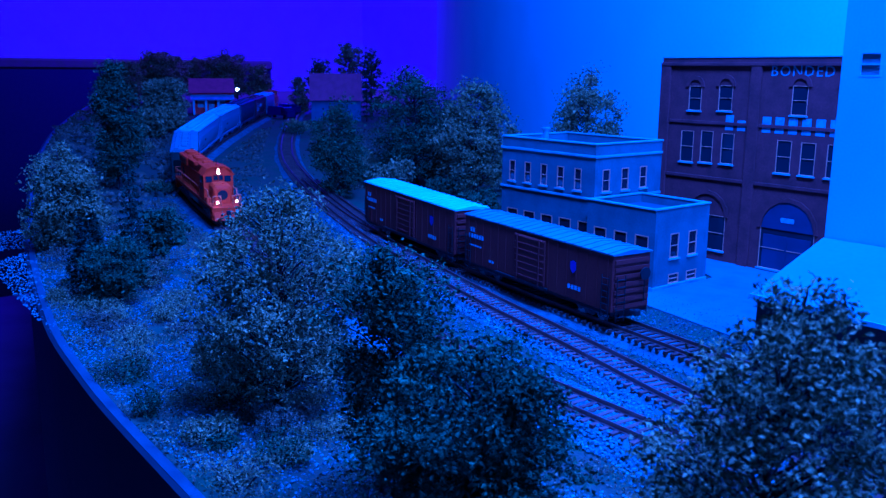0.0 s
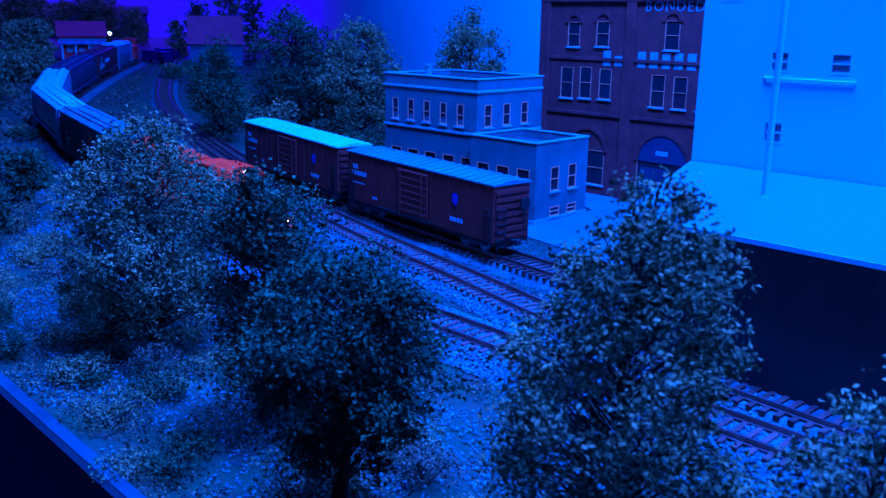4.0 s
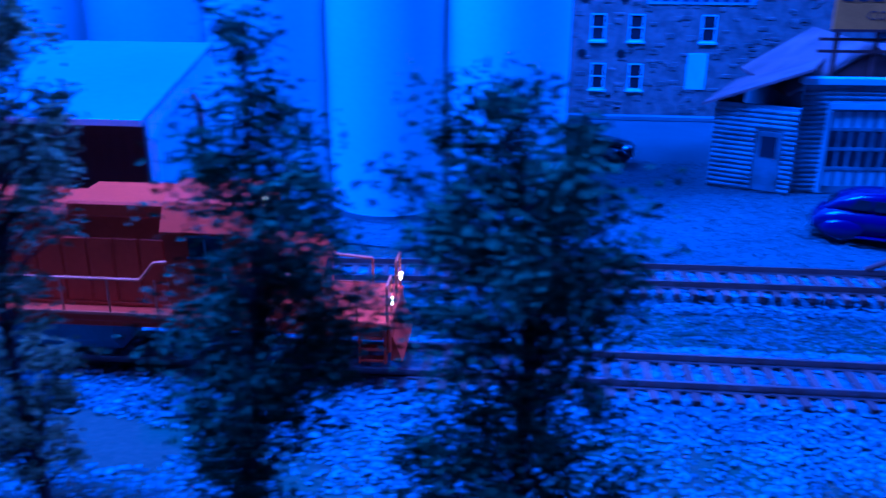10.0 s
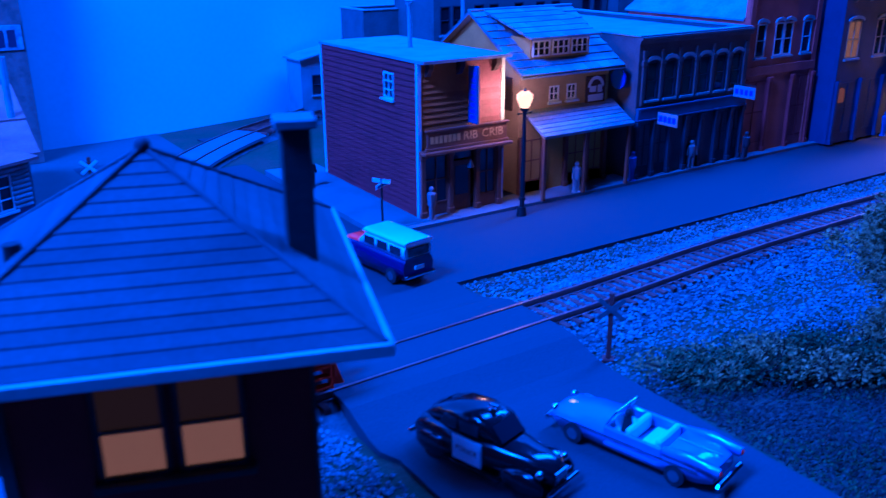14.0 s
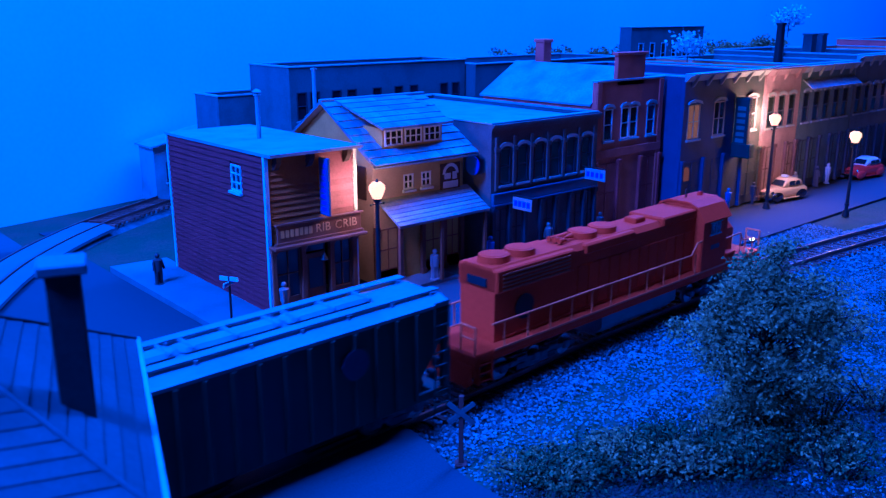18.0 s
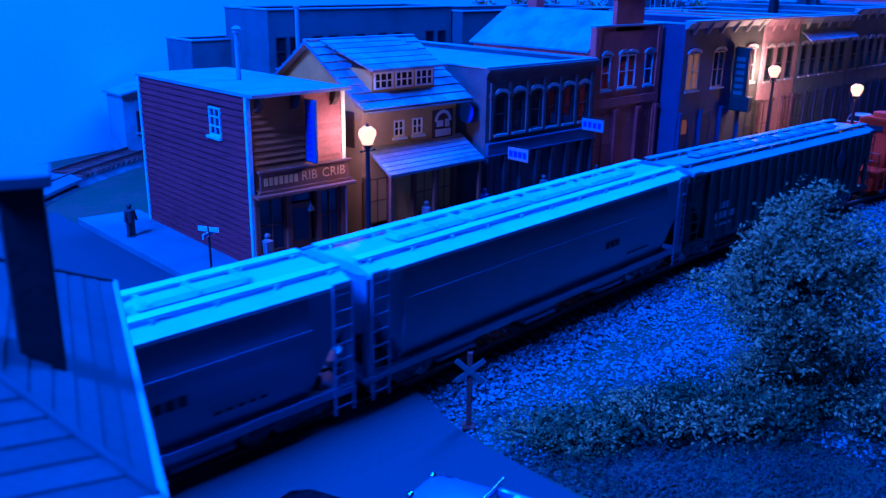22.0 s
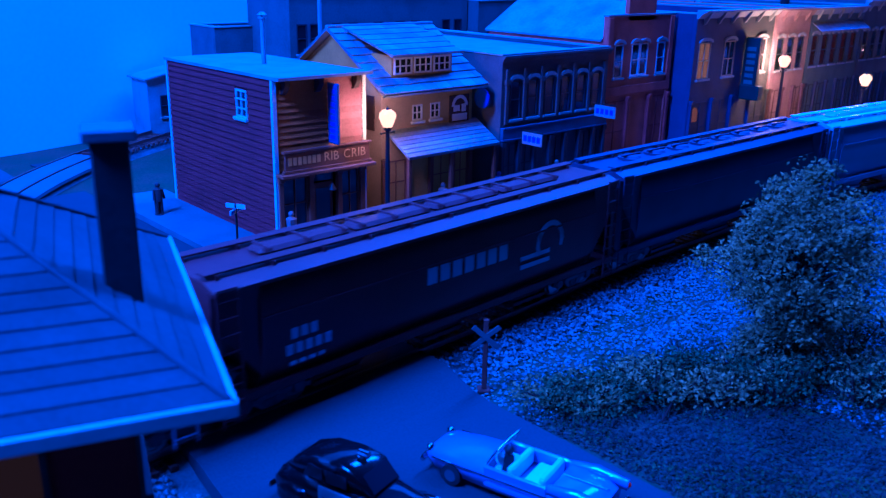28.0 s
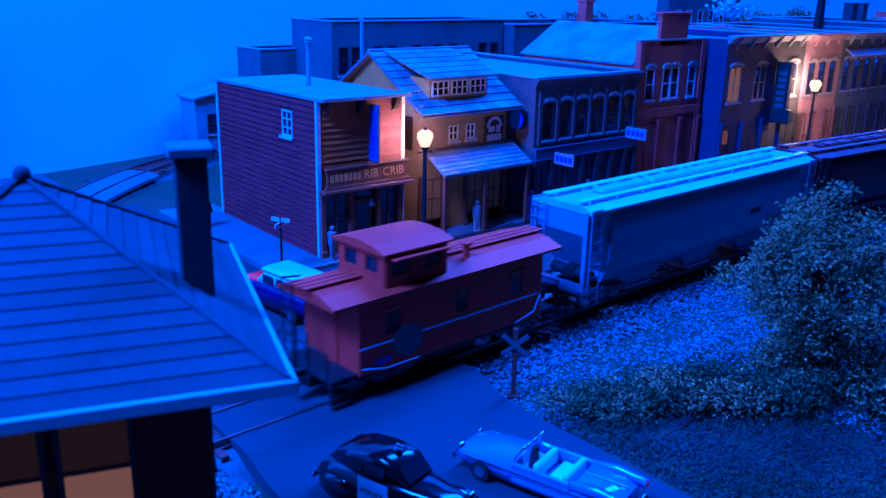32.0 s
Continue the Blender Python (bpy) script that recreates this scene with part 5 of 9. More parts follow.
def build_brick_warehouse():
    W, D, H = 21.0, 14.0, 18.3
    up = [(3.2, 13.6, 1.35, 2.2), (6.4, 13.7, 1.4, 2.2), (13.5, 13.6, 1.4, 2.4), (17.6, 13.6, 1.4, 2.4)]
    mid = [(2.6, 8.85, 1.4, 2.85), (4.8, 8.95, 1.3, 2.85), (7.0, 9.0, 1.3, 2.7), (12.5, 8.7, 1.35, 2.75), (14.7, 8.7, 1.3, 2.7), (17.0, 8.7, 1.3, 2.7)]
    low = [(11.6, 0.3, 5.0, 3.6), (4.0, 1.0, 4.0, 3.2)]
    root = building("brick_warehouse", at(-74.3, 61), W, D, H, "tall dark brick warehouse with arched windows and faded painted lettering", BRICK_DARK, SASH_TAN,
                    {"front": up + mid + low}, casing=0.045, bars=(1, 2), sill=TRIM_GREY, parapet=0.8)
    for x, z, w, h in up + low:
        part("brick_arch", Shape().prism(arch_points(x + w / 2, z + h - 0.05, w / 2 + 0.3) + arch_points(x + w / 2, z + h - 0.05, w / 2 - 0.05)[::-1], -0.14, 0.02), BRICK_DARK, root)
    for x, w in ((0, 1.1), (9.6, 1.0), (19.9, 1.1)):
        part("pilaster", Shape().box(x, x + w, -0.25, 0.0, 0, H - 0.6, 0.03), BRICK_DARK, root)
    for z, o in ((7.4, 0.18), (12.4, 0.14), (17.6, 0.3)):
        part("brick_course", Shape().box(0, W, -o, 0.0, z, z + 0.3, 0.03), BRICK_DARK, root)
    part("great_door", Shape().box(11.9, 16.3, 0.02, 0.12, 0.3, 3.3).box(14.0, 14.2, -0.04, 0.02, 0.3, 3.3), SLATE, root)
    part("fanlight", Shape().prism(arch_points(14.1, 3.85, 2.42), -0.05, 0.02), SLATE, root, "slate grey boarded fanlight")
    part("number_plate", Shape().box(13.5, 14.7, -0.09, -0.05, 4.5, 4.9), FADED_PAINT, root)
    spell("BONDED", 1.25, FADED_PAINT, root, (14.2, -0.02, 17.15), 1.5)
    bars = Shape()
    for k in range(10):
        bars.box(7.3 + k * 1.22, 8.1 + k * 1.22, -0.03, 0.0, 12.0, 12.9 if k == 1 else 13.35)
    pieces("painted_name_bar", bars, FADED_PAINT, root)


PANE_GREY = mat("frosted_pane", (0.30, 0.30, 0.31), 0.3, vary=0.15)


def build_elevator():
    root = thing("grain_elevator", at(-43.6, 36.35), "tall pale grain elevator with small windows", "grain elevator")
    W, D, H = 11.9, 14.0, 34.0
    wins = [(3.8, 10.1, 1.0, 1.1), (9.7, 10.1, 1.0, 1.1), (3.8, 13.6, 0.95, 1.0), (6.7, 13.6, 1.0, 1.0), (0.9, 16.9, 1.1, 1.2), (5.2, 18.5, 1.0, 1.1)]
    for side, place in SIDES.items():
        mm, width = place(W, D)
        inset = 0.0 if side in ("front", "back") else 0.25
        s = Shape()
        wall_cells(s, inset, width - inset, 0, H, [(x, x + w, z, z + h) for x, z, w, h in (wins if side == "front" else [])], 0, 0.25)
        part("wall", s, PALE_METAL, root, "", mm)
    for x, z, w, h in wins:
        window_parts(root, at(x, 0.02, z), w, h, SASH_WHITE, PANE_GREY, (1, 2))
    part("roof", Shape().prism([(-0.3, H), (W + 0.3, H), (W / 2, H + 3)], -0.3, D + 0.3), TIN, root)
    pipe = Shape().rod((3.6, -0.08, 13.3), (7.9, -0.08, 13.3), 0.04).rod((3.6, -0.08, 13.3), (3.6, 0.05, 13.3), 0.06).rod((7.9, -0.08, 13.3), (7.9, 0.05, 13.3), 0.06)
    part("conduit", pipe, PALE_METAL, root)
    part("grain_pipe", Shape().rod((14.3, 3.6, 0), (14.3, 3.6, 34), 0.16, 10), mat("pale_pipe", (0.45, 0.42, 0.44), 0.6, vary=0.1), root, "thin vertical pipe")
    for k in range(4):
        silo = thing("grain_silo", at(-11.5 - 5.82 * k, 42.3), "tall pale round concrete silo", "silo", "row of silos")
        part("shell", Shape().cyl(0, 0, 0, 34, 2.9, n=48), SILO, silo)
        part("footing", Shape().cyl(0, 0, 0, 0.3, 3.0, n=48), CONCRETE, silo)
        part("cap", Shape().cyl(0, 0, 34, 34.6, 3.0, n=48), SILO, silo)


def build_shed():
    root = thing("loading_shed", at(-43.1, 28.9), "long dark loading shed with a pale metal lean-to roof", "shed")
    W, D = 19.3, 7.4
    slope = lambda y: 7.08 + (8.55 - 7.08) * y / D
    part("front_wall", Shape().box(0.6, W, 0, 0.25, 0, 7.08), DARK_PANEL, root, "dark ribbed metal wall")
    for x in (0, W - 0.25):
        s = Shape()
        if x == 0:
            s.loft([[(0.6, 0.25, 0), (0.6, 0.25, slope(0.25)), (0.85, 0.25, slope(0.25)), (0.85, 0.25, 0)], [(0, D, 0), (0, D, slope(D)), (0.25, D, slope(D)), (0.25, D, 0)]], smooth=False)
        else:
            s.prism([(0.25, 0), (0.7, 0), (0.7, slope(0.7)), (0.25, slope(0.25))], x, x + 0.25, "x")
            s.prism([(5.6, 0), (D, 0), (D, slope(D)), (5.6, slope(5.6))], x, x + 0.25, "x")
            s.prism([(0.7, 6.2), (1.6, 6.75), (5.0, 7.1), (5.6, 6.5), (5.6, slope(5.6)), (0.7, slope(0.7))], x, x + 0.25, "x")
        part("end_wall", s, PALE_METAL if x else DARK_PANEL, root, "pale end wall with a track doorway" if x else "")
    rings = []
    for y, x0, x1 in ((-0.55, 0.55, W + 0.2), (D - 0.05, -0.5, W + 0.05)):
        z = slope(y) + 0.02
        rings.append([(x0, y, z), (x1, y, z), (x1, y, z + 0.16), (x0, y, z + 0.16)])
    part("roof", Shape().loft(rings[::-1], smooth=False), ROOF_SHED, root, "pale smooth metal roof")
    part("eave_trim", Shape().box(0.55, W + 0.2, -0.6, -0.552, slope(-0.55) - 0.02, slope(-0.55) + 0.2), PALE_METAL, root)
    part("door_frame", Shape().prism([(0.55, 0), (0.75, 0), (0.75, 6.3), (0.55, 6.2)], W, W + 0.1, "x").prism([(5.5, 0), (5.7, 0), (5.7, 6.6), (5.5, 6.5)], W, W + 0.1, "x"), PALE_METAL, root)
    v = thing("vent_pipe", at(-37.77, 32.8, slope(3.9) + 0.05), "thin grey vent pipe on the shed roof", "vent pipe")
    part("pipe", Shape().cyl(0, 0, 0, 9.5, 0.15, n=10), PALE_METAL, v)
    part("collar", Shape().cyl(0, 0, 0, 0.3, 0.4, 0.2, n=10), TIN, v)


ROOF_SHED = mat("painted_metal_roof", (0.22, 0.22, 0.22), 0.6, vary=0.12, patch=12, grain=400)
build_office()
build_brick_warehouse()
build_elevator()
build_shed()


# ---------------------------------------------------------------- the street front
def storefront(root, W, z1, frame, pane_mats, columns, base_mat, y=0.0, z0=0.0):
    """Columns, kickplates and show windows along a shop front, each a part."""
    step = W / columns
    for k in range(columns + 1):
        x = min(W - 0.28, k * step)
        part("column", Shape().box(x, x + 0.28, y - 0.22, y + 0.1, z0, z1, 0.03).box(x - 0.05, x + 0.33, y - 0.3, y, z0, z0 + 0.35, 0.03).box(x - 0.05, x + 0.33, y - 0.28, y, z1 - 0.3, z1, 0.03), frame, root)
    for k in range(columns):
        x0, x1 = k * step + 0.3, min(W - 0.3, (k + 1) * step)
        if pane_mats[k] == "door":
            d = part("shop_door", Shape().box(x0 + 0.1, x1 - 0.1, y + 0.15, y + 0.28, z0, z1 - 0.7, 0.02), frame, root)
            part("door_pane", Shape().box(x0 + 0.3, x1 - 0.3, y + 0.12, y + 0.16, z0 + 0.9, z1 - 1.0), GLASS, d)
            part("transom", Shape().box(x0 + 0.1, x1 - 0.1, y + 0.15, y + 0.2, z1 - 0.6, z1 - 0.1), GLASS, d)
        else:
            part("kickplate", Shape().box(x0, x1, y, y + 0.15, z0, z0 + 0.7, 0.02), base_mat, root)
            window_parts(root, at(x0, y, z0 + 0.7), x1 - x0, z1 - z0 - 0.9, frame, pane_mats[k], (2, 2), None, None, 0.12, "show_window", 0.07)


def build_rib_house():
    W, D, H = 5.3, 11.6, 8.6
    root = thing("rib_restaurant", at(33.25, 38.75, 0.3, -1), "two-storey red clapboard restaurant with a lamplit front", "restaurant")
    H -= 0.3
    holes = [(8.0, 6.1, 1.1, 1.4)]
    for side, place in SIDES.items():
        mm, width = place(W, D)
        inset = 0.0 if side in ("front", "back") else 0.25
        s = Shape()
        cut = [(0.3, W - 0.3, 0.0, 3.7)] if side == "front" else [(x, x + w, z, z + h) for x, z, w, h in (holes if side == "left" else [])]
        wall_cells(s, inset, width - inset, 0, H, cut, 0, 0.25)
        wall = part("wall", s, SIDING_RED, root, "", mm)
        n = 26
        for k in range(n):  # clapboards
            z = H * k / n
            z1 = H * (k + 1) / n
            spans = [(0.0, width)]
            for x0, x1, a, b in cut:
                if z1 > a and z < b:
                    spans = [q for u0, u1 in spans for q in ((u0, max(u0, min(u1, x0 - 0.08))), (min(u1, max(u0, x1 + 0.08)), u1)) if q[1] - q[0] > 0.05]
            for u0, u1 in spans:
                # side boards keep the plain red, front boards carry painted lamplight
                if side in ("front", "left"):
                    part("clapboard", Shape().prism([(0.0, z), (0.0, z1), (-0.02, z1), (-0.11, z)], u0, u1, "x"), SIDING_RED if side == "left" else SIDING_LAMPLIT, wall)
        for x, z, w, h in (holes if side == "left" else []):
            window_parts(root, mm @ at(x, -0.06, z), w, h, SASH_WHITE, GLASS, (2, 3), SASH_WHITE)
    for x in (-0.14, W - 0.08):
        part("corner_board", Shape().box(x, x + 0.22, -0.14, 0.06, 0, H), SASH_WHITE, root, "white corner board")
    part("corner_board", Shape().box(-0.14, 0.0, D - 0.2, D, 0, H), SASH_WHITE, root)
    part("roof", Shape().prism([(-0.75, H + 0.02), (D + 0.1, H - 0.08), (D + 0.1, H + 0.06), (-0.75, H + 0.18)], -0.15, W + 0.15, "x"), TIN, root, "flat tin roof")
    for x in (0.35, 2.3, 4.6):
        part("bracket", Shape().prism([(-0.02, H - 0.75), (-0.02, H), (-0.55, H), (-0.5, H - 0.3), (-0.25, H - 0.65)][::-1], x, x + 0.28, "x"), WOOD_DARK, root)
    board = part("sign_board", Shape().box(0.25, W + 0.15, -0.42, -0.3, 3.85, 4.75, 0.04).box(0.15, W + 0.25, -0.5, -0.28, 3.72, 3.87, 0.02).box(0.15, W + 0.25, -0.5, -0.28, 4.73, 4.85, 0.02), WOOD_BROWN, root)
    spell("RIB CRIB", 0.66, GOLD_INK, board, (3.85, -0.43, 4.3), 1.0, "gilt_letter")
    for k in range(7):  # an owner's name
        part("name_bar", Shape().box(0.45 + 0.28 * k, 0.65 + 0.28 * k, -0.44, -0.42, 4.1, 4.5), GOLD_INK, board)
    part("blade_sign", Shape().box(3.05, 3.22, -0.95, -0.1, 4.95, 8.0, 0.03), mat("blue_sign", (0.07, 0.12, 0.26), 0.6), root, "tall narrow blue hanging sign")
    bars = Shape()
    for k in range(8):
        bars.box(3.03, 3.05, -0.75, -0.3, 5.2 + k * 0.33, 5.4 + k * 0.33)
    pieces("sign_bar", bars, BLUE_INK, root)
    part("awning_ledge", Shape().box(-0.1, W + 0.35, -0.75, 0.0, 3.55, 3.72, 0.03), WOOD_BROWN, root)
    storefront(root, W, 3.55, WOOD_BROWN, [GLASS, "door", GLASS], 3, WOOD_BROWN)
    pipe = part("stove_pipe", Shape().cyl(2.6, 5.2, H - 0.1, H + 2.5, 0.13, n=10), TIN, root)
    part("pipe_cap", Shape().cyl(2.6, 5.2, H + 2.5, H + 2.6, 0.22, n=10).cyl(2.6, 5.2, H + 2.7, H + 2.85, 0.25, 0.1, n=10).rod((2.6, 5.2, H + 2.5), (2.6, 5.2, H + 2.75), 0.05), TIN, pipe)
    part("hanging_lantern", Shape().rod((2.9, -0.6, 3.5), (2.9, -0.6, 2.9), 0.02).cyl(2.9, -0.6, 2.6, 2.95, 0.22, 0.05, n=10), IRON, root)


def build_yellow_house():
    root = thing("yellow_saloon", at(40.35, 39.3, 0.3), "yellow clapboard saloon with a shingled gable roof and dormer", "saloon")
    W, D, eave, ridge, yr = 6.9, 9.0, 7.0, 10.1, 4.3
    s = Shape()
    wall_cells(s, 0, W, 0, eave + 0.4, [(2.2, 2.95, 5.3, 6.2), (3.55, 4.3, 5.3, 6.2)], 0, 0.25)
    part("wall", s, SIDING_YELLOW, root)
    for x in (2.2, 3.55):
        window_parts(root, at(x, 0, 5.3), 0.75, 0.9, SASH_WHITE, GLASS, (2, 2), SASH_WHITE)
    for x in (0, W - 0.25):
        part("gable_wall", Shape().prism([(0.25, 0), (D, 0), (D, eave), (yr, ridge - 0.1), (0.25, eave)], x, x + 0.25, "x"), SIDING_YELLOW, root)
    n = 9
    for face, (y0, z0, y1, z1) in enumerate(((-0.9, eave - 0.1, yr, ridge), (D + 0.5, eave - 0.3, yr, ridge))):
        plane = part("roof_plane", Shape().prism([(y0, z0), (y1, z1), (y1, z1 + 0.1), (y0, z0 + 0.1)] if face == 0 else [(y1, z1), (y0, z0), (y0, z0 + 0.1), (y1, z1 + 0.1)], -0.5, W + 0.5, "x"), SHINGLE, root)
        for k in range(n):
            a, b = k / n, (k + 1.12) / n
            p0, p1 = (y0 + (y1 - y0) * a, z0 + (z1 - z0) * a), (y0 + (y1 - y0) * b, z0 + (z1 - z0) * b)
            cols = 8
            for c in range(cols):
                x0 = -0.5 + (W + 1.0) * c / cols + (0.5 if k % 2 and c else 0)
                x1 = -0.5 + (W + 1.0) * (c + 1) / cols + (0.5 if k % 2 and c < cols - 1 else 0)
                o = [(p0[0], p0[1] + 0.19), (p1[0], p1[1] + 0.11), (p1[0], p1[1] + 0.15), (p0[0], p0[1] + 0.24)]
                part("shingle", Shape().prism(o if face == 0 else o[::-1], x0 + 0.01, x1 - 0.01, "x"), SHINGLE, plane)
    part("ridge_cap", Shape().box(-0.5, W + 0.5, yr - 0.15, yr + 0.15, ridge + 0.1, ridge + 0.26, 0.03), SHINGLE, root)
    d = part("dormer", Shape().box(0.9, 5.4, 0.25, 3.4, 7.5, 8.95), SIDING_YELLOW, root)
    for k in range(3):
        window_parts(d, at(1.05 + 1.45 * k, 0.2, 7.92), 1.3, 0.9, SASH_WHITE, GLASS, (3, 2))
    for k in range(6):
        y, z = -0.35 + 0.78 * k, 8.92 + 0.215 * k
        for c in range(4):
            part("dormer_shingle", Shape().prism([(y, z), (y + 0.9, z + 0.25), (y + 0.9, z + 0.34), (y, z + 0.14)], 0.5 + 1.33 * c, 1.81 + 1.33 * c, "x"), SHINGLE, root)
    a = part("awning", Shape().prism([(-2.0, 3.65), (0.05, 4.85), (0.05, 4.95), (-2.0, 3.75)], 0.3, W + 0.4, "x"), SHINGLE, root)
    for k in range(7):
        y, z = -2.0 + 0.29 * k, 3.75 + 0.17 * k
        part("awning_shingle", Shape().prism([(y - 0.03, z - 0.02), (y + 0.33, z + 0.18), (y + 0.33, z + 0.22), (y - 0.03, z + 0.07)], 0.28, W + 0.42, "x"), SHINGLE, a)
    for x in (0.4, 3.5, W + 0.1):
        part("awning_post", Shape().box(x, x + 0.18, -1.9, -1.72, 0, 3.7), WOOD_BROWN, root)
    storefront(root, W, 3.4, WOOD_BROWN, [DIM_PANE, "door", GLASS, GLASS], 4, WOOD_BROWN)
    sign = part("painted_sign", Shape().box(5.0, 6.6, -0.1, 0.0, 4.75, 6.5, 0.03), WOOD_DARK, root, "dark painted picture sign")
    bars = Shape().box(5.2, 6.4, -0.12, -0.1, 5.0, 5.4).box(5.3, 5.8, -0.12, -0.1, 5.55, 5.9).box(5.95, 6.3, -0.12, -0.1, 5.5, 5.95)
    bars.prism(arch_points(5.8, 5.85, 0.65) + arch_points(5.8, 5.85, 0.45)[::-1], -0.12, -0.1)
    pieces("sign_bar", bars, SIGN_WHITE, sign)
    part("round_sign", Shape().cyl(0, 0, -0.06, 0.06, 0.6, n=20, m=Matrix.Translation((W + 0.45, -0.4, 6.2)) @ pose(0, 0, 0, 0, 90)), BLUE_INK, root, "round blue hanging sign")
    part("side_poster", Shape().box(-0.08, -0.0, 0.6, 1.8, 4.9, 6.8), WOOD_DARK, root)
    part("stove_pipe", Shape().cyl(0.6, 6.5, 8, 11.9, 0.12, n=8).cyl(0.6, 6.5, 11.9, 12.0, 0.2, n=8), TIN, root)


def build_main_block():
    root = building("arcaded_block", at(48.4, 38.0, 0.3), 10.2, 17.0, 8.7, "dark brick two-storey shop block with six hooded windows", BRICK_BLACK, SASH_DARK,
                    {"front": [(0.75 + 1.56 * k, 4.9, 0.95, 2.3) for k in range(6)]}, hood=TRIM_GREY, sill=TRIM_GREY, roof_mat=TIN, parapet=0.25)
    cornice(root, 10.2, 8.7, BRICK_BLACK, 0.4, 0.3)
    part("sign_band", Shape().box(0, 10.2, -0.25, 0.0, 3.75, 4.35, 0.04).box(0, 10.2, -0.32, 0, 4.35, 4.45, 0.02).box(0, 10.2, -0.32, 0, 3.65, 3.75, 0.02), mat("blue_grey_trim", (0.12, 0.15, 0.22), 0.7), root)
    storefront(root, 10.2, 3.6, SASH_DARK, [GLASS, GLASS, "door", GLASS, "door", GLASS, GLASS], 7, SASH_DARK, -0.02)
    for k in range(7):
        part("pilaster", Shape().box(0.3 + 1.56 * k, 0.55 + 1.56 * k, -0.12, 0.0, 4.6, 7.9, 0.02).box(0.22 + 1.56 * k, 0.63 + 1.56 * k, -0.18, 0.0, 7.0, 7.3, 0.02), BRICK_BLACK, root)
    for x, z, w in ((1.6, 3.4, 1.6), (8.6, 4.4, 1.7)):
        s = part("hanging_sign", Shape().box(x - 0.05, x + 0.05, -0.4 - w, -0.4, z, z + 0.75, 0.02), TIN, root, "small pale hanging sign")
        b = Shape()
        for k in range(4):
            b.box(x - 0.065, x - 0.05, -0.55 - w * 0.22 * k - 0.25, -0.55 - w * 0.22 * k, z + 0.2, z + 0.55)
        pieces("sign_bar", b, BLUE_INK, s)
        part("sign_arm", Shape().rod((x, -0.1, z + 0.85), (x, -0.4 - w, z + 0.85), 0.03), IRON, s)


def build_pink_block():
    W = 7.7
    root = thing("gabled_brick_block", at(58.7, 38.3, 0.3), "red brick block with a stepped gable and arched windows", "building")
    wins = [(0.9, 6.6, 1.0, 2.2), (2.85, 6.6, 0.95, 2.2), (3.85, 6.6, 0.95, 2.2), (5.9, 6.6, 1.0, 2.2)]
    wall_part(root, "front_wall", at(0, 0), W, 10.65, wins, BRICK_PINK, 0.35)
    for x, z, w, h in wins:
        window_parts(root, at(x, 0, z), w, h, SASH_WHITE, GLASS, (1, 2), TRIM_GREY, TRIM_GREY)
    for x in (0, W - 0.3):
        part("side_wall", Shape().box(x, x + 0.3, 0.35, 11.0, 0, 9.0), BRICK_PINK, root)
    part("coping", Shape().box(-0.08, W + 0.08, -0.1, 0.42, 10.65, 10.8, 0.03), TRIM_GREY, root)
    for o in ([(-0.2, 9.05), (W / 2, 11.45), (W / 2, 11.57), (-0.2, 9.17)], [(W / 2, 11.45), (W + 0.2, 9.05), (W + 0.2, 9.17), (W / 2, 11.57)]):
        part("roof_plane", Shape().prism(o, 0.36, 11.2), SHINGLE, root, "broad grey gable roof")
    part("chimney", Shape().box(W / 2 + 0.3, W / 2 + 1.2, 8.6, 9.5, 10.2, 13.0, 0.04).box(W / 2 + 0.2, W / 2 + 1.3, 8.5, 9.6, 13.0, 13.25, 0.03), BRICK_PINK, root)
    part("gable_step", Shape().box(2.2, 5.4, 0.0, 0.35, 10.3, 12.4, 0.04).box(2.0, 5.6, -0.08, 0.42, 12.4, 12.6, 0.03), BRICK_PINK, root)
    part("brick_course", Shape().box(0, W, -0.15, 0, 5.4, 6.0, 0.03), BRICK_PINK, root)
    for k in range(2):
        part("corner_pier", Shape().box(0 + 7.2 * k, 0.5 + 7.2 * k, -0.12, 0.0, 0, 10.6, 0.03), BRICK_PINK, root)
    storefront(root, W, 5.2, mat("oxblood_trim", (0.22, 0.06, 0.05), 0.7), [DIM_PANE, "door", GLASS], 3, BRICK_PINK, -0.02)


def build_blue_block():
    W = 11.4
    root = building("blue_theatre", at(66.9, 36.7, 0.3), W, 16.0, 10.7, "blue painted brick block with a pale bracketed cornice", PAINT_BLUE, SASH_TAN,
                    {"front": [(0.6, 6.1, 1.6, 2.6), (4.1, 6.1, 1.6, 2.6), (8.9, 6.1, 1.6, 2.6)]}, bars=(2, 2), sill=TRIM_GREY, hood=TRIM_GREY, lit=(0,), parapet=0.6)
    cornice(root, W, 11.0, TRIM_GREY, 0.6, 0.8, 6)
    storefront(root, W, 4.6, PAINT_BLUE, [WARM_PANE, WARM_PANE, "door", DIM_PANE], 4, PAINT_BLUE, -0.02)
    part("arched_window", Shape().prism([(0.5, 3.0), (1.2, 3.0)] + arch_points(0.85, 3.7, 0.35), -0.1, 0.0), DIM_PANE, root)
    part("marquee", Shape().box(7.0, 7.5, -1.3, -0.1, 4.6, 8.9, 0.05).box(6.9, 7.6, -1.7, -0.1, 4.2, 5.3, 0.05), mat("green_marquee", (0.015, 0.05, 0.045), 0.5), root, "dark green upright marquee sign")
    b = Shape()
    for k in range(6):
        b.box(6.97, 7.0, -1.05, -0.35, 5.4 + 0.5 * k, 5.7 + 0.5 * k)
    pieces("marquee_bar", b, PAINT_GREEN, root)


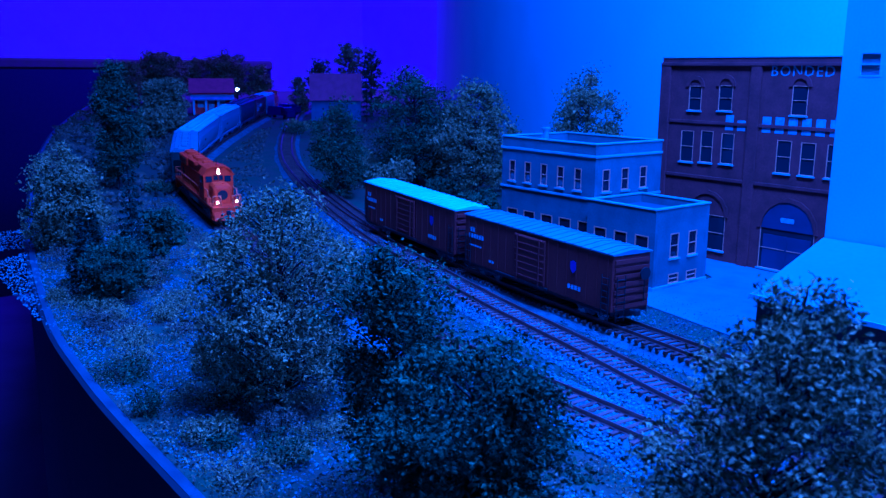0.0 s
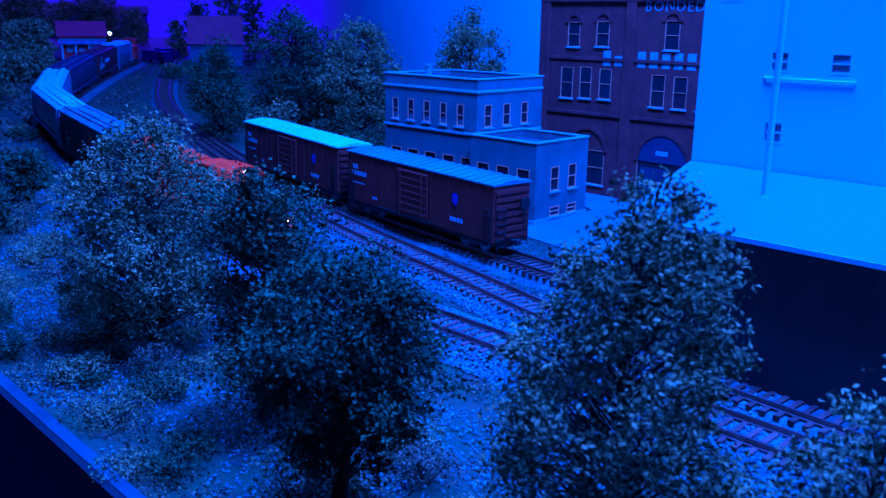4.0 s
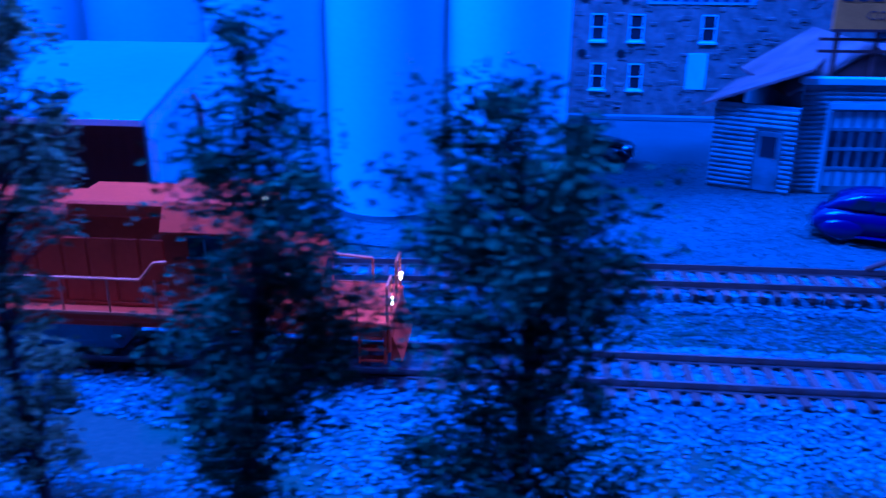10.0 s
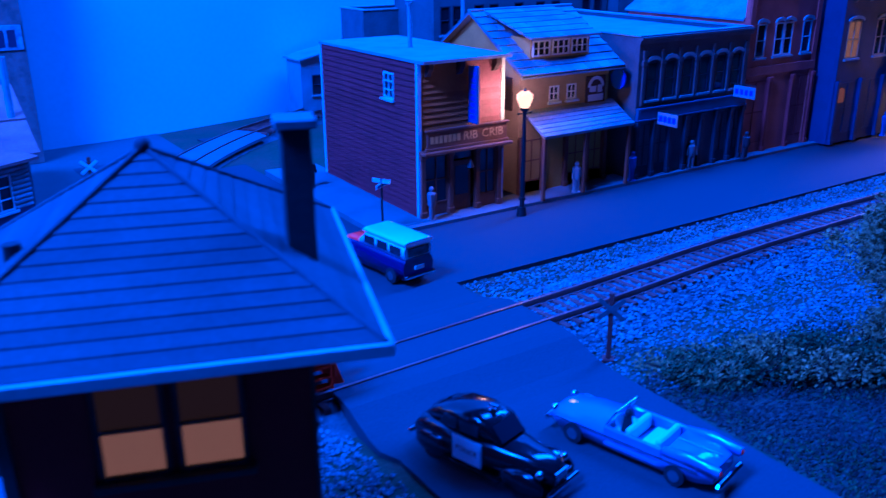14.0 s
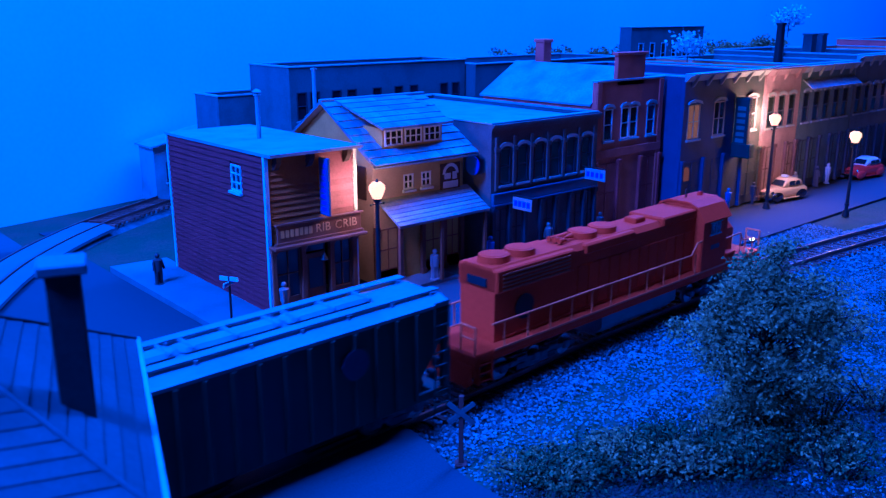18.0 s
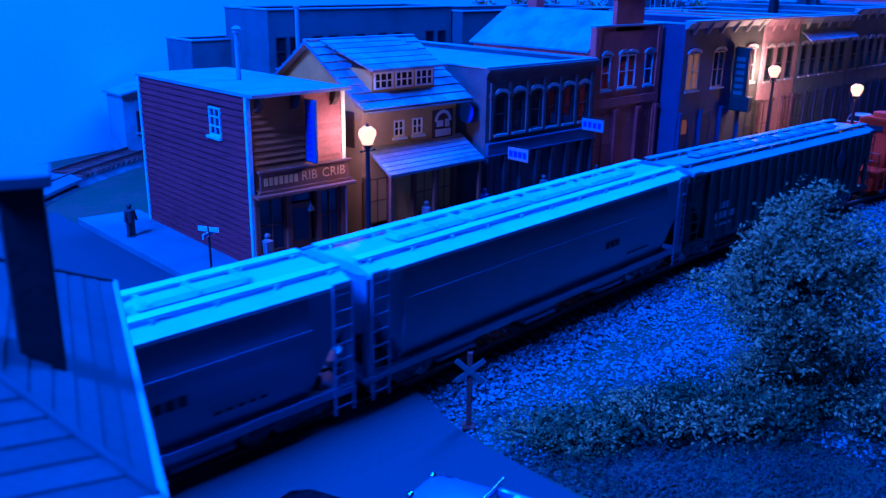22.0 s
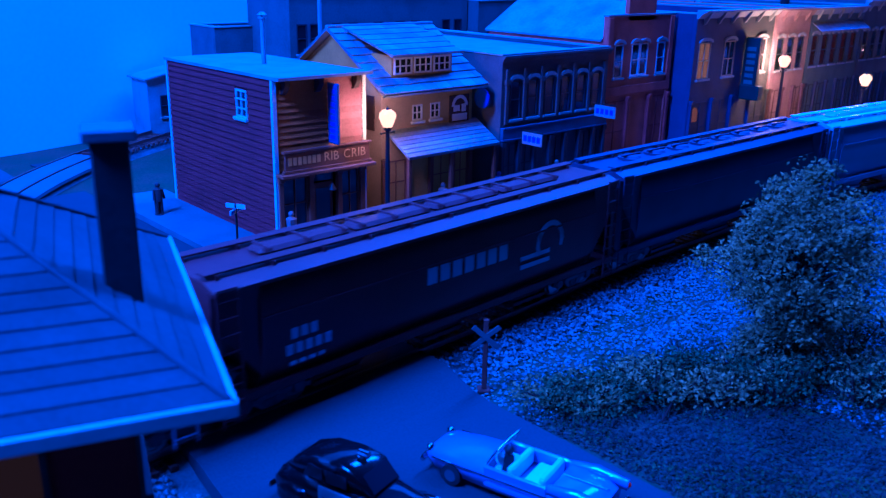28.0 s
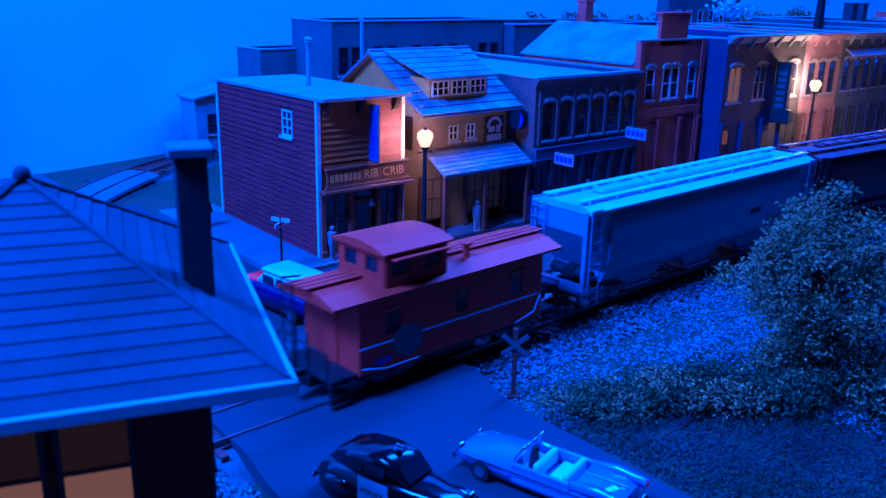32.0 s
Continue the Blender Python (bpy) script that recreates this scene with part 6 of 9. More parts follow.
def build_row_end():
    for name, x, W, H, wall, label, lit, n in (
        ("tan_brick_block", 78.5, 5.9, 10.9, BRICK_TAN, "tan brick shop block lit by a street lamp", (), 3),
        ("green_grey_block", 84.6, 10.2, 10.9, PAINT_GREEN, "grey green shop block with a scalloped awning", (), 5),
        ("grey_stone_block", 95.0, 12.0, 11.4, STUCCO, "tall grey stone block with closely set windows", (), 6),
        ("corner_brick_block", 107.3, 16.0, 11.2, BRICK_TAN, "brick corner block at the end of the street", (), 7),
        ("end_block", 123.6, 18.0, 12.0, BRICK_PINK, "red brick block at the end of the street", (), 7),
    ):
        step = (W - 0.6) / n
        root = building(name, at(x, 36.6, 0.3), W, 15.0, H, label, wall, SASH_DARK, {"front": [(0.5 + step * k, 6.0, step * 0.6, 2.6) for k in range(n)]}, sill=TRIM_GREY, hood=TRIM_GREY, parapet=0.6)
        cornice(root, W, H, TRIM_GREY if n != 3 else BRICK_TAN, 0.6, 0.6, n)
        storefront(root, W, 4.6, WOOD_BROWN if n == 3 else SASH_DARK, [GLASS if k != n // 2 else "door" for k in range(n)], n, SASH_DARK, -0.02)
        if n == 5:
            for k in range(10):
                part("awning_scallop", Shape().prism([(-0.9, 8.9), (0.0, 9.6), (0.0, 9.7), (-0.9, 9.0)], 0.2 + k * 0.98, 1.1 + k * 0.98, "x"), TIN, root)
        if n == 5:
            stack = part("smoke_stack", Shape().cyl(9.6, 7.4, H - 0.6, H + 3.2, 0.45, 0.38, n=12), IRON, root, "tall dark smoke stack")
            part("stack_cap", Shape().cyl(9.6, 7.4, H + 3.2, H + 3.4, 0.52, n=12), IRON, stack)
        elif n == 6:
            for cx in (6.0, 8.3):
                part("chimney", Shape().box(cx, cx + 1.1, 7.4, 8.4, H - 0.6, H + 1.6, 0.04).box(cx - 0.08, cx + 1.18, 7.32, 8.48, H + 1.6, H + 1.8, 0.03), STUCCO, root)


def build_back_rows():
    wins = [(x, 7.3, 0.95, 2.2) for x in (0.6, 1.8, 3.9, 5.4, 8.0, 10.3, 12.0, 15.5, 16.9)]
    building("grey_hotel", at(47.5, 59.2), 18.5, 6.0, 11.4, "pale grey two-storey building on the back street", STUCCO, SASH_DARK, {"front": wins}, sill=TRIM_GREY, parapet=0.9)
    building("grey_back_block", at(66.2, 58.0), 22.0, 9.0, 11.0, "grey block on the back street", STUCCO, SASH_DARK, {"front": [(1.2 + 2.6 * k, 6.4, 1.1, 2.3) for k in range(8)]}, sill=TRIM_GREY, parapet=0.9)
    building("low_white_wall", at(44.2, 64.6), 6.0, 4.0, 9.0, "low pale block at the back", STUCCO, SASH_DARK, {}, parapet=0.5)
    building("far_tower_block", at(93.2, 61.0), 14.6, 1.6, 13.9, "blue grey upper storey behind the street", STUCCO, SASH_WHITE, {"front": [(1.4 + 2.2 * k, 9.8, 1.0, 2.4) for k in range(5)]}, sill=TRIM_GREY, parapet=0.9)
    root = thing("tin_outhouse", at(40.5, 69.3, 0.1), "weathered tin shed with a lean-to roof", "shed")
    holes = [(1.0, 1.7, 0.9, 1.7), (2.6, 0.0, 1.2, 3.4), (4.7, 1.7, 0.9, 1.7)]
    wall_part(root, "wall", at(0, 0), 6.2, 4.7, holes, TIN)
    part("gable_wall", Shape().prism([(0, 4.7), (6.2, 4.7), (6.2, 5.9)], 0, 0.25), TIN, root)
    part("door", Shape().box(2.6, 3.8, 0.1, 0.2, 0.05, 3.4), WOOD_DARK, root)
    for x in (1.0, 4.7):
        window_parts(root, at(x, 0, 1.7), 0.9, 1.7, SASH_DARK, GLASS, (1, 2), TRIM_GREY)
    part("side_wall", Shape().box(0, 0.25, 0.3, 2.9, 0, 4.7), TIN, root)
    part("side_wall", Shape().box(5.95, 6.2, 0.3, 2.9, 0, 5.8), TIN, root)
    part("roof", Shape().prism([(-0.3, 4.68), (6.4, 5.98), (6.4, 6.12), (-0.3, 4.82)], -0.35, 3.0), TIN, root)
    part("stove_pipe", Shape().cyl(5.0, 0.5, 5.5, 6.9, 0.14, n=10), IRON, root)


build_rib_house()
build_yellow_house()
build_main_block()
build_pink_block()
build_blue_block()
build_row_end()
build_back_rows()


# ---------------------------------------------------------------- roads and pavements
def slab(name, outline, z0, z1, material, label, kind="structure", category="road"):
    s = Shape().prism(outline, z0, z1, "z")
    return tagged(part(name, s, material), label, category, kind=kind)


ASPHALT_PALE = mat("worn_asphalt", (0.15, 0.15, 0.155), 0.85, vary=0.25, patch=30)


def build_roads():
    slab("main_street", [(20.0, 30.4), (30.0, 30.4), (220, 29.8), (220, 37.4), (30.0, 37.6), (30.0, 56.0), (20.0, 56.0)], -0.3, 0.12, ASPHALT, "dark smooth asphalt street")
    rows, s = [], Shape()
    for k in range(41):
        y = 5.0 + k * 0.65
        h = 0.12 + 0.62 * math.exp(-(max(0.0, abs(y - 24.7) - 1.7) / 1.3) ** 2)
        rows.append([(20.4 + (0.3 if y < 20 else 0), y, h), (29.9, y, h)])
    for a, b in zip(rows, rows[1:]):
        s.add([a[0], a[1], b[1], b[0]], [(0, 1, 2, 3)], None, True)
        s.add([a[1], (a[1][0], a[1][1], -0.2), (b[1][0], b[1][1], -0.2), b[1]], [(0, 1, 2, 3)])
        s.add([a[0], b[0], (b[0][0], b[0][1], -0.2), (a[0][0], a[0][1], -0.2)], [(0, 1, 2, 3)])
    tagged(part("cross_road", s, ASPHALT), "dark asphalt road ramping over the railway", "road", kind="structure")
    slab("parking_lot", [(10.6, 31.6), (16.4, 28.4), (20.1, 28.4), (20.1, 62), (30.5, 62), (30, 66), (33, 66), (24.5, 53), (20.6, 46.5), (15.6, 38.6)], -0.3, -0.01, ASPHALT, "dark asphalt lot beside the crossing line")
    slab("kerb_strip", [(17.6, 30.1), (18.3, 29.8), (20.9, 43.8), (20.1, 44.3)], -0.2, 0.2, ASPHALT_PALE, "pale concrete pavement strip", category="pavement")
    slab("corner_pavement", [(30.1, 38.0), (33.4, 38.0), (33.7, 52.6), (30.2, 53.0)], -0.2, 0.34, CONCRETE, "pale concrete pavement at the corner", category="pavement")
    for k in range(24):
        slab("paving_slab", [(30.2 + 5.0 * k, 37.5), (35.16 + 5.0 * k, 37.5), (35.16 + 5.0 * k, 39.5), (30.2 + 5.0 * k, 39.5)], -0.2, 0.32, CONCRETE, "pale concrete pavement along the shops", category="pavement")
    slab("yard", [(-45, 37.5), (-24, 37.5), (-8, 34.6), (8.6, 34.6), (13.6, 40.2), (18.6, 48.6), (28, 63), (28, 74), (-45, 74)], -0.3, -0.03, DIRT, "wide pale packed dirt yard", category="ground")
    slab("loading_apron", [(-63, 44), (-44, 40.6), (-44, 62), (-76, 62), (-63, 55)], -0.3, 0.07, CONCRETE, "pale concrete apron by the warehouse", category="pavement")
    runs = running(CROSS)

    def reach(y):
        return runs[min(range(len(CROSS)), key=lambda k: abs(CROSS[k].y - y))]

    for s0, s1 in ((reach(31.4), reach(38.8)), (reach(47.2), reach(64.0))):
        deck = thing("road_crossing", Matrix.Identity(4), "smooth grey road panels set between and beside the rails", "crossing", "road crossings")
        for u0, u1, name in ((-0.74, 0.74, "centre_panel"), (1.03, 1.9, "side_panel"), (-1.5, -1.03, "side_panel")):
            ring, k = [], s0
            while k <= s1:
                p, d = along(CROSS, runs, k)
                n = Vector((-d.y, d.x))
                fall = 0.0 if name == "centre_panel" else 0.25
                ring.append([(p.x - n.x * u, p.y - n.y * u, z) for u, z in ((u0, 0.42), (u1, 0.3), (u1, 0.76 - (fall if u1 > 1 else 0)), (u0, 0.76 - (fall if u0 < -1 else 0)))])
                k += 1.0
            part(name, Shape().loft(ring, smooth=False), mat_panel, deck)
        for k in (s0 - 0.25, s1 + 0.1):
            p, d = along(CROSS, runs, k)
            part("end_board", Shape().box(-0.7, 0.7, -0.14, 0.14, 0.4, 0.74, 0.02), WOOD_DARK, deck, "dark wooden end board", at(p.x, p.y, 0, math.degrees(math.atan2(d.y, d.x)) - 90))


mat_panel = mat("worn_road_panel", (0.17, 0.17, 0.175), 0.8, vary=0.2, patch=25)
build_roads()


# ---------------------------------------------------------------- trees and shrubs
BARK = mat("bark", (0.03, 0.022, 0.017), 0.9, vary=0.3)
LEAF_DARK = mat("dark_leaves", (0.083, 0.1, 0.04), 0.9, vary=0.3, grain=400, patch=30, island=0.55, spec=0.1, bump=0.0)
LEAF_MID = mat("olive_leaves", (0.19, 0.2, 0.08), 0.9, vary=0.3, grain=400, patch=30, island=0.55, spec=0.1, bump=0.0)
LEAF_PALE = mat("pale_green_leaves", (0.222, 0.235, 0.098), 0.9, vary=0.3, grain=400, patch=30, island=0.55, spec=0.1, bump=0.0)
NEEDLE = mat("fir_needles", (0.03, 0.055, 0.03), 0.9, vary=0.3, island=0.4, spec=0.1, bump=0.0)
WEED = mat("dry_weeds", (0.145, 0.14, 0.085), 0.95, vary=0.35, island=0.5, spec=0.05, bump=0.0)


def leaf_mesh(name, centres, size, rng, lean=0.0):
    """Small bent leaves, two triangles each, at the given places (cm)."""
    n = len(centres)
    a = rng.normal(size=(n, 3))
    a[:, 2] *= 0.7
    a /= np.linalg.norm(a, axis=1)[:, None]
    b = np.cross(a, rng.normal(size=(n, 3)))
    b /= np.linalg.norm(b, axis=1)[:, None] + 1e-9
    c = np.cross(a, b)
    s = size * rng.uniform(0.6, 1.35, (n, 1))
    v = np.empty((n, 4, 3))
    v[:, 0] = centres - a * s
    v[:, 1] = centres + b * s * 0.62 + c * s * 0.25
    v[:, 2] = centres + a * s
    v[:, 3] = centres - b * s * 0.62 + c * s * 0.25
    data = bpy.data.meshes.new(name)
    f = np.arange(n * 4).reshape(n, 4)
    faces = np.concatenate([f[:, [0, 1, 2]], f[:, [0, 2, 3]]])
    data.from_pydata((v.reshape(-1, 3) * CM).tolist(), [], faces.tolist())
    data.update()
    return data


def tree(x, y, h, w, leaf, label, seed, z=None, density=1.0, trunk=0.28, crown_from=0.3, size=0.17, lean=(0, 0), name="tree", sparse=0.0, shape="round", clump=1.0, more=1.0):
    rng = np.random.default_rng(seed)
    z = rise(x) if z is None else z
    root = thing(name, at(x, y, z), label, "tree")
    s = Shape()
    top = Vector((lean[0], lean[1], h * 0.86))
    r0 = (0.045 * w + 0.06) * trunk / 0.28
    pts = [Vector((0, 0, -0.2)), Vector((lean[0] * 0.2, lean[1] * 0.2, h * 0.3)), Vector((lean[0] * 0.6, lean[1] * 0.6, h * 0.62)), top]
    for k in range(3):
        s.rod(pts[k], pts[k + 1], r0 * (1 - 0.3 * k), 7, r0 * (0.7 - 0.3 * k) + 0.015)
    for k in range(3):
        a = 2.1 * k + 0.3
        s.rod((0.5 * r0 * math.cos(a) * 3, 0.5 * r0 * math.sin(a) * 3, -0.2), (0, 0, h * 0.09), r0 * 0.6, 5, r0 * 0.5)
    clumps = []
    limbs = max(9, int((14 + w) * more))
    for k in range(limbs):
        f = crown_from + (0.97 - crown_from) * (k + rng.uniform(0, 0.8)) / limbs
        base = Vector((lean[0] * f, lean[1] * f, h * f * 0.84))
        if shape == "round":
            reach = 0.5 * w * math.sqrt(max(0.05, 1 - ((f - crown_from - 0.32 * (1 - crown_from)) / (0.78 * (1 - crown_from))) ** 2))
        else:
            reach = 0.5 * w * (0.55 + 0.45 * math.sin(3.0 * f + seed)) * (1.12 - f * 0.55)
        reach *= rng.uniform(0.7, 1.1)
        ang = k * 2.4 + rng.uniform(-0.5, 0.5)
        tip = base + Vector((math.cos(ang) * reach, math.sin(ang) * reach, rng.uniform(0.05, 0.3) * reach + 0.08 * h * f))
        tip.z = min(tip.z, h * 0.97)
        s.rod(base, tip, r0 * 0.32 * (1.1 - f), 5, 0.02)
        for u, g in ((1.0, 0.2), (0.62, 0.22), (0.3, 0.16)):
            if rng.uniform() > sparse * 0.5:
                clumps.append((base.lerp(tip, u), clump * w * g * rng.uniform(0.75, 1.15)))
        if rng.uniform() < 0.8:
            side = tip + Vector(rng.normal(size=3).tolist()) * w * 0.1
            s.rod(base.lerp(tip, 0.5), side, 0.03, 4, 0.012)
            clumps.append((side, clump * w * 0.13))
    clumps.append((top, clump * w * 0.2))
    clumps.append((top + Vector((0, 0, h * 0.07)), w * 0.12))
    part("trunk", s, BARK, root)
    cs = []
    for c, r in clumps:
        n = max(8, int(density * 46 * (r / size / 3.2) ** 2 * (1 - 0.4 * sparse)))
        d = rng.normal(size=(n, 3))
        d /= np.linalg.norm(d, axis=1)[:, None]
        d *= (r * rng.uniform(0.35, 1.0, (n, 1)) ** 0.6)
        d[:, 2] *= 0.72
        cs.append(np.array(c) + d)
    cs = np.concatenate(cs)
    part("crown", leaf_mesh("crown", cs, size, rng), leaf, root)
    return root


def fir(x, y, h, w, seed, label="dark green fir tree"):
    rng = np.random.default_rng(seed)
    root = thing("fir_tree", at(x, y, rise(x)), label, "tree", "firs by the edge")
    part("trunk", Shape().cyl(0, 0, -0.2, h * 0.95, 0.16, 0.03, n=7), BARK, root)
    cs = []
    tiers = 15
    for k in range(tiers):
        f = (k + 0.4) / tiers
        r = 0.5 * w * (1 - f) + 0.1
        n = int(26 + 150 * (1 - f))
        a = rng.uniform(0, 2 * math.pi, n)
        q = r * rng.uniform(0.2, 1.0, n) ** 0.7 * (0.82 + 0.18 * np.sin(7 * a + k))
        cs.append(np.stack([q * np.cos(a), q * np.sin(a), h * (0.06 + 0.92 * f) - 0.32 * q + rng.normal(0, 0.06, n)], 1))
    part("crown", leaf_mesh("crown", np.concatenate(cs), 0.17, rng), NEEDLE, root)
    return root


def bush(x, y, h, w, leaf, seed, label="low bushy shrub", z=None, size=0.15, n=700, name="shrub", twigs=5):
    rng = np.random.default_rng(seed)
    z = rise(x) if z is None else z
    root = thing(name, at(x, y, z), label, "shrub")
    s, cs = Shape(), []
    for k in range(twigs):
        a = 2 * math.pi * k / twigs + rng.uniform(0, 0.8)
        tip = Vector((math.cos(a) * w * rng.uniform(0.15, 0.42), math.sin(a) * w * rng.uniform(0.15, 0.42), h * rng.uniform(0.5, 0.85)))
        s.rod((0, 0, -0.15), tip, 0.06, 5, 0.02)
        m = n // twigs
        d = rng.normal(size=(m, 3))
        d /= np.linalg.norm(d, axis=1)[:, None]
        d *= rng.uniform(0.3, 1.0, (m, 1)) ** 0.5
        cs.append(np.array(tip) * [1, 1, 0.75] + d * [w * 0.27, w * 0.27, h * 0.36])
    c = np.concatenate(cs)
    c[:, 2] = np.maximum(c[:, 2], 0.05)
    part("stem", s, BARK, root)
    part("foliage", leaf_mesh("foliage", c, size, rng), leaf, root)
    return root


EGG = [(0.0, 0.35), (0.15, 0.75), (0.4, 1.0), (0.65, 0.85), (0.85, 0.55), (1.0, 0.12)]
DOME = [(0.0, 0.7), (0.2, 0.95), (0.45, 1.0), (0.7, 0.85), (0.9, 0.5), (1.0, 0.15)]
CAP = [(0.0, 0.5), (0.2, 0.85), (0.5, 1.0), (0.75, 0.95), (0.92, 0.65), (1.0, 0.25)]
SPIRE = [(0.0, 0.3), (0.12, 0.5), (0.26, 0.5), (0.42, 1.0), (0.6, 0.8), (0.72, 0.9), (0.86, 0.45), (1.0, 0.1)]
WAIST = [(0.0, 0.5), (0.12, 0.85), (0.26, 0.6), (0.36, 0.3), (0.48, 0.8), (0.62, 1.0), (0.78, 0.75), (0.9, 0.6), (1.0, 0.15)]


def leafy_tree(x, y, h, w, leaf, label, seed, profile=EGG, foot=0.12, lean=(0, 0), tufts_n=110, tuft=0.5, leaves=120, size=0.085, stem=0.2, wild=0.3, z=None, twig=0.028):
    """A near tree: a bent trunk, forking limbs out to tufts of small leaves that fill an uneven crown; foot: the bare part of its height."""
    rng = np.random.default_rng(seed)
    z = ground_z(x, y) if z is None else z
    root = thing("tree", at(x, y, z), label, "tree")
    s = Shape()

    def axis(f):
        sway = 0.18 * math.sin(5.1 * f + seed) * min(1.0, 2.5 * f)
        return Vector((lean[0] * f * f + sway, lean[1] * f * f + 0.7 * sway, h * f))

    marks = [k / 9 for k in range(10)]
    for f, g in zip(marks, marks[1:]):
        s.rod(axis(f) - Vector((0, 0, 0.25 if f == 0 else 0.02)), axis(g), stem * (1.05 - f) ** 0.8, 7, stem * (1.05 - g) ** 0.8)
    for k in range(4):
        a = 1.57 * k + seed
        s.rod((stem * 2.0 * math.cos(a), stem * 2.0 * math.sin(a), -0.2), (0, 0, 0.5), stem * 0.5, 5, stem * 0.5)
    fs, rs = [p[0] for p in profile], [p[1] for p in profile]
    tips, k = [], 0
    while len(tips) < tufts_n:
        k += 1
        u = rng.uniform()
        r = np.interp(u, fs, rs)
        if rng.uniform() > r ** 1.3 + 0.05:
            continue
        ang = rng.uniform(0, 2 * math.pi)
        lump = 1 + wild * 1.6 * noise.noise((2.2 * math.cos(ang), 2.2 * math.sin(ang), 5 * u + seed))
        reach = 0.5 * w * r * lump * rng.uniform(0.05, 1.0) ** 0.42
        f = foot + (1 - foot) * u
        c = axis(f) + Vector((math.cos(ang) * reach, math.sin(ang) * reach, rng.uniform(-0.3, 0.3)))
        tips.append((c, f, reach))
    for c, f, reach in tips:
        low = max(0.06, f - 0.06 - 0.55 * reach / h)
        base = axis(low)
        mid = base.lerp(c, 0.55) + Vector((rng.normal() * 0.12, rng.normal() * 0.12, 0.12 * reach))
        s.rod(base, mid, twig * 1.6, 4, twig)
        s.rod(mid, c, twig, 4, twig * 0.5)
    part("trunk", s, BARK, root)
    cs = []
    for c, f, reach in tips:
        n = int(leaves * rng.uniform(0.5, 1.4))
        d = rng.normal(size=(n, 3))
        d /= np.linalg.norm(d, axis=1)[:, None]
        d *= tuft * rng.uniform(0.6, 1.4) * (0.25 + 0.95 * np.minimum(1.35, np.abs(rng.normal(size=(n, 1)))) ** 0.9)
        d[:, 2] *= 0.75
        cs.append(np.array(c) + d)
    part("crown", leaf_mesh("crown", np.concatenate(cs), size, rng), leaf, root)
    return root


def cotton_puffs():
    rng = np.random.default_rng(77)
    for x, y, z in ((96.2, 44.2, 15.1), (80.0, 45.0, 12.9)):
        puff = thing("cotton_smoke", at(x, y, z), "white cotton smoke puff over a chimney", "smoke")
        d = rng.normal(size=(420, 3)) * [0.75, 0.6, 0.45]
        part("wisps", leaf_mesh("wisps", d, 0.2, rng), SIGN_WHITE, puff)
        part("wire", Shape().rod((-0.6, -0.2, -1.9), (0, 0, 0.0), 0.04), IRON, puff)


cotton_puffs()
# the row of trees between the walkway and the main line
leafy_tree(-59.4, 12.9, 11.2, 8.4, LEAF_MID, "broad pale olive tree by the track", 11, DOME, 0.14, tufts_n=260, tuft=0.62, leaves=115, size=0.10, stem=0.26)
leafy_tree(-48.2, 12.0, 10.4, 4.6, LEAF_DARK, "dark crooked tree by the track", 12, [(0.0, 0.35), (0.25, 0.9), (0.5, 0.8), (0.72, 1.0), (0.9, 0.75), (1.0, 0.25)], 0.2, lean=(1.9, -0.5), tufts_n=130, tuft=0.62, leaves=150, size=0.10, wild=0.5)
leafy_tree(-39.9, 9.4, 9.3, 5.6, LEAF_DARK, "dark round-topped tree beside the path", 13, CAP, 0.3, lean=(1.2, 0.0), tufts_n=190, tuft=0.55, leaves=170, size=0.088, stem=0.3, wild=0.35)
leafy_tree(-31.5, 12.3, 12.3, 6.6, LEAF_MID, "tall olive tree beside the main line", 14, EGG, 0.06, lean=(0.7, -0.4), tufts_n=300, tuft=0.5, leaves=105, size=0.085, stem=0.24, wild=0.3)
leafy_tree(-25.4, 12.3, 8.9, 4.9, LEAF_PALE, "thin small-leaved tree under the taller ones", 15, [(0.0, 0.9), (0.3, 1.0), (0.6, 0.85), (0.85, 0.6), (1.0, 0.2)], 0.14, tufts_n=130, tuft=0.4, leaves=62, size=0.095, stem=0.16, wild=0.45)
leafy_tree(-21.9, 17.0, 13.3, 4.0, LEAF_PALE, "tall thin tree with open branches", 16, WAIST, 0.12, tufts_n=150, tuft=0.36, leaves=64, size=0.09, stem=0.15, wild=0.4)
leafy_tree(-16.0, 14.6, 12.0, 3.7, LEAF_DARK, "tall dark narrow tree", 17, SPIRE, 0.14, lean=(0.5, 0.0), tufts_n=105, tuft=0.5, leaves=120, size=0.085, stem=0.17, wild=0.5)
leafy_tree(-10.9, 14.3, 11.2, 3.9, LEAF_DARK, "dark dense narrow tree", 18, [(0.0, 0.85), (0.3, 1.0), (0.55, 0.85), (0.8, 1.0), (0.93, 0.7), (1.0, 0.25)], 0.06, tufts_n=150, tuft=0.52, leaves=130, size=0.085, stem=0.2, wild=0.4)
leafy_tree(39.6, 15.0, 7.9, 6.0, LEAF_PALE, "small-leaved tree beside the main line", 19, SPIRE, 0.05, tufts_n=250, tuft=0.46, leaves=105, size=0.078, stem=0.22)
leafy_tree(9.0, 11.0, 7.8, 2.5, LEAF_DARK, "slender leafy tree before the tower", 20, CAP, 0.42, tufts_n=75, tuft=0.24, leaves=190, size=0.055, stem=0.13, wild=0.5)
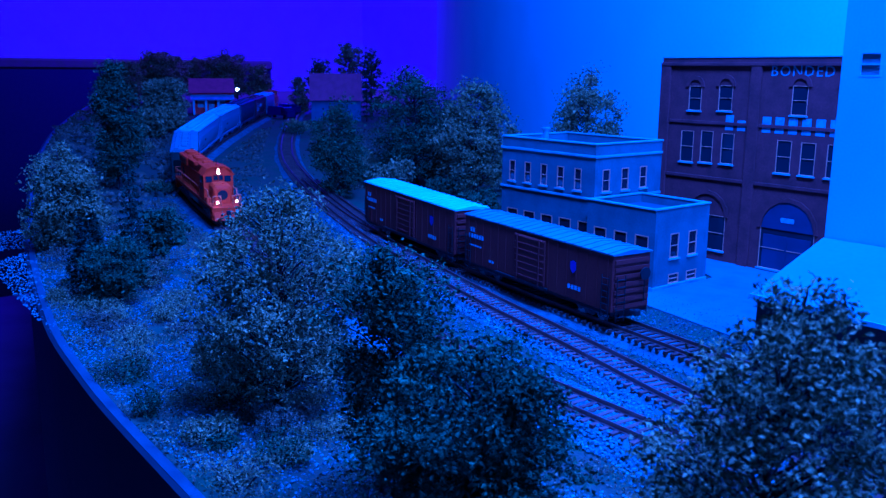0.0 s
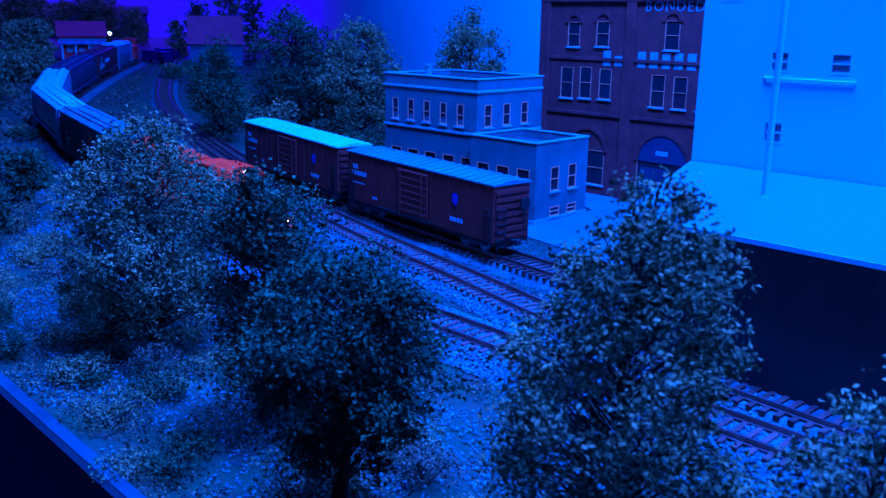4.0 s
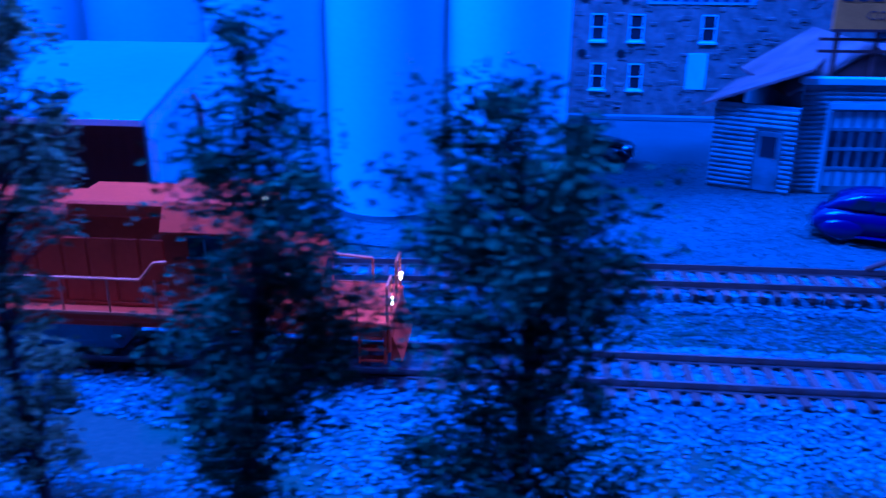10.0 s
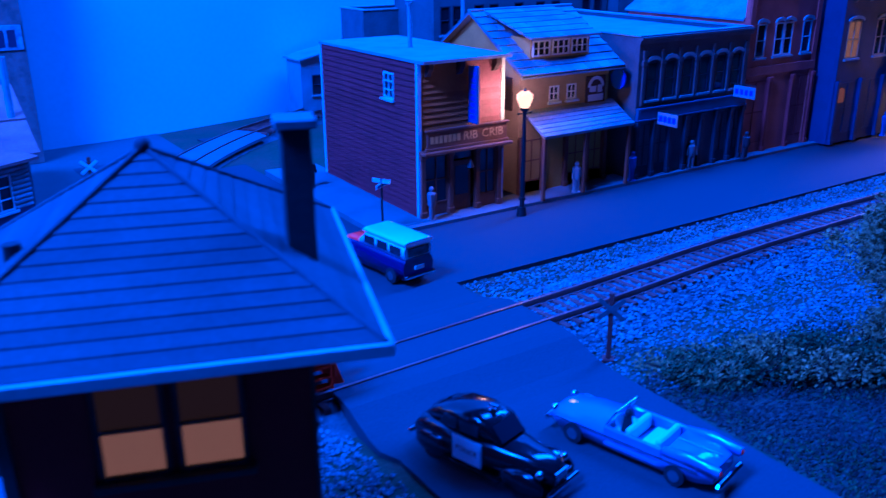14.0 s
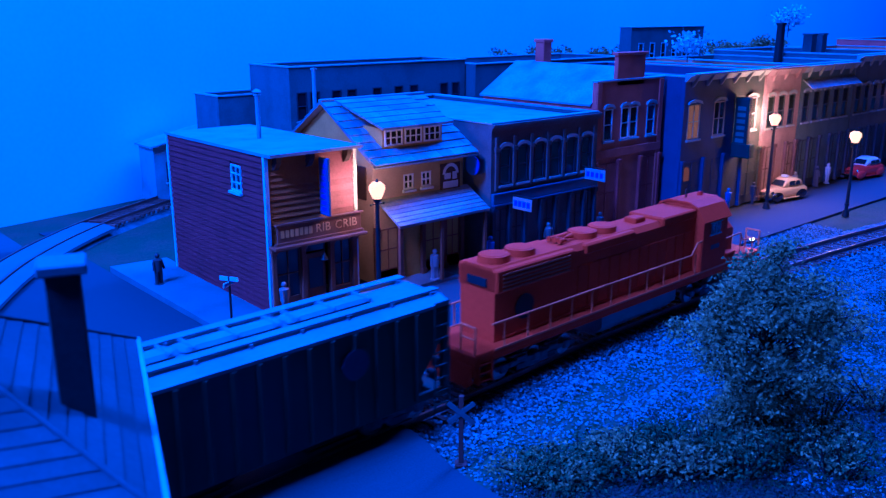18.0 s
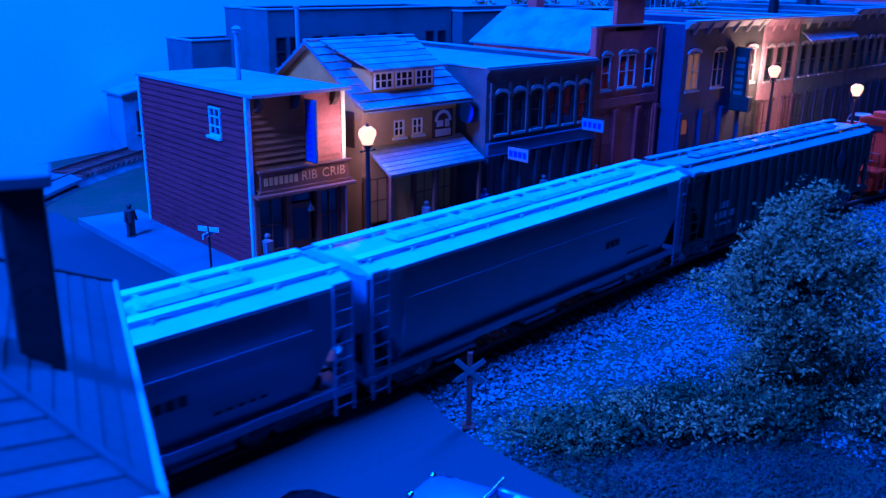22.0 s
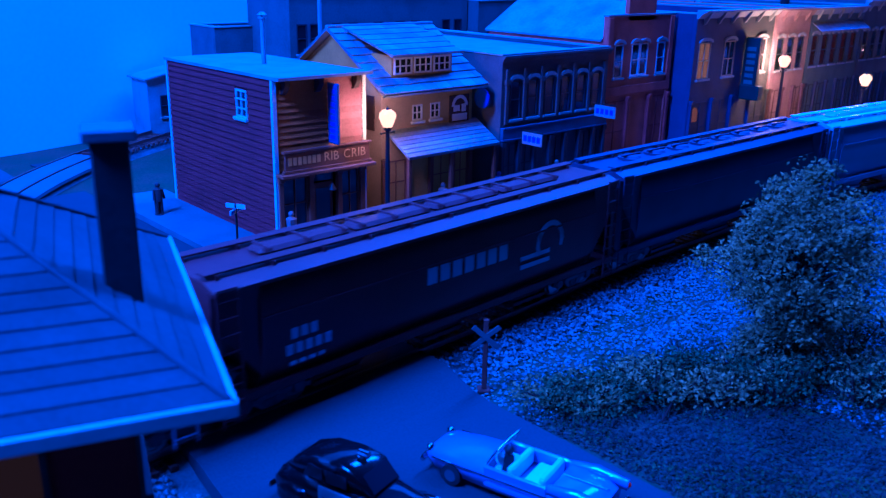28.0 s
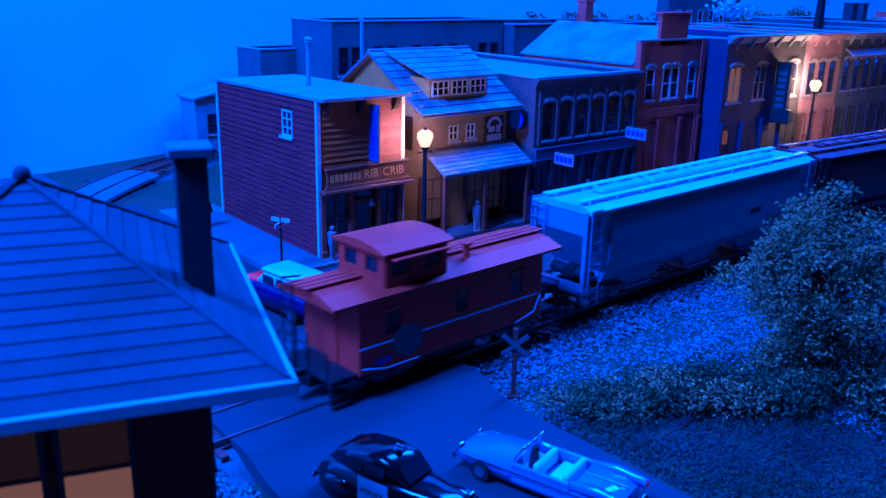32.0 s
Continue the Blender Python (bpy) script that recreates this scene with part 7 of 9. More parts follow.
# the left bank
fir(-86.4, 10.5, 6.2, 3.9, 21)
fir(-91.5, 15.8, 10.2, 4.1, 22, "tall dark green fir tree")
fir(-98, 14.3, 6.2, 2.6, 23)
leafy_tree(-101, 12.8, 9.0, 6.4, LEAF_MID, "broad bushy tree on the bank", 24, DOME, 0.08, tufts_n=150, tuft=0.7, leaves=90, size=0.15)
leafy_tree(-132.6, 27.4, 15.6, 5.6, LEAF_DARK, "tall dark tree on the bank", 25, EGG, 0.1, tufts_n=130, tuft=0.95, leaves=90, size=0.19)
leafy_tree(-81.7, 11.7, 4.6, 4.3, LEAF_DARK, "small spreading dark tree on the bank", 26, CAP, 0.25, tufts_n=90, tuft=0.45, leaves=90, size=0.12, stem=0.14)
tree(-92, 18.4, 5.0, 3.4, LEAF_DARK, "small dark tree below the bank", 27, size=0.17)
# behind the spur
leafy_tree(-119, 64, 15.4, 12.0, LEAF_DARK, "broad dark tree behind the spur", 31, DOME, 0.08, tufts_n=200, tuft=1.1, leaves=85, size=0.2, stem=0.35)
leafy_tree(-108, 66, 14.2, 11.0, LEAF_MID, "round green tree behind the spur", 32, DOME, 0.1, tufts_n=190, tuft=1.1, leaves=85, size=0.2, stem=0.33)
leafy_tree(-113.6, 48.6, 11.9, 6.4, LEAF_DARK, "dark tree behind the boxcars", 33, EGG, 0.1, tufts_n=110, tuft=0.85, leaves=90, size=0.17)
leafy_tree(-87.4, 65, 16.9, 8.0, LEAF_MID, "tall tree rising behind the office", 34, EGG, 0.12, tufts_n=140, tuft=0.95, leaves=85, size=0.18, stem=0.3)
for k, (x, y, h, w) in enumerate(((-126, 60, 5.2, 5.5), (-115, 57.6, 4.6, 6.5), (-121, 57, 3.0, 6), (-108, 62, 3, 6), (-98, 58, 3, 6), (-104, 54, 2.2, 5), (-92, 56, 2.4, 5))):
    bush(x, y, h, w, LEAF_PALE if k < 2 else LEAF_DARK, 40 + k, "low grey green shrub behind the spur", size=0.24)

rng_b = random.Random(5)
for k in range(84):  # shrubs and weeds along the front bank
    x = rng_b.uniform(-112, -40)
    e = edge_y(x, EDGE)
    y = e + rng_b.uniform(0.8, 9.5)
    bush(x, y, rng_b.uniform(0.5, 1.9), rng_b.uniform(1.4, 3.4), (LEAF_MID, LEAF_PALE, LEAF_DARK, WEED)[k % 4], 60 + k, "low dry shrub on the bank", size=0.075, n=900, twigs=7)
for k in range(16):
    x = rng_b.uniform(-38, -6)
    bush(x, rng_b.uniform(8.0, 14.5), rng_b.uniform(0.8, 2.6), rng_b.uniform(1.6, 3.4), (LEAF_MID, LEAF_PALE, LEAF_DARK)[k % 3], 120 + k, "leafy shrub under the trees", size=0.08, n=420, twigs=7)
rng_r = random.Random(8)
for k in range(40):  # the tangle of brush beside the line
    f = (k + rng_r.uniform(0, 1)) / 40
    off = rng_r.uniform(-1, 1) * (0.7 + 1.7 * f)
    x, y = 31.4 + 10.5 * f + 0.5 * off, 19.3 - 6.4 * f + 0.85 * off
    bush(x, y, rng_r.uniform(0.5, 1.0) + 1.3 * f, rng_r.uniform(1.5, 2.6), (LEAF_MID, LEAF_DARK, LEAF_PALE, LEAF_DARK)[k % 4], 150 + k, "tangled small-leaved brush beside the line", size=0.078, n=430, twigs=9)
for k in range(7):
    bush(rng_r.uniform(42, 60), rng_r.uniform(11, 18.5), rng_r.uniform(1.0, 2.4), rng_r.uniform(2.4, 4.4), (LEAF_MID, LEAF_DARK)[k % 2], 195 + k, "tangled small-leaved brush beside the line", size=0.09, n=700, twigs=9)
for k in range(9):  # fallen bare branches
    f = rng_r.uniform(0, 0.8)
    x, y, a = 31.2 + 9.5 * f, 18.9 - 6.4 * f + rng_r.uniform(-1.2, 1.2), rng_r.uniform(-0.9, 0.3)
    s, p = Shape(), Vector((0, 0, 0.05))
    for j in range(4):
        q = p + Vector((math.cos(a) * 0.8, math.sin(a) * 0.8, rng_r.uniform(0.0, 0.4)))
        s.rod(p, q, 0.05 - 0.01 * j, 5, 0.04 - 0.01 * j)
        s.rod(q, q + Vector((rng_r.uniform(-0.4, 0.4), rng_r.uniform(-0.4, 0.4), rng_r.uniform(0.3, 0.9))), 0.025, 4, 0.01)
        p, a = q, a + rng_r.uniform(-0.5, 0.5)
    solid("bare_branch", s, BARK, "dry bare branch lying in the brush", "branch", at(x, y, ground_z(x, y)), "branches in the brush")
for k, x in enumerate((80, 86, 92, 98, 104, 128, 134, 140, 146)):  # treetops behind the street
    tree(x, 72.5, 10.6 + 0.7 * (k % 3), 6.5, LEAF_MID, "rounded tree behind the back street", 200 + k, density=0.6, size=0.22, crown_from=0.4)


# ---------------------------------------------------------------- interlocking tower
TOWER_RED = mat("tower_red_boards", (0.12, 0.015, 0.014), 0.75, vary=0.22, patch=50)
TOWER_TRIM = mat("tower_pale_trim", (0.42, 0.42, 0.40), 0.65, vary=0.15)
TOWER_DARK = mat("tower_dark_trim", (0.05, 0.05, 0.05), 0.7, vary=0.2)
TOWER_SHINGLE = mat("tower_shingle", (0.07, 0.07, 0.075), 0.8, vary=0.25, grain=800, patch=70, random_object=0.18)


def build_tower():
    root = thing("signal_tower", at(13.75, 17.15, 0.0, -19.5), "two-storey red signal tower with a shingled hip roof and lit windows", "signal tower")
    h = 2.62  # half the width of the walls
    H = 8.2
    faces = {
        "front": (at(-h, -h), [(1.5, 5.75, 1.2, 1.95), (2.85, 5.75, 1.2, 1.95)], [WARM_PANE, WARM_PANE]),
        "right": (at(h, -h, 0, 90), [(1.6, 5.5, 1.1, 1.85), (2.9, 5.5, 1.1, 1.85)], [GLASS, GLASS]),
        "back": (at(h, h, 0, 180), [(2.0, 5.5, 1.2, 1.85)], [GLASS]),
        "left": (at(-h, h, 0, -90), [(0.7, 5.3, 1.0, 2.0), (3.5, 5.0, 0.9, 2.2), (3.4, 1.7, 0.8, 1.7)], [WARM_PANE, WARM_PANE, WARM_PANE]),
    }
    for side, (m, holes, panes) in faces.items():
        s = Shape()
        inset = 0.0 if side in ("front", "back") else 0.2
        wall_cells(s, inset, 2 * h - inset, 0, H, [(x, x + w, z, z + q) for x, z, w, q in holes], 0, 0.2)
        wall = part("wall", s, TOWER_RED, root, "", m)
        for k in range(30):
            z, z1 = H * k / 30, H * (k + 1) / 30
            spans = [(0.0, 2 * h)]
            for x, a, w, q in holes:
                if z1 > a and z < a + q:
                    spans = [t for u0, u1 in spans for t in ((u0, max(u0, min(u1, x - 0.06))), (min(u1, max(u0, x + w + 0.06)), u1)) if t[1] - t[0] > 0.05]
            for u0, u1 in spans:
                part("board", Shape().prism([(0.0, z), (0.0, z1), (-0.012, z1), (-0.026, z)], u0, u1, "x"), TOWER_RED, wall)
        for (x, z, w, q), pane in zip(holes, panes):
            win = window_parts(root, m @ at(x, -0.06, z), w, q, TOWER_DARK if side in ("front", "right") else TOWER_TRIM, pane, (1, 2), TOWER_TRIM if side == "left" else TOWER_DARK)
            if pane is WARM_PANE and side == "front":
                part("drawn_blind", Shape().box(0.08, w - 0.08, 0.02, 0.04, q * 0.52, q - 0.08), mat_blind, win)
        part("belt_board", Shape().box(-0.06, 2 * h + 0.06, -0.1, 0.0, 4.2, 4.42, 0.02), TOWER_DARK, root, "", m)
        part("skirt", Shape().box(-0.05, 2 * h + 0.05, -0.1, 0.0, 0.0, 1.1, 0.02), TOWER_RED, root, "red skirting boards", m)
        part("corner_board", Shape().box(-0.06, 0.16, -0.07, 0.0, 1.1, H), TOWER_DARK, root, "", m)
    e, zp, ze = 3.82, 11.05, 8.42
    part("soffit", Shape().box(-e, e, -e, e, 8.15, 8.3), TOWER_TRIM, root)
    for k in range(4):
        m = pose(0, 0, 0, 0, 0, 90 * k)
        part("fascia_board", Shape().box(-e - 0.1, e + 0.1, -e - 0.12, -e, 8.2, 8.43, 0.02), TOWER_TRIM, root, "pale eaves board", m)
        plane = part("roof_plane", Shape().add([(-e, -e, ze - 0.1), (e, -e, ze - 0.1), (0, 0, zp - 0.12)], [(0, 1, 2)]), TOWER_SHINGLE, root, "", m)
        n = 15
        for j in range(n):
            a, b = j / n, (j + 1.08) / n
            ha, hb = e * (1 - a) + 0.02, max(0.05, e * (1 - b))
            za, zb = ze + (zp - ze) * a, ze + (zp - ze) * min(1.0, b)
            ya, yb = -e * (1 - a) - 0.01, -max(0.0, e * (1 - b))
            part("shingle_course", Shape().add([(-ha, ya, za - 0.04), (ha, ya, za - 0.04), (ha, ya, za + 0.025), (-ha, ya, za + 0.025), (hb, yb, zb), (-hb, yb, zb)],
                                               [(0, 1, 2, 3), (3, 2, 4, 5), (0, 3, 5), (1, 4, 2)]), TOWER_SHINGLE, plane)
        part("hip_ridge", Shape().rod((-e, -e, ze + 0.02), (0, 0, zp + 0.04), 0.05, 6), TOWER_SHINGLE, root, "", m)
    part("finial", Shape().ball(0, 0, zp + 0.08, 0.16, 10), TOWER_SHINGLE, root)
    ch = part("chimney", Shape().box(-0.27, 0.27, -0.27, 0.27, -0.4, 2.5, 0.03), mat("soot_chimney", (0.04, 0.035, 0.035), 0.85, vary=0.3), root, "dark square brick chimney", at(2.72, -1.1, 9.05))
    part("chimney_cap", Shape().box(-0.38, 0.38, -0.38, 0.38, 2.5, 2.68, 0.03), CONCRETE, ch, "pale chimney cap")
    part("roof_vent", Shape().cyl(0, 0, 0, 0.7, 0.16, n=10), IRON, root, "short black roof vent", at(-2.3, -0.9, 9.0))
    # porch and stair on the trackside face
    part("porch_roof", Shape().prism([(-1.9, 3.1), (0.05, 4.1), (0.05, 4.2), (-1.9, 3.22)], 1.0, 3.4, "x"), TAR, root, "small shed roof over the door", at(-h, h, 0, -90))
    part("porch_door", Shape().box(1.5, 2.6, -0.1, 0.02, 1.1, 3.3, 0.02), TOWER_DARK, root, "", at(-h, h, 0, -90))
    for x in (1.1, 3.2):
        part("porch_post", Shape().box(x, x + 0.14, -1.8, -1.66, 0, 3.2), TOWER_TRIM, root, "", at(-h, h, 0, -90))
    part("porch_deck", Shape().box(1.0, 3.4, -1.9, 0.0, 0.85, 1.0), mat_deck, root, "", at(-h, h, 0, -90))
    m = at(-h, h, 0, -90)
    for k in range(5):
        part("step", Shape().box(1.5, 3.0, -2.2 - 0.3 * k, -1.88 - 0.3 * k, 0.66 - 0.16 * k, 0.73 - 0.16 * k), mat_deck, root, "", m)
    for x in (1.42, 3.0):
        part("stringer", Shape().prism([(-3.45, 0.0), (-1.88, 0.0), (-1.88, 0.8), (-3.45, 0.06)], x, x + 0.08, "x"), TOWER_DARK, root, "", m)
        for y, z in ((-3.4, 0.0), (-1.9, 0.8)):
            part("rail_post", Shape().box(x, x + 0.08, y - 0.04, y + 0.04, z, z + 1.05), TOWER_TRIM, root, "", m)
        part("stair_rail", Shape().rod((x + 0.04, -3.4, 1.0), (x + 0.04, -1.9, 1.8), 0.04), TOWER_TRIM, root, "", m)
        part("stair_rail", Shape().rod((x + 0.04, -3.4, 0.55), (x + 0.04, -1.9, 1.35), 0.03), TOWER_TRIM, root, "", m)


mat_deck = mat("weathered_deck", (0.08, 0.075, 0.07), 0.85, vary=0.3)
mat_blind = glow("backlit_blind", (1.0, 0.2, 0.02), 0.02)
build_tower()


# ---------------------------------------------------------------- motor vehicles
CHROME = mat("chrome", (0.75, 0.75, 0.76), 0.12, 1.0, vary=0.05, bump=0.0)
TYRE = mat("tyre_rubber", (0.02, 0.02, 0.02), 0.8, vary=0.2)
CAR_BLACK = mat("black_enamel", (0.010, 0.010, 0.012), 0.16, vary=0.1, bump=0.0, coat=0.6)
CAR_BLUE = mat("navy_enamel", (0.012, 0.014, 0.075), 0.22, vary=0.1, bump=0.0, coat=0.4)
CAR_PALE = mat("pale_blue_enamel", (0.20, 0.25, 0.42), 0.16, vary=0.08, bump=0.0, coat=0.7)
CAR_WHITE = mat("white_enamel", (0.88, 0.9, 0.9), 0.3, vary=0.05, bump=0.0, coat=0.4)
CAR_YELLOW = mat("taxi_yellow", (0.70, 0.45, 0.05), 0.3, vary=0.06, bump=0.0, coat=0.4)
CAR_RED = mat("red_enamel", (0.55, 0.03, 0.03), 0.25, vary=0.06, bump=0.0, coat=0.5)
SEAT = mat("cream_upholstery", (0.85, 0.84, 0.78), 0.6, vary=0.1)


def ring(x, w, z0, z1, crown=0.75, mid=0.55):
    zm = z0 + (z1 - z0) * mid
    return [(x, -w * 0.92, z0), (x, w * 0.92, z0), (x, w, zm), (x, w * 0.93, z0 + (z1 - z0) * 0.82), (x, w * crown * 0.8, z1), (x, -w * crown * 0.8, z1), (x, -w * 0.93, z0 + (z1 - z0) * 0.82), (x, -w, zm)]


def wheels_of(car, axle, half, r=0.42):
    for x in axle:
        for side in (-1, 1):
            y = side * half
            wheel = part("wheel", Shape().rod((x, y - 0.13, r), (x, y + 0.13, r), r, 18), TYRE, car)
            part("hubcap", Shape().rod((x, y + side * 0.12, r), (x, y + side * 0.16, r), r * 0.58, 14), CHROME, wheel)


def old_sedan(m, paint, label, roof=None, doors=None, taxi=False, group=""):
    """A rounded saloon of the nineteen-forties, 6.5 cm long, its bonnet towards +x."""
    car = thing("sedan_car", m, label, "car", group)
    body = Shape().loft([ring(-3.2, 0.75, 0.55, 0.95), ring(-2.9, 0.98, 0.42, 1.35), ring(-2.2, 1.06, 0.36, 1.55), ring(-1.0, 1.08, 0.34, 1.55), ring(0.4, 1.06, 0.34, 1.55), ring(1.1, 0.95, 0.36, 1.5), ring(2.0, 0.72, 0.4, 1.42), ring(2.75, 0.56, 0.42, 1.3), ring(3.02, 0.42, 0.5, 1.05)])
    part("body", body, paint, car)
    cabin = Shape().loft([ring(-2.75, 0.5, 1.3, 1.5), ring(-2.2, 0.82, 1.4, 1.98, 0.85), ring(-1.4, 0.9, 1.45, 2.28, 0.85), ring(-0.4, 0.9, 1.45, 2.36, 0.85), ring(0.35, 0.86, 1.45, 2.22, 0.85), ring(0.95, 0.76, 1.4, 1.6, 0.9)])
    part("cabin", cabin, roof or paint, car)
    for side in (-1, 1):
        for x0, x1 in ((-1.75, -0.95), (-0.8, 0.05)):
            part("side_window", Shape().prism([(x0, 1.58), (x1, 1.58), (x1, 2.02), (x0 + (0.25 if x0 < -1 else 0), 2.05)], *sorted((side * 0.86, side * 0.92))), GLASS, car)
        part("running_board", Shape().box(-1.4, 1.2, *sorted((side * 1.0, side * 1.22)), 0.34, 0.44, 0.03), paint, car)
        for x, s in ((2.0, 1.0), (-1.95, 1.0)):
            part("fender", Shape().ball(0, 0, 0, 1.0, 14, 1.0, Matrix.Translation((x, side * 0.98, 0.62)) @ Matrix.Diagonal((0.95, 0.26, 0.5, 1))), CAR_BLACK if taxi else paint, car)
        part("headlight", Shape().ball(2.62, side * 0.78, 1.08, 0.17, 10), CHROME, car)
        if doors:
            part("door", Shape().box(-1.0, 0.35, *sorted((side * 1.06, side * 1.11)), 0.5, 1.52, 0.03), doors, car, "white door")
            if side > 0:
                letters("POLICE", 0.3, BLACK, car, at(-0.32, 1.125, 1.02, 180, 90), "door_letters", 0.004)
            else:
                letters("POLICE", 0.3, BLACK, car, at(-0.32, -1.125, 1.02, 0, 90), "door_letters", 0.004)
    part("windscreen", Shape().add([(0.5, -0.62, 2.12), (0.5, 0.62, 2.12), (0.98, 0.66, 1.62), (0.98, -0.66, 1.62)], [(0, 1, 2, 3)]).add([(0.47, -0.62, 2.10), (0.47, 0.62, 2.10), (0.95, 0.66, 1.60), (0.95, -0.66, 1.60)], [(3, 2, 1, 0)]), GLASS, car)
    part("rear_window", Shape().add([(-2.3, -0.4, 2.0), (-2.3, 0.4, 2.0), (-2.68, 0.36, 1.62), (-2.68, -0.36, 1.62)], [(3, 2, 1, 0)]).add([(-2.27, -0.4, 1.98), (-2.27, 0.4, 1.98), (-2.65, 0.36, 1.6), (-2.65, -0.36, 1.6)], [(0, 1, 2, 3)]), GLASS, car)
    part("bumper", Shape().box(3.05, 3.2, -0.95, 0.95, 0.45, 0.65, 0.05), CHROME, car, "chrome bumper")
    part("bumper", Shape().box(-3.4, -3.25, -0.9, 0.9, 0.45, 0.65, 0.05), CHROME, car)
    g = Shape()
    for k in range(6):
        g.box(2.98, 3.06, -0.36, 0.36, 0.55 + 0.1 * k, 0.6 + 0.1 * k)
    part("grille", g, CHROME, car)
    if doors:
        part("roof_siren", Shape().cyl(0, 0, 0, 0.35, 0.14, n=10, m=Matrix.Translation((-0.1, 0, 2.45)) @ pose(0, 0, 0, 0, 90)).box(-0.05, 0.2, -0.06, 0.06, 2.3, 2.4), CHROME, car)
    if taxi:
        part("roof_sign", Shape().box(-0.5, -0.1, -0.35, 0.35, 2.34, 2.56, 0.03), SIGN_WHITE, car)
    wheels_of(car, (-1.98, 2.02), 0.95)
    return car


def convertible(m):
    car = thing("convertible_car", m, "pale blue open convertible with cream seats", "car")
    body = Shape().loft([ring(-3.5, 0.85, 0.5, 1.05, 0.9), ring(-3.0, 1.0, 0.4, 1.22, 0.9), ring(-1.7, 1.06, 0.34, 1.25, 0.95), ring(-1.45, 1.06, 0.34, 0.8, 1.1)])
    panels = Shape()
    panels.loft([ring(-1.46, 1.06, 0.34, 0.75, 1.1), ring(0.75, 1.06, 0.34, 0.75, 1.1)])
    panels.loft([ring(0.7, 1.06, 0.34, 1.25, 0.95), ring(1.8, 1.02, 0.36, 1.22, 0.9), ring(2.9, 0.95, 0.4, 1.1, 0.85), ring(3.25, 0.8, 0.5, 0.95, 0.8)])
    for side in (-1, 1):
        panels.box(-1.6, 0.8, *sorted((side * 0.9, side * 1.05)), 0.7, 1.25, 0.05)
        panels.loft([[(x, side * 0.9 + y, z) for y, z in ((-0.14, z0), (0.14, z0), (0.1, z1), (-0.1, z1))] for x, z0, z1 in ((-3.75, 0.95, 1.25), (-2.6, 1.0, 1.42), (-1.6, 1.0, 1.28))], smooth=True)
    part("body", body, CAR_PALE, car)
    pieces("body_panel", panels, CAR_PALE, car)
    for x in (-1.35, -0.15):
        part("seat", Shape().box(x, x + 0.85, -0.8, 0.8, 0.7, 0.95, 0.08).box(x - 0.1, x + 0.16, -0.82, 0.82, 0.75, 1.36, 0.07), SEAT, car, "cream bench seat")
    part("windscreen", Shape().add([(0.75, -0.85, 1.25), (0.75, 0.85, 1.25), (0.45, 0.75, 1.78), (0.45, -0.75, 1.78)], [(0, 1, 2, 3)]), glass("clear_screen", (0.8, 0.85, 0.9), 0.02, 0.3), car)
    part("windscreen_frame", Shape().rod((0.75, -0.87, 1.25), (0.45, -0.77, 1.8), 0.05).rod((0.75, 0.87, 1.25), (0.45, 0.77, 1.8), 0.05).rod((0.45, -0.77, 1.8), (0.45, 0.77, 1.8), 0.05), CHROME, car)
    part("steering_wheel", Shape().cyl(0, 0, 0, 0.05, 0.24, n=14, m=Matrix.Translation((0.5, 0.4, 1.28)) @ pose(0, 0, 0, 0, -60)), SEAT, car)
    for side in (-1, 1):
        part("side_trim", Shape().box(-3.0, 2.9, *sorted((side * 1.05, side * 1.09)), 0.86, 0.92), CHROME, car)
        part("headlight", Shape().ball(3.18, side * 0.68, 0.98, 0.16, 10), CHROME, car)
        part("tail_light", Shape().ball(-3.72, side * 0.9, 1.1, 0.11, 8), RED_LENS, car)
    part("bumper", Shape().box(3.3, 3.5, -1.0, 1.0, 0.45, 0.7, 0.08), CHROME, car, "chrome bumper")
    part("bumper", Shape().box(-3.85, -3.62, -1.0, 1.0, 0.42, 0.66, 0.08), CHROME, car)
    part("boot_line", Shape().box(-3.4, -1.7, -0.02, 0.02, 1.2, 1.285), CHROME, car)
    wheels_of(car, (-2.15, 2.1), 0.95, 0.4)
    solid("driver_figurine", Shape().cyl(0, 0, 0, 0.62, 0.24, 0.16, 10).ball(0, 0, 0.8, 0.16, 10), BLACK, "small dark seated figurine in the open car", "figurine", m @ at(0.15, 0.38, 0.95))
    return car


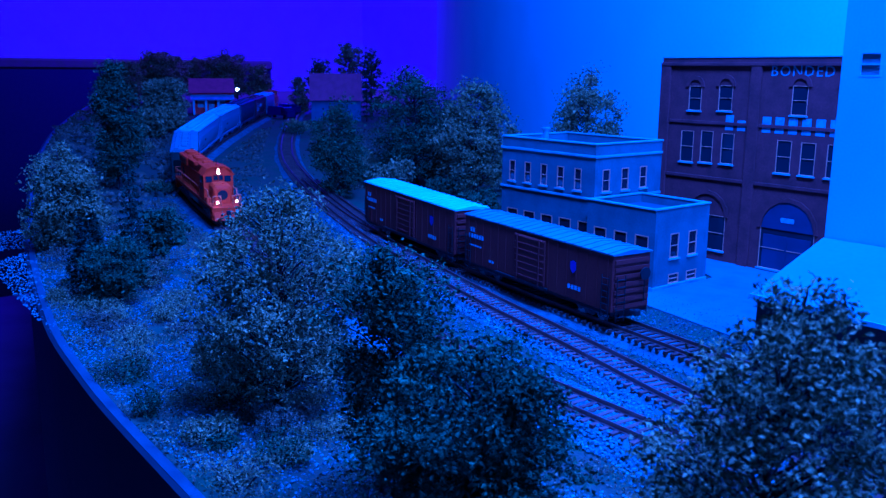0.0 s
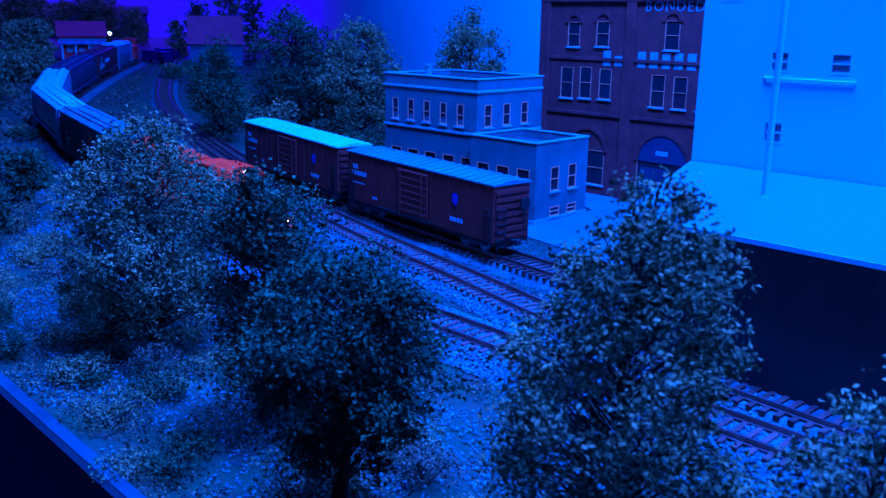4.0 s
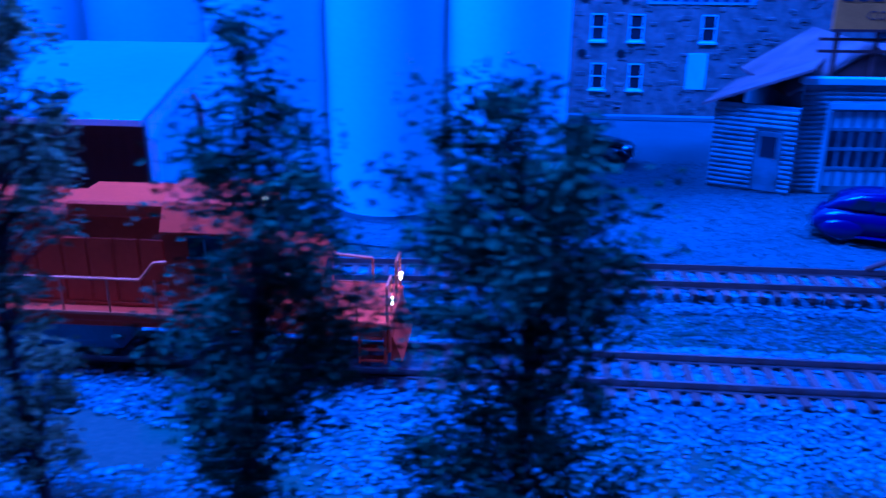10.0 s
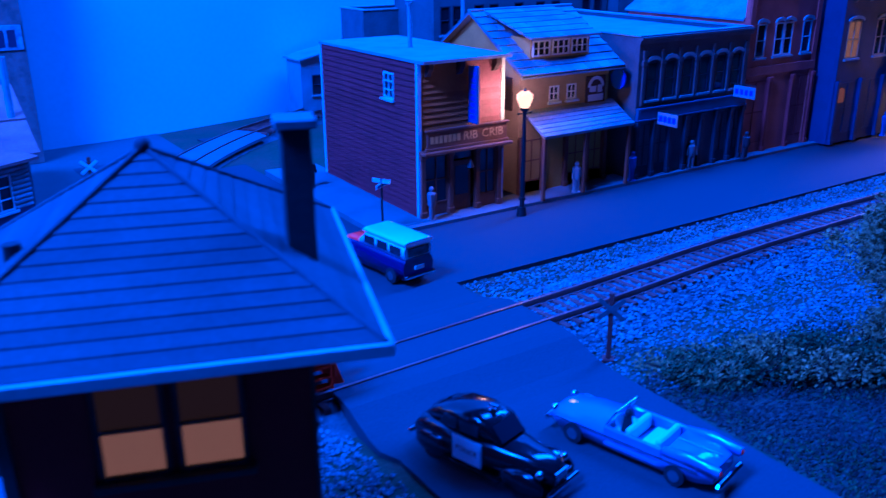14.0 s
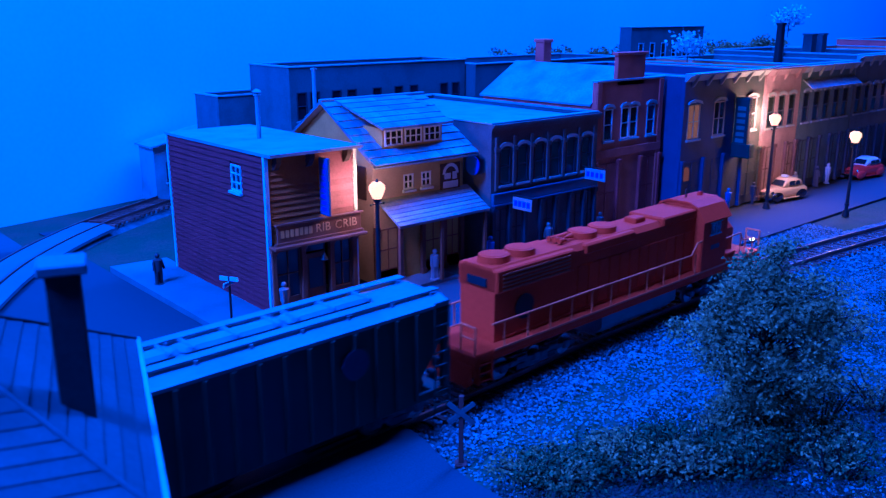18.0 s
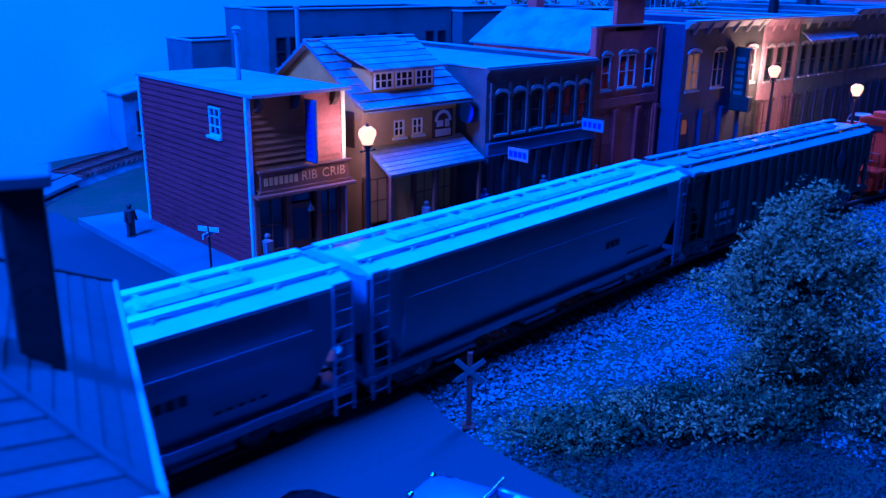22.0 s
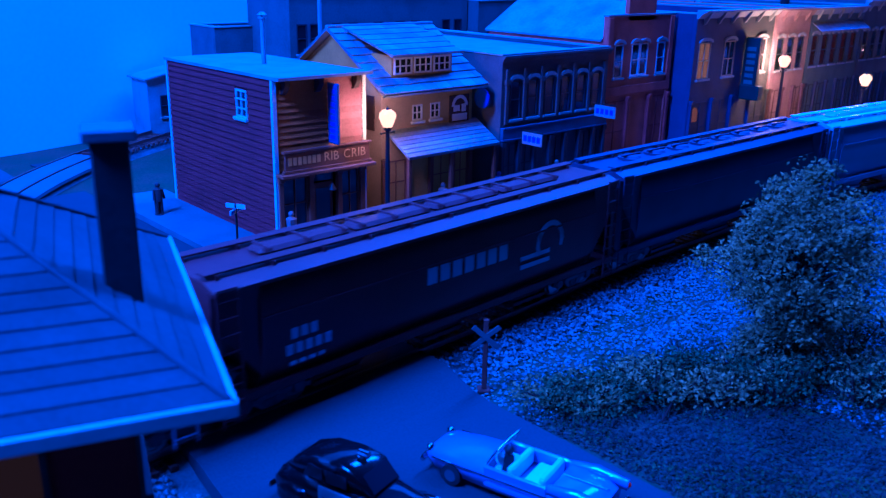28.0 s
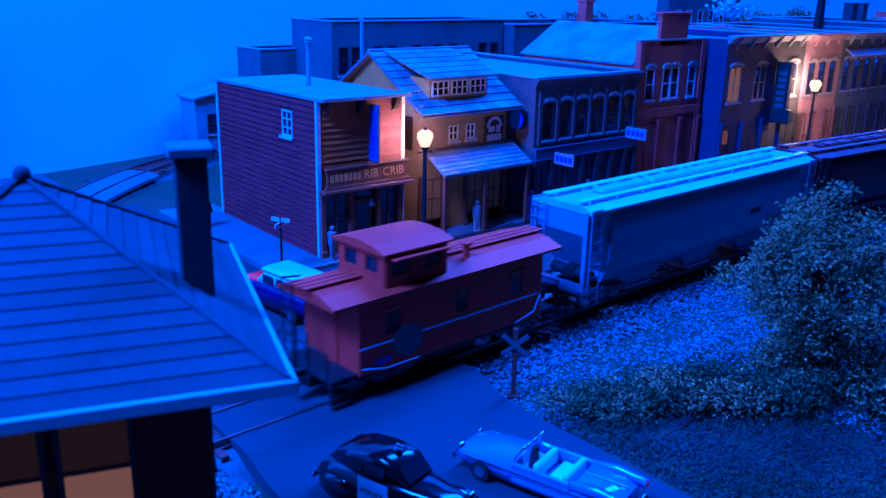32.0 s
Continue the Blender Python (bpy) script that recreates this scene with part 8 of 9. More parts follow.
def van(m):
    car = thing("delivery_wagon", m, "red and navy station wagon with a white roof", "car")
    part("body", Shape().loft([ring(-2.9, 1.0, 0.4, 1.5, 0.95), ring(-1.0, 1.05, 0.35, 1.55, 0.95), ring(0.9, 1.03, 0.35, 1.5, 0.95), ring(2.4, 0.9, 0.4, 1.35, 0.9), ring(2.9, 0.7, 0.5, 1.1, 0.8)]), CAR_BLUE, car)
    part("bonnet", Shape().loft([ring(0.95, 0.8, 1.3, 1.62, 0.95), ring(2.5, 0.66, 1.2, 1.45, 0.9)]), CAR_RED, car, "red bonnet")
    part("cabin", Shape().loft([ring(-2.85, 0.92, 1.45, 2.2, 0.95), ring(0.5, 0.92, 1.45, 2.25, 0.95), ring(1.1, 0.84, 1.45, 1.7, 0.95)]), CAR_WHITE, car, "white upper body")
    part("roof", Shape().loft([ring(-2.95, 0.95, 2.18, 2.42, 0.9), ring(0.55, 0.95, 2.2, 2.44, 0.9), ring(0.8, 0.8, 2.12, 2.26, 0.9)]), CAR_WHITE, car, "white roof")
    for side in (-1, 1):
        for x in (-2.6, -1.5, -0.4):
            part("side_window", Shape().box(x, x + 0.9, *sorted((side * 0.9, side * 0.945)), 1.62, 2.08, 0.02), GLASS, car)
    part("rear_window", Shape().box(-2.95, -2.88, -0.7, 0.7, 1.6, 2.05, 0.02), GLASS, car)
    part("bumper", Shape().box(-3.15, -2.95, -0.98, 0.98, 0.45, 0.66, 0.06), CHROME, car, "chrome bumper")
    part("number_plate", Shape().box(-3.0, -2.93, -0.3, 0.3, 0.85, 1.05), SIGN_WHITE, car)
    wheels_of(car, (-1.9, 1.9), 0.93)


old_sedan(at(5.8, 38.75, 0.1, -17), CAR_BLUE, "navy blue rounded sedan parked before the garage", group="parked sedans")
old_sedan(at(-6.9, 51.9, 0.1, -16), CAR_BLACK, "black rounded sedan parked in the yard", group="parked sedans")
old_sedan(at(22.8, 18.2, 0.14, -74) @ Matrix.Scale(0.79, 4), CAR_BLACK, "black and white police sedan with white doors", doors=CAR_WHITE)
old_sedan(at(23.4, 10.9, 0.14, 100) @ Matrix.Scale(0.9, 4), CAR_BLACK, "black rounded sedan on the cross road", group="parked sedans")
convertible(at(26.8, 16.4, 0.14, 105) @ Matrix.Scale(0.79, 4))
van(at(28.1, 33.7, 0.14, 98) @ Matrix.Scale(0.86, 4))
old_sedan(at(81.2, 35.7, 0.14, 172) @ Matrix.Scale(0.82, 4), CAR_YELLOW, "yellow taxi sedan at the kerb", taxi=True)
old_sedan(at(97, 35.6, 0.14, 174) @ Matrix.Scale(0.85, 4), CAR_RED, "red and white sedan at the kerb", roof=CAR_WHITE)


# ---------------------------------------------------------------- lamps, signs and street things
def street_lamp(x, y, z, h, power):
    lamp = thing("street_lamp", at(x, y, z), "black iron street lamp with a lit globe", "street lamp", "street lamps")
    part("post", Shape().cyl(0, 0, 0, 0.5, 0.3, 0.22, n=10).cyl(0, 0, 0.5, h * 0.55, 0.14, 0.12, n=10).cyl(0, 0, h * 0.55, h - 1.0, 0.12, 0.1, n=10).cyl(0, 0, 0.9, 1.05, 0.2, n=10), IRON, lamp)
    part("bracket", Shape().rod((-0.42, 0, h - 1.2), (0.42, 0, h - 1.2), 0.04).ball(-0.42, 0, h - 1.2, 0.07, 8).ball(0.42, 0, h - 1.2, 0.07, 8).cyl(0, 0, h - 1.1, h - 0.9, 0.16, 0.26, n=10), IRON, lamp)
    part("globe", Shape().loft([[(r * math.cos(2 * math.pi * k / 12), r * math.sin(2 * math.pi * k / 12), zz) for k in range(12)] for r, zz in ((0.24, h - 0.9), (0.44, h - 0.42), (0.42, h - 0.2), (0.22, h - 0.02))]), LAMP_GLASS, lamp, "lit frosted globe")
    part("finial", Shape().cyl(0, 0, h - 0.02, h + 0.14, 0.1, 0.02, n=8), IRON, lamp)
    data = bpy.data.lights.new("lamp_bulb", "POINT")
    data.energy, data.color, data.shadow_soft_size = power, (1.0, 0.22, 0.0), 0.006
    light = new("lamp_bulb", data)
    light.matrix_world = at(x, y + 0.62, z + h - 0.4)


street_lamp(38.5, 36.5, 0.12, 6.9, 0.085)
street_lamp(77.0, 34.8, 0.12, 7.7, 0.36)
street_lamp(79.7, 29.5, 0.0, 6.75, 0.16)
street_lamp(112, 34.8, 0.12, 7.4, 0.1)


def crossbuck(x, y, rz, h=2.7, z=0.0):
    sign = thing("crossbuck_sign", at(x, y, z, rz), "railroad crossbuck on a dark post", "crossing sign", "crossbucks")
    part("post", Shape().box(-0.09, 0.09, -0.09, 0.09, 0, h, 0.02), WOOD_DARK, sign)
    for a in (-40, 40):
        part("board", Shape().box(-0.6, 0.6, -0.04, 0.0, -0.09, 0.09, 0.01, Matrix.Translation((0, -0.1 - 0.04 * (a > 0), h - 0.6)) @ pose(0, 0, 0, 0, a)), SIGN_WHITE if y > 40 else mat_board, sign)
    part("base", Shape().box(-0.22, 0.22, -0.22, 0.22, 0, 0.12, 0.03), WOOD_DARK, sign)


# boards of the near crossbuck, darker than the far one's white
mat_board = mat("dark_sign_board", (0.10, 0.10, 0.095), 0.7, vary=0.3)
crossbuck(30.45, 21.3, -44)
crossbuck(19.5, 53.2, -22)


def street_sign(x, y, z):
    sign = thing("street_name_sign", at(x, y, z, 30), "street name sign on a thin post", "street sign")
    part("post", Shape().cyl(0, 0, 0, 2.75, 0.06, n=8), IRON, sign)
    part("blade", Shape().box(-0.52, 0.52, -0.03, 0.03, 2.3, 2.52), SIGN_WHITE, sign)
    part("blade", Shape().box(-0.03, 0.03, -0.52, 0.52, 2.54, 2.75), SIGN_WHITE, sign)
    bars = Shape()
    for k in range(5):
        bars.box(-0.42 + 0.18 * k, -0.3 + 0.18 * k, -0.04, -0.03, 2.35, 2.47)
    pieces("name_bar", bars, BLUE_INK, sign)


street_sign(30.6, 38.2, 0.3)


def figurine(x, y, colour, rz=0, z=0.32, h=1.85):
    """A painted figure from a model set, one plain shape."""
    s = Shape()
    s.cyl(0, 0, 0, 0.06, 0.28, n=10)
    for k in (-1, 1):
        s.cyl(k * 0.13, 0, 0.05, h * 0.46, 0.11, 0.13, n=8)
        s.rod((k * 0.26, 0, h * 0.78), (k * 0.34, -0.08, h * 0.48), 0.07, 6)
    s.cyl(0, 0, h * 0.44, h * 0.8, 0.22, 0.27, n=10)
    s.cyl(0, 0, h * 0.8, h * 0.86, 0.27, 0.08, n=10)
    s.ball(0, 0, h * 0.93, 0.15, 10)
    solid("painted_figurine", s, colour, "small painted plastic figurine on the pavement", "figurine", at(x, y, z, rz), "street figurines")


FIG_DARK = mat("figurine_dark", (0.06, 0.05, 0.05), 0.6, vary=0.1)
FIG_PALE = mat("figurine_pale", (0.5, 0.48, 0.46), 0.6, vary=0.1)
FIG_BLUE = mat("figurine_blue", (0.12, 0.18, 0.4), 0.6, vary=0.1)
FIG_GREY = mat("figurine_grey", (0.22, 0.2, 0.19), 0.6, vary=0.1)
for x, y, colour, rz in ((31.0, 47.6, FIG_DARK, 10), (33.6, 38.1, FIG_GREY, 40), (43.6, 37.75, FIG_PALE, 0), (48.2, 37.75, FIG_BLUE, 20), (53.6, 37.75, FIG_GREY, -20), (58.6, 37.4, FIG_DARK, 0),
                        (73.0, 36.0, FIG_BLUE, 0), (76.9, 36.0, FIG_DARK, 30), (84.0, 36.0, FIG_GREY, 0), (88.2, 36.0, FIG_DARK, 60), (90.3, 36.0, FIG_PALE, 0)):
    figurine(x, y, colour, rz)


def bumper_stop():
    stop = thing("bumper_stop", at(4.4, 32.4, 0.0), "dark steel bumper at the end of the stub line", "bumper")
    for side in (-1, 1):
        part("strut", Shape().rod((-1.6, side * 0.88, 0.8), (0.2, side * 0.6, 1.75), 0.12).rod((1.0, side * 0.88, 0.55), (0.2, side * 0.6, 1.75), 0.12), WOOD_DARK, stop)
    part("beam", Shape().box(0.0, 0.35, -1.1, 1.1, 1.5, 1.85, 0.04), WOOD_DARK, stop)


bumper_stop()


# ---------------------------------------------------------------- garage, mill and billboard
TINBOARD = mat("corrugated_tin", (0.30, 0.30, 0.30), 0.6, vary=0.38, patch=90, random_object=0.15, second=(0.10, 0.09, 0.08))
STONE = mat("rough_stone", (0.165, 0.15, 0.13), 0.9, vary=0.4, grain=260, patch=110, bump=0.7, random_object=0.25)
RUST = mat("rusty_tin_roof", (0.20, 0.16, 0.14), 0.7, vary=0.35, patch=60)


def corrugated(root, m, W, z0, z1, holes, material=TINBOARD, pitch=0.26):
    """Horizontal ribs of corrugated sheet on a wall, each a strip, cut round the holes."""
    z = z0
    while z + pitch <= z1 + 0.01:
        spans = [(0.0, W)]
        for x, a, w, h in holes:
            if z + pitch > a and z < a + h:
                spans = [t for u0, u1 in spans for t in ((u0, max(u0, min(u1, x - 0.02))), (min(u1, max(u0, x + w + 0.02)), u1)) if t[1] - t[0] > 0.05]
        for u0, u1 in spans:
            s = Shape()
            s.prism([(0.0, z), (0.0, z + pitch), (-0.05, z + pitch * 0.75), (-0.07, z + pitch * 0.5), (-0.05, z + pitch * 0.25)], u0, u1, "x")
            part("tin_strip", s, material, root, "", m)
        z += pitch


def build_garage():
    root = thing("corner_garage", at(3.7, 46.4, 0.07, 2), "weathered tin garage with a false front and a lean-to", "garage")
    big = [(1.55, 0.2, 3.6, 4.3)]
    s = Shape()
    wall_cells(s, 0, 6.9, 0, 6.0, [(x, x + w, z, z + h) for x, z, w, h in big], 0, 0.25)
    part("front_wall", s, TINBOARD, root)
    corrugated(root, at(0, 0), 6.9, 0.0, 5.7, big)
    part("front_cap", Shape().box(-0.15, 7.05, -0.2, 0.4, 5.75, 6.1, 0.03), SIGN_WHITE, root)
    for k in range(4):
        for j in range(6):
            lit = k in (1, 2)
            part("door_pane", Shape().box(1.65 + 0.57 * j, 2.1 + 0.57 * j, 0.05, 0.1, 0.35 + 1.05 * k, 1.2 + 1.05 * k), GLASS if lit else SIGN_WHITE, root)
    panes = [(1.66 + 0.58 * j, 2.13 + 0.58 * j, 0.36 + 1.05 * k, min(4.4, 1.25 + 1.05 * k)) for j in range(6) for k in range(4)]
    fr = wall_cells(Shape(), 1.55, 5.15, 0.2, 4.5, panes, 0.0, 0.14)
    part("bay_door", fr, TINBOARD, root, "many-paned bay door")
    part("casing", Shape().box(1.3, 1.55, -0.12, 0.1, 0, 4.75).box(5.15, 5.4, -0.12, 0.1, 0, 4.75).box(1.3, 5.4, -0.12, 0.1, 4.5, 4.8), SIGN_WHITE, root)
    part("side_wall", Shape().box(0, 0.25, 0.25, 9, 0, 5.2), TINBOARD, root)
    part("side_wall", Shape().box(6.65, 6.9, 0.25, 9, 0, 5.2), TINBOARD, root)
    for side in (0, 1):
        o = [(-0.6, 5.0), (3.45, 7.5), (3.45, 7.65), (-0.6, 5.15)]
        part("roof_plane", Shape().prism(o if side == 0 else [(6.9 - x, z) for x, z in o][::-1], 0.5, 9.5), RUST, root, "rusty tin roof")
    part("gable", Shape().prism([(0.2, 5.2), (6.7, 5.2), (3.45, 7.4)], 0.6, 0.8), WOOD_DARK, root, "dark open gable")
    for x in (1.3, 3.3, 5.3):
        part("billboard_post", Shape().box(x, x + 0.2, 0.4, 0.6, 5.9, 10.0), WOOD_DARK, root)
    part("billboard_rail", Shape().box(0.5, 6.6, 0.35, 0.42, 7.3, 7.45).box(0.5, 6.6, 0.35, 0.42, 7.9, 8.05), WOOD_DARK, root)
    board = part("billboard", Shape().box(1.0, 5.85, 0.2, 0.38, 8.4, 11.6, 0.03), mat("yellow_billboard", (0.42, 0.24, 0.03), 0.7, vary=0.2), root, "yellow painted billboard")
    spell("CONTROL", 0.66, FIG_DARK, board, (4.25, 0.19, 9.15), 0.9)
    part("billboard_frame", Shape().box(0.95, 5.9, 0.16, 0.2, 8.36, 8.5).box(0.95, 5.9, 0.16, 0.2, 11.5, 11.64), WOOD_DARK, board)
    bars = Shape()
    for k in range(6):
        bars.box(1.3 + 0.72 * k, 1.85 + 0.72 * k, 0.18, 0.2, 9.85, 10.5)
    pieces("billboard_bar", bars, FIG_DARK, board)
    # the left annex
    ann = thing("garage_annex", at(-0.4, 47.4, 0.07, -24), "weathered tin lean-to beside the garage", "shed")
    wall_part(ann, "wall", at(0, 0), 4.2, 4.6, [(2.2, 0.0, 1.4, 3.3)], TINBOARD)
    corrugated(ann, at(0, 0), 4.2, 0, 4.5, [(2.2, 0.0, 1.4, 3.3)])
    d = part("door", Shape().box(2.25, 3.55, 0.0, 0.12, 0.05, 3.25, 0.02), TINBOARD, ann)
    part("door_glass", Shape().box(2.5, 3.3, -0.03, 0.0, 1.9, 3.0), GLASS, d)
    part("wall", Shape().box(0, 0.25, 0.3, 7, 0, 4.6), TINBOARD, ann)
    part("roof", Shape().prism([(-0.6, 4.4), (4.6, 6.6), (4.6, 6.75), (-0.6, 4.55)], -0.5, 8), RUST, ann)
    # the right wing
    wing = thing("garage_wing", at(10.9, 46.6, 0.07, 30), "weathered lean-to wing of the garage", "shed")
    holes = [(1.0, 0.1, 1.2, 3.0), (2.9, 1.4, 1.6, 1.9)]
    wall_part(wing, "wall", at(0, 0), 5.6, 3.9, holes, TINBOARD)
    corrugated(wing, at(0, 0), 5.6, 0, 3.8, holes)
    part("door", Shape().box(1.05, 2.15, 0.02, 0.12, 0.1, 3.1), SIGN_WHITE, wing)
    window_parts(wing, at(2.9, 0, 1.4), 1.6, 1.9, SASH_WHITE, GLASS, (2, 3), SASH_WHITE)
    part("roof", Shape().prism([(-0.5, 3.8), (5, 4.4), (5, 4.55), (-0.5, 3.95)], -0.3, 6.0, "x"), RUST, wing)
    part("end_wall", Shape().box(5.3, 5.6, 0.3, 5, 0, 4.0), TINBOARD, wing)
    part("wainscot", Shape().box(0.0, 1.0, -0.1, -0.07, 0, 1.5).box(2.15, 5.6, -0.1, -0.07, 0, 1.4), SLATE, wing, "dark painted wainscot")
    part("sign_patch", Shape().box(-0.7, 0.5, -0.12, -0.05, 1.2, 2.0), mat("green_notice", (0.12, 0.35, 0.12), 0.6), wing, "small green notice")
    up = thing("garage_upper", at(8.9, 50.6, 0.07), "low boarded rear building under a patched tin roof", "building")
    part("wall", Shape().box(0, 7.2, 0.5, 8, 0, 3.9), TINBOARD, up)
    for k in range(2):
        y0, z0, y1, z1 = ((-0.5, 3.85, 2.9, 5.1), (2.7, 5.15, 6.6, 6.5))[k]
        for c in range(5):
            part("roof_sheet", Shape().prism([(y0, z0), (y1, z1), (y1, z1 + 0.1), (y0, z0 + 0.1)], -0.3 + 1.6 * c, 1.28 + 1.6 * c, "x"), RUST, up)
    part("rear_slope", Shape().prism([(6.6, 6.4), (10.0, 4.0), (10.0, 4.1), (6.6, 6.5)], -0.3, 7.7, "x"), RUST, up)
    part("stove_pipe", Shape().cyl(2.3, -0.2, 3.6, 5.0, 0.2, n=10).cyl(2.3, -0.2, 5.0, 5.15, 0.32, n=10), IRON, up)
    part("flue", Shape().cyl(7.0, 3, 4.5, 8.6, 0.2, n=10), TIN, up)


def build_mill():
    W, H, D = 29.25, 17.0, 3.0
    wins = []
    for x in (4.55, 7.25, 12.35, 24.45, 26.0):
        wins += [(x, 5.6, 1.05, 1.9)]
    for x in (4.75, 7.45, 22.2):
        wins += [(x, 2.1, 1.0, 1.9)]
    for x in (4.55, 7.25, 12.35):
        wins += [(x, 11.0, 1.05, 2.0)]
    root = building("stone_mill", at(-10.4, 64.9), W, D, H, "long rough stone mill with small white-framed windows", STONE, SASH_WHITE, {"front": wins}, bars=(1, 2), sill=SASH_WHITE, parapet=0.6)
    rng = random.Random(3)
    for k in range(260):  # single stones standing proud of the wall
        x, z = rng.uniform(0.2, 20.5), rng.uniform(0.3, 9.5)
        w, h = rng.uniform(0.35, 0.8), rng.uniform(0.2, 0.4)
        if all(not (a - 0.9 < x < a + c + 0.1 and b - 0.5 < z < b + d + 0.1) for a, b, c, d in wins):
            part("stone", Shape().box(x, x + w, -0.05, 0.02, z, z + h, 0.04), STONE, root)
    for x in (4.0, 6.8, 0.7):
        for z in (4.7, 8.6):
            part("anchor_plate", Shape().cyl(0, 0, 0, 0.1, 0.32, n=12, m=Matrix.Translation((x, 0.0, z)) @ pose(0, 0, 0, 90)), IRON, root, "dark round wall anchor")
    for x, z in ((1.6, 5.6), (11.6, 2.2)):
        part("loading_hatch", Shape().box(x, x + 1.4, -0.08, 0.0, z, z + 2.6, 0.02), SIGN_WHITE, root, "pale boarded hatch")
    part("foundation_kerb", Shape().box(-0.5, 16, -0.9, -0.2, 0, 0.3, 0.03), CONCRETE, root)
    for x0, z0 in ((8.4, 8.2), (21.6, 7.75)):
        band = part("name_band", Shape().box(x0, x0 + 7.5, -0.08, 0.0, z0, z0 + 1.6), FADED_PAINT, root, "white painted name band")
        bars = Shape()
        for k in range(10):
            bars.box(x0 + 0.3 + 0.7 * k, x0 + 0.8 + 0.7 * k, -0.1, -0.08, z0 + 0.2, z0 + 1.3)
        pieces("name_bar", bars, SLATE, band)


build_garage()
build_mill()


# ---------------------------------------------------------------- the far end of the layout
def far_end():
    house = thing("red_cottage", at(-238, 78.5, rise(-238), 69) @ Matrix.Scale(0.82, 4), "red cottage with white trim by the far curve", "house")
    part("wall", Shape().box(0, 12, 0, 10, 0, 7), mat("cottage_red", (0.40, 0.05, 0.06), 0.7), house)
    part("roof", Shape().prism([(-1, 6.6), (11, 6.6), (5, 11)], -1, 13, "x"), mat("red_roof", (0.25, 0.05, 0.08), 0.8), house)
    for x in (0.0, 3.7, 7.4, 11.3):
        part("porch_post", Shape().box(x, x + 0.6, -3.4, -2.8, 0, 4.6), SIGN_WHITE, house)
    part("porch_roof", Shape().prism([(-3.9, 4.4), (0, 5.8), (0, 6.1), (-3.9, 4.7)], -0.6, 12.6, "x"), SHINGLE, house)
    for x in (1.5, 7.8):
        part("window", Shape().box(x, x + 2.2, -0.1, 0.0, 2, 4.2, 0.04), SIGN_WHITE, house)
    part("door", Shape().box(4.8, 6.6, -0.12, 0.0, 0.1, 4.2, 0.04), SIGN_WHITE, house)
    lamp = thing("far_yard_lamp", at(-254, 98, rise(-254)), "thin yard lamp with a bright bulb", "lamp")
    part("post", Shape().cyl(0, 0, 0, 5.4, 0.2, n=6), IRON, lamp)
    part("bulb", Shape().ball(0, 0, 5.7, 0.42, 10), glow("far_bulb", (1.0, 0.5, 0.2), 40.0), lamp, "bright bulb")
    barn = thing("long_barn", at(-200.5, 92.4, rise(-200), 60), "long low barn beyond the tracks", "barn")
    part("wall", Shape().box(0, 11.5, 0, 8, 0, 5), mat("barn_blue", (0.18, 0.16, 0.22), 0.8), barn)
    part("roof", Shape().prism([(-0.8, 4.8), (8.8, 4.8), (4, 11.0)], -0.4, 11.9, "x"), mat("plum_roof", (0.22, 0.07, 0.15), 0.8), barn)
    part("barn_door", Shape().box(4, 7, -0.12, 0.0, 0, 3.6, 0.04), WOOD_DARK, barn)
    for k, (x, y, h, w, kind) in enumerate((
        (-185, 52, 10.5, 8, 2), (-196, 57, 9.5, 7, 2), (-178, 47, 5, 6, 2), (-290, 78, 13, 11, 0), (-300, 92, 16.5, 14, 0), (-305, 106, 15, 9, 2), (-296, 113, 16, 13, 0), (-290, 122, 13, 8, 2),
        (-226, 103, 10, 5, 0), (-222, 107, 15, 6, 1), (-217, 113, 19.5, 7, 0), (-213, 117, 18, 5, 1))):
        tree(x, y, h, w, (LEAF_MID, LEAF_DARK, LEAF_PALE)[kind], "bushy tree at the far end of the layout", 300 + k, density=0.7, size=0.34, crown_from=0.12)
    fir(-194.8, 104, 18, 4.6, 320, "tall dark cypress beside the barn")
    fir(-300, 130, 12, 4.5, 321, "dark fir at the far end of the layout")
    for k, (x, y, h, w) in enumerate(((-127, 31.2, 1.6, 4.2), (-131, 31.4, 1.2, 2.6), (-148, 31, 2.4, 5), (-158, 38, 2.4, 5), (-170, 72, 3.4, 5), (-176, 76, 3.0, 5), (-150, 68, 2.0, 5), (-140, 62, 1.6, 4))):
        bush(x, y, h, w, (LEAF_DARK, LEAF_MID)[k % 2], 330 + k, "dark shrub beside the far curve", size=0.2, n=500)
    for x, y, rz in ((-214, 91, 30), (-207, 90, -20), (-222, 98, 10)):
        truck = thing("parked_truck", at(x, y, rise(x), rz) @ Matrix.Scale(0.8, 4), "dark parked truck near the barn", "truck", "trucks by the barn")
        part("body", Shape().box(-4, 1.5, -1.5, 1.5, 0.9, 3.6, 0.1), CAR_BLUE, truck)
        part("cab", Shape().box(1.6, 4.2, -1.4, 1.4, 0.8, 3.0, 0.3), CAR_BLUE, truck)
        for wx in (-2.8, 2.9):
            for wy in (-1.3, 1.3):
                part("wheel", Shape().rod((wx, wy - 0.2, 0.6), (wx, wy + 0.2, 0.6), 0.6, 12), TYRE, truck)
    table = thing("second_layout_table", at(-520, 60, -92), "another layout table across the dark room", "table")
    part("fascia", Shape().box(-60, 60, -60, 150, 0, 108), FASCIA, table)
    part("scenery", Shape().box(-61, 61, -61, 151, 108, 113, 1.0), GROUND, table, "dry scenery top")
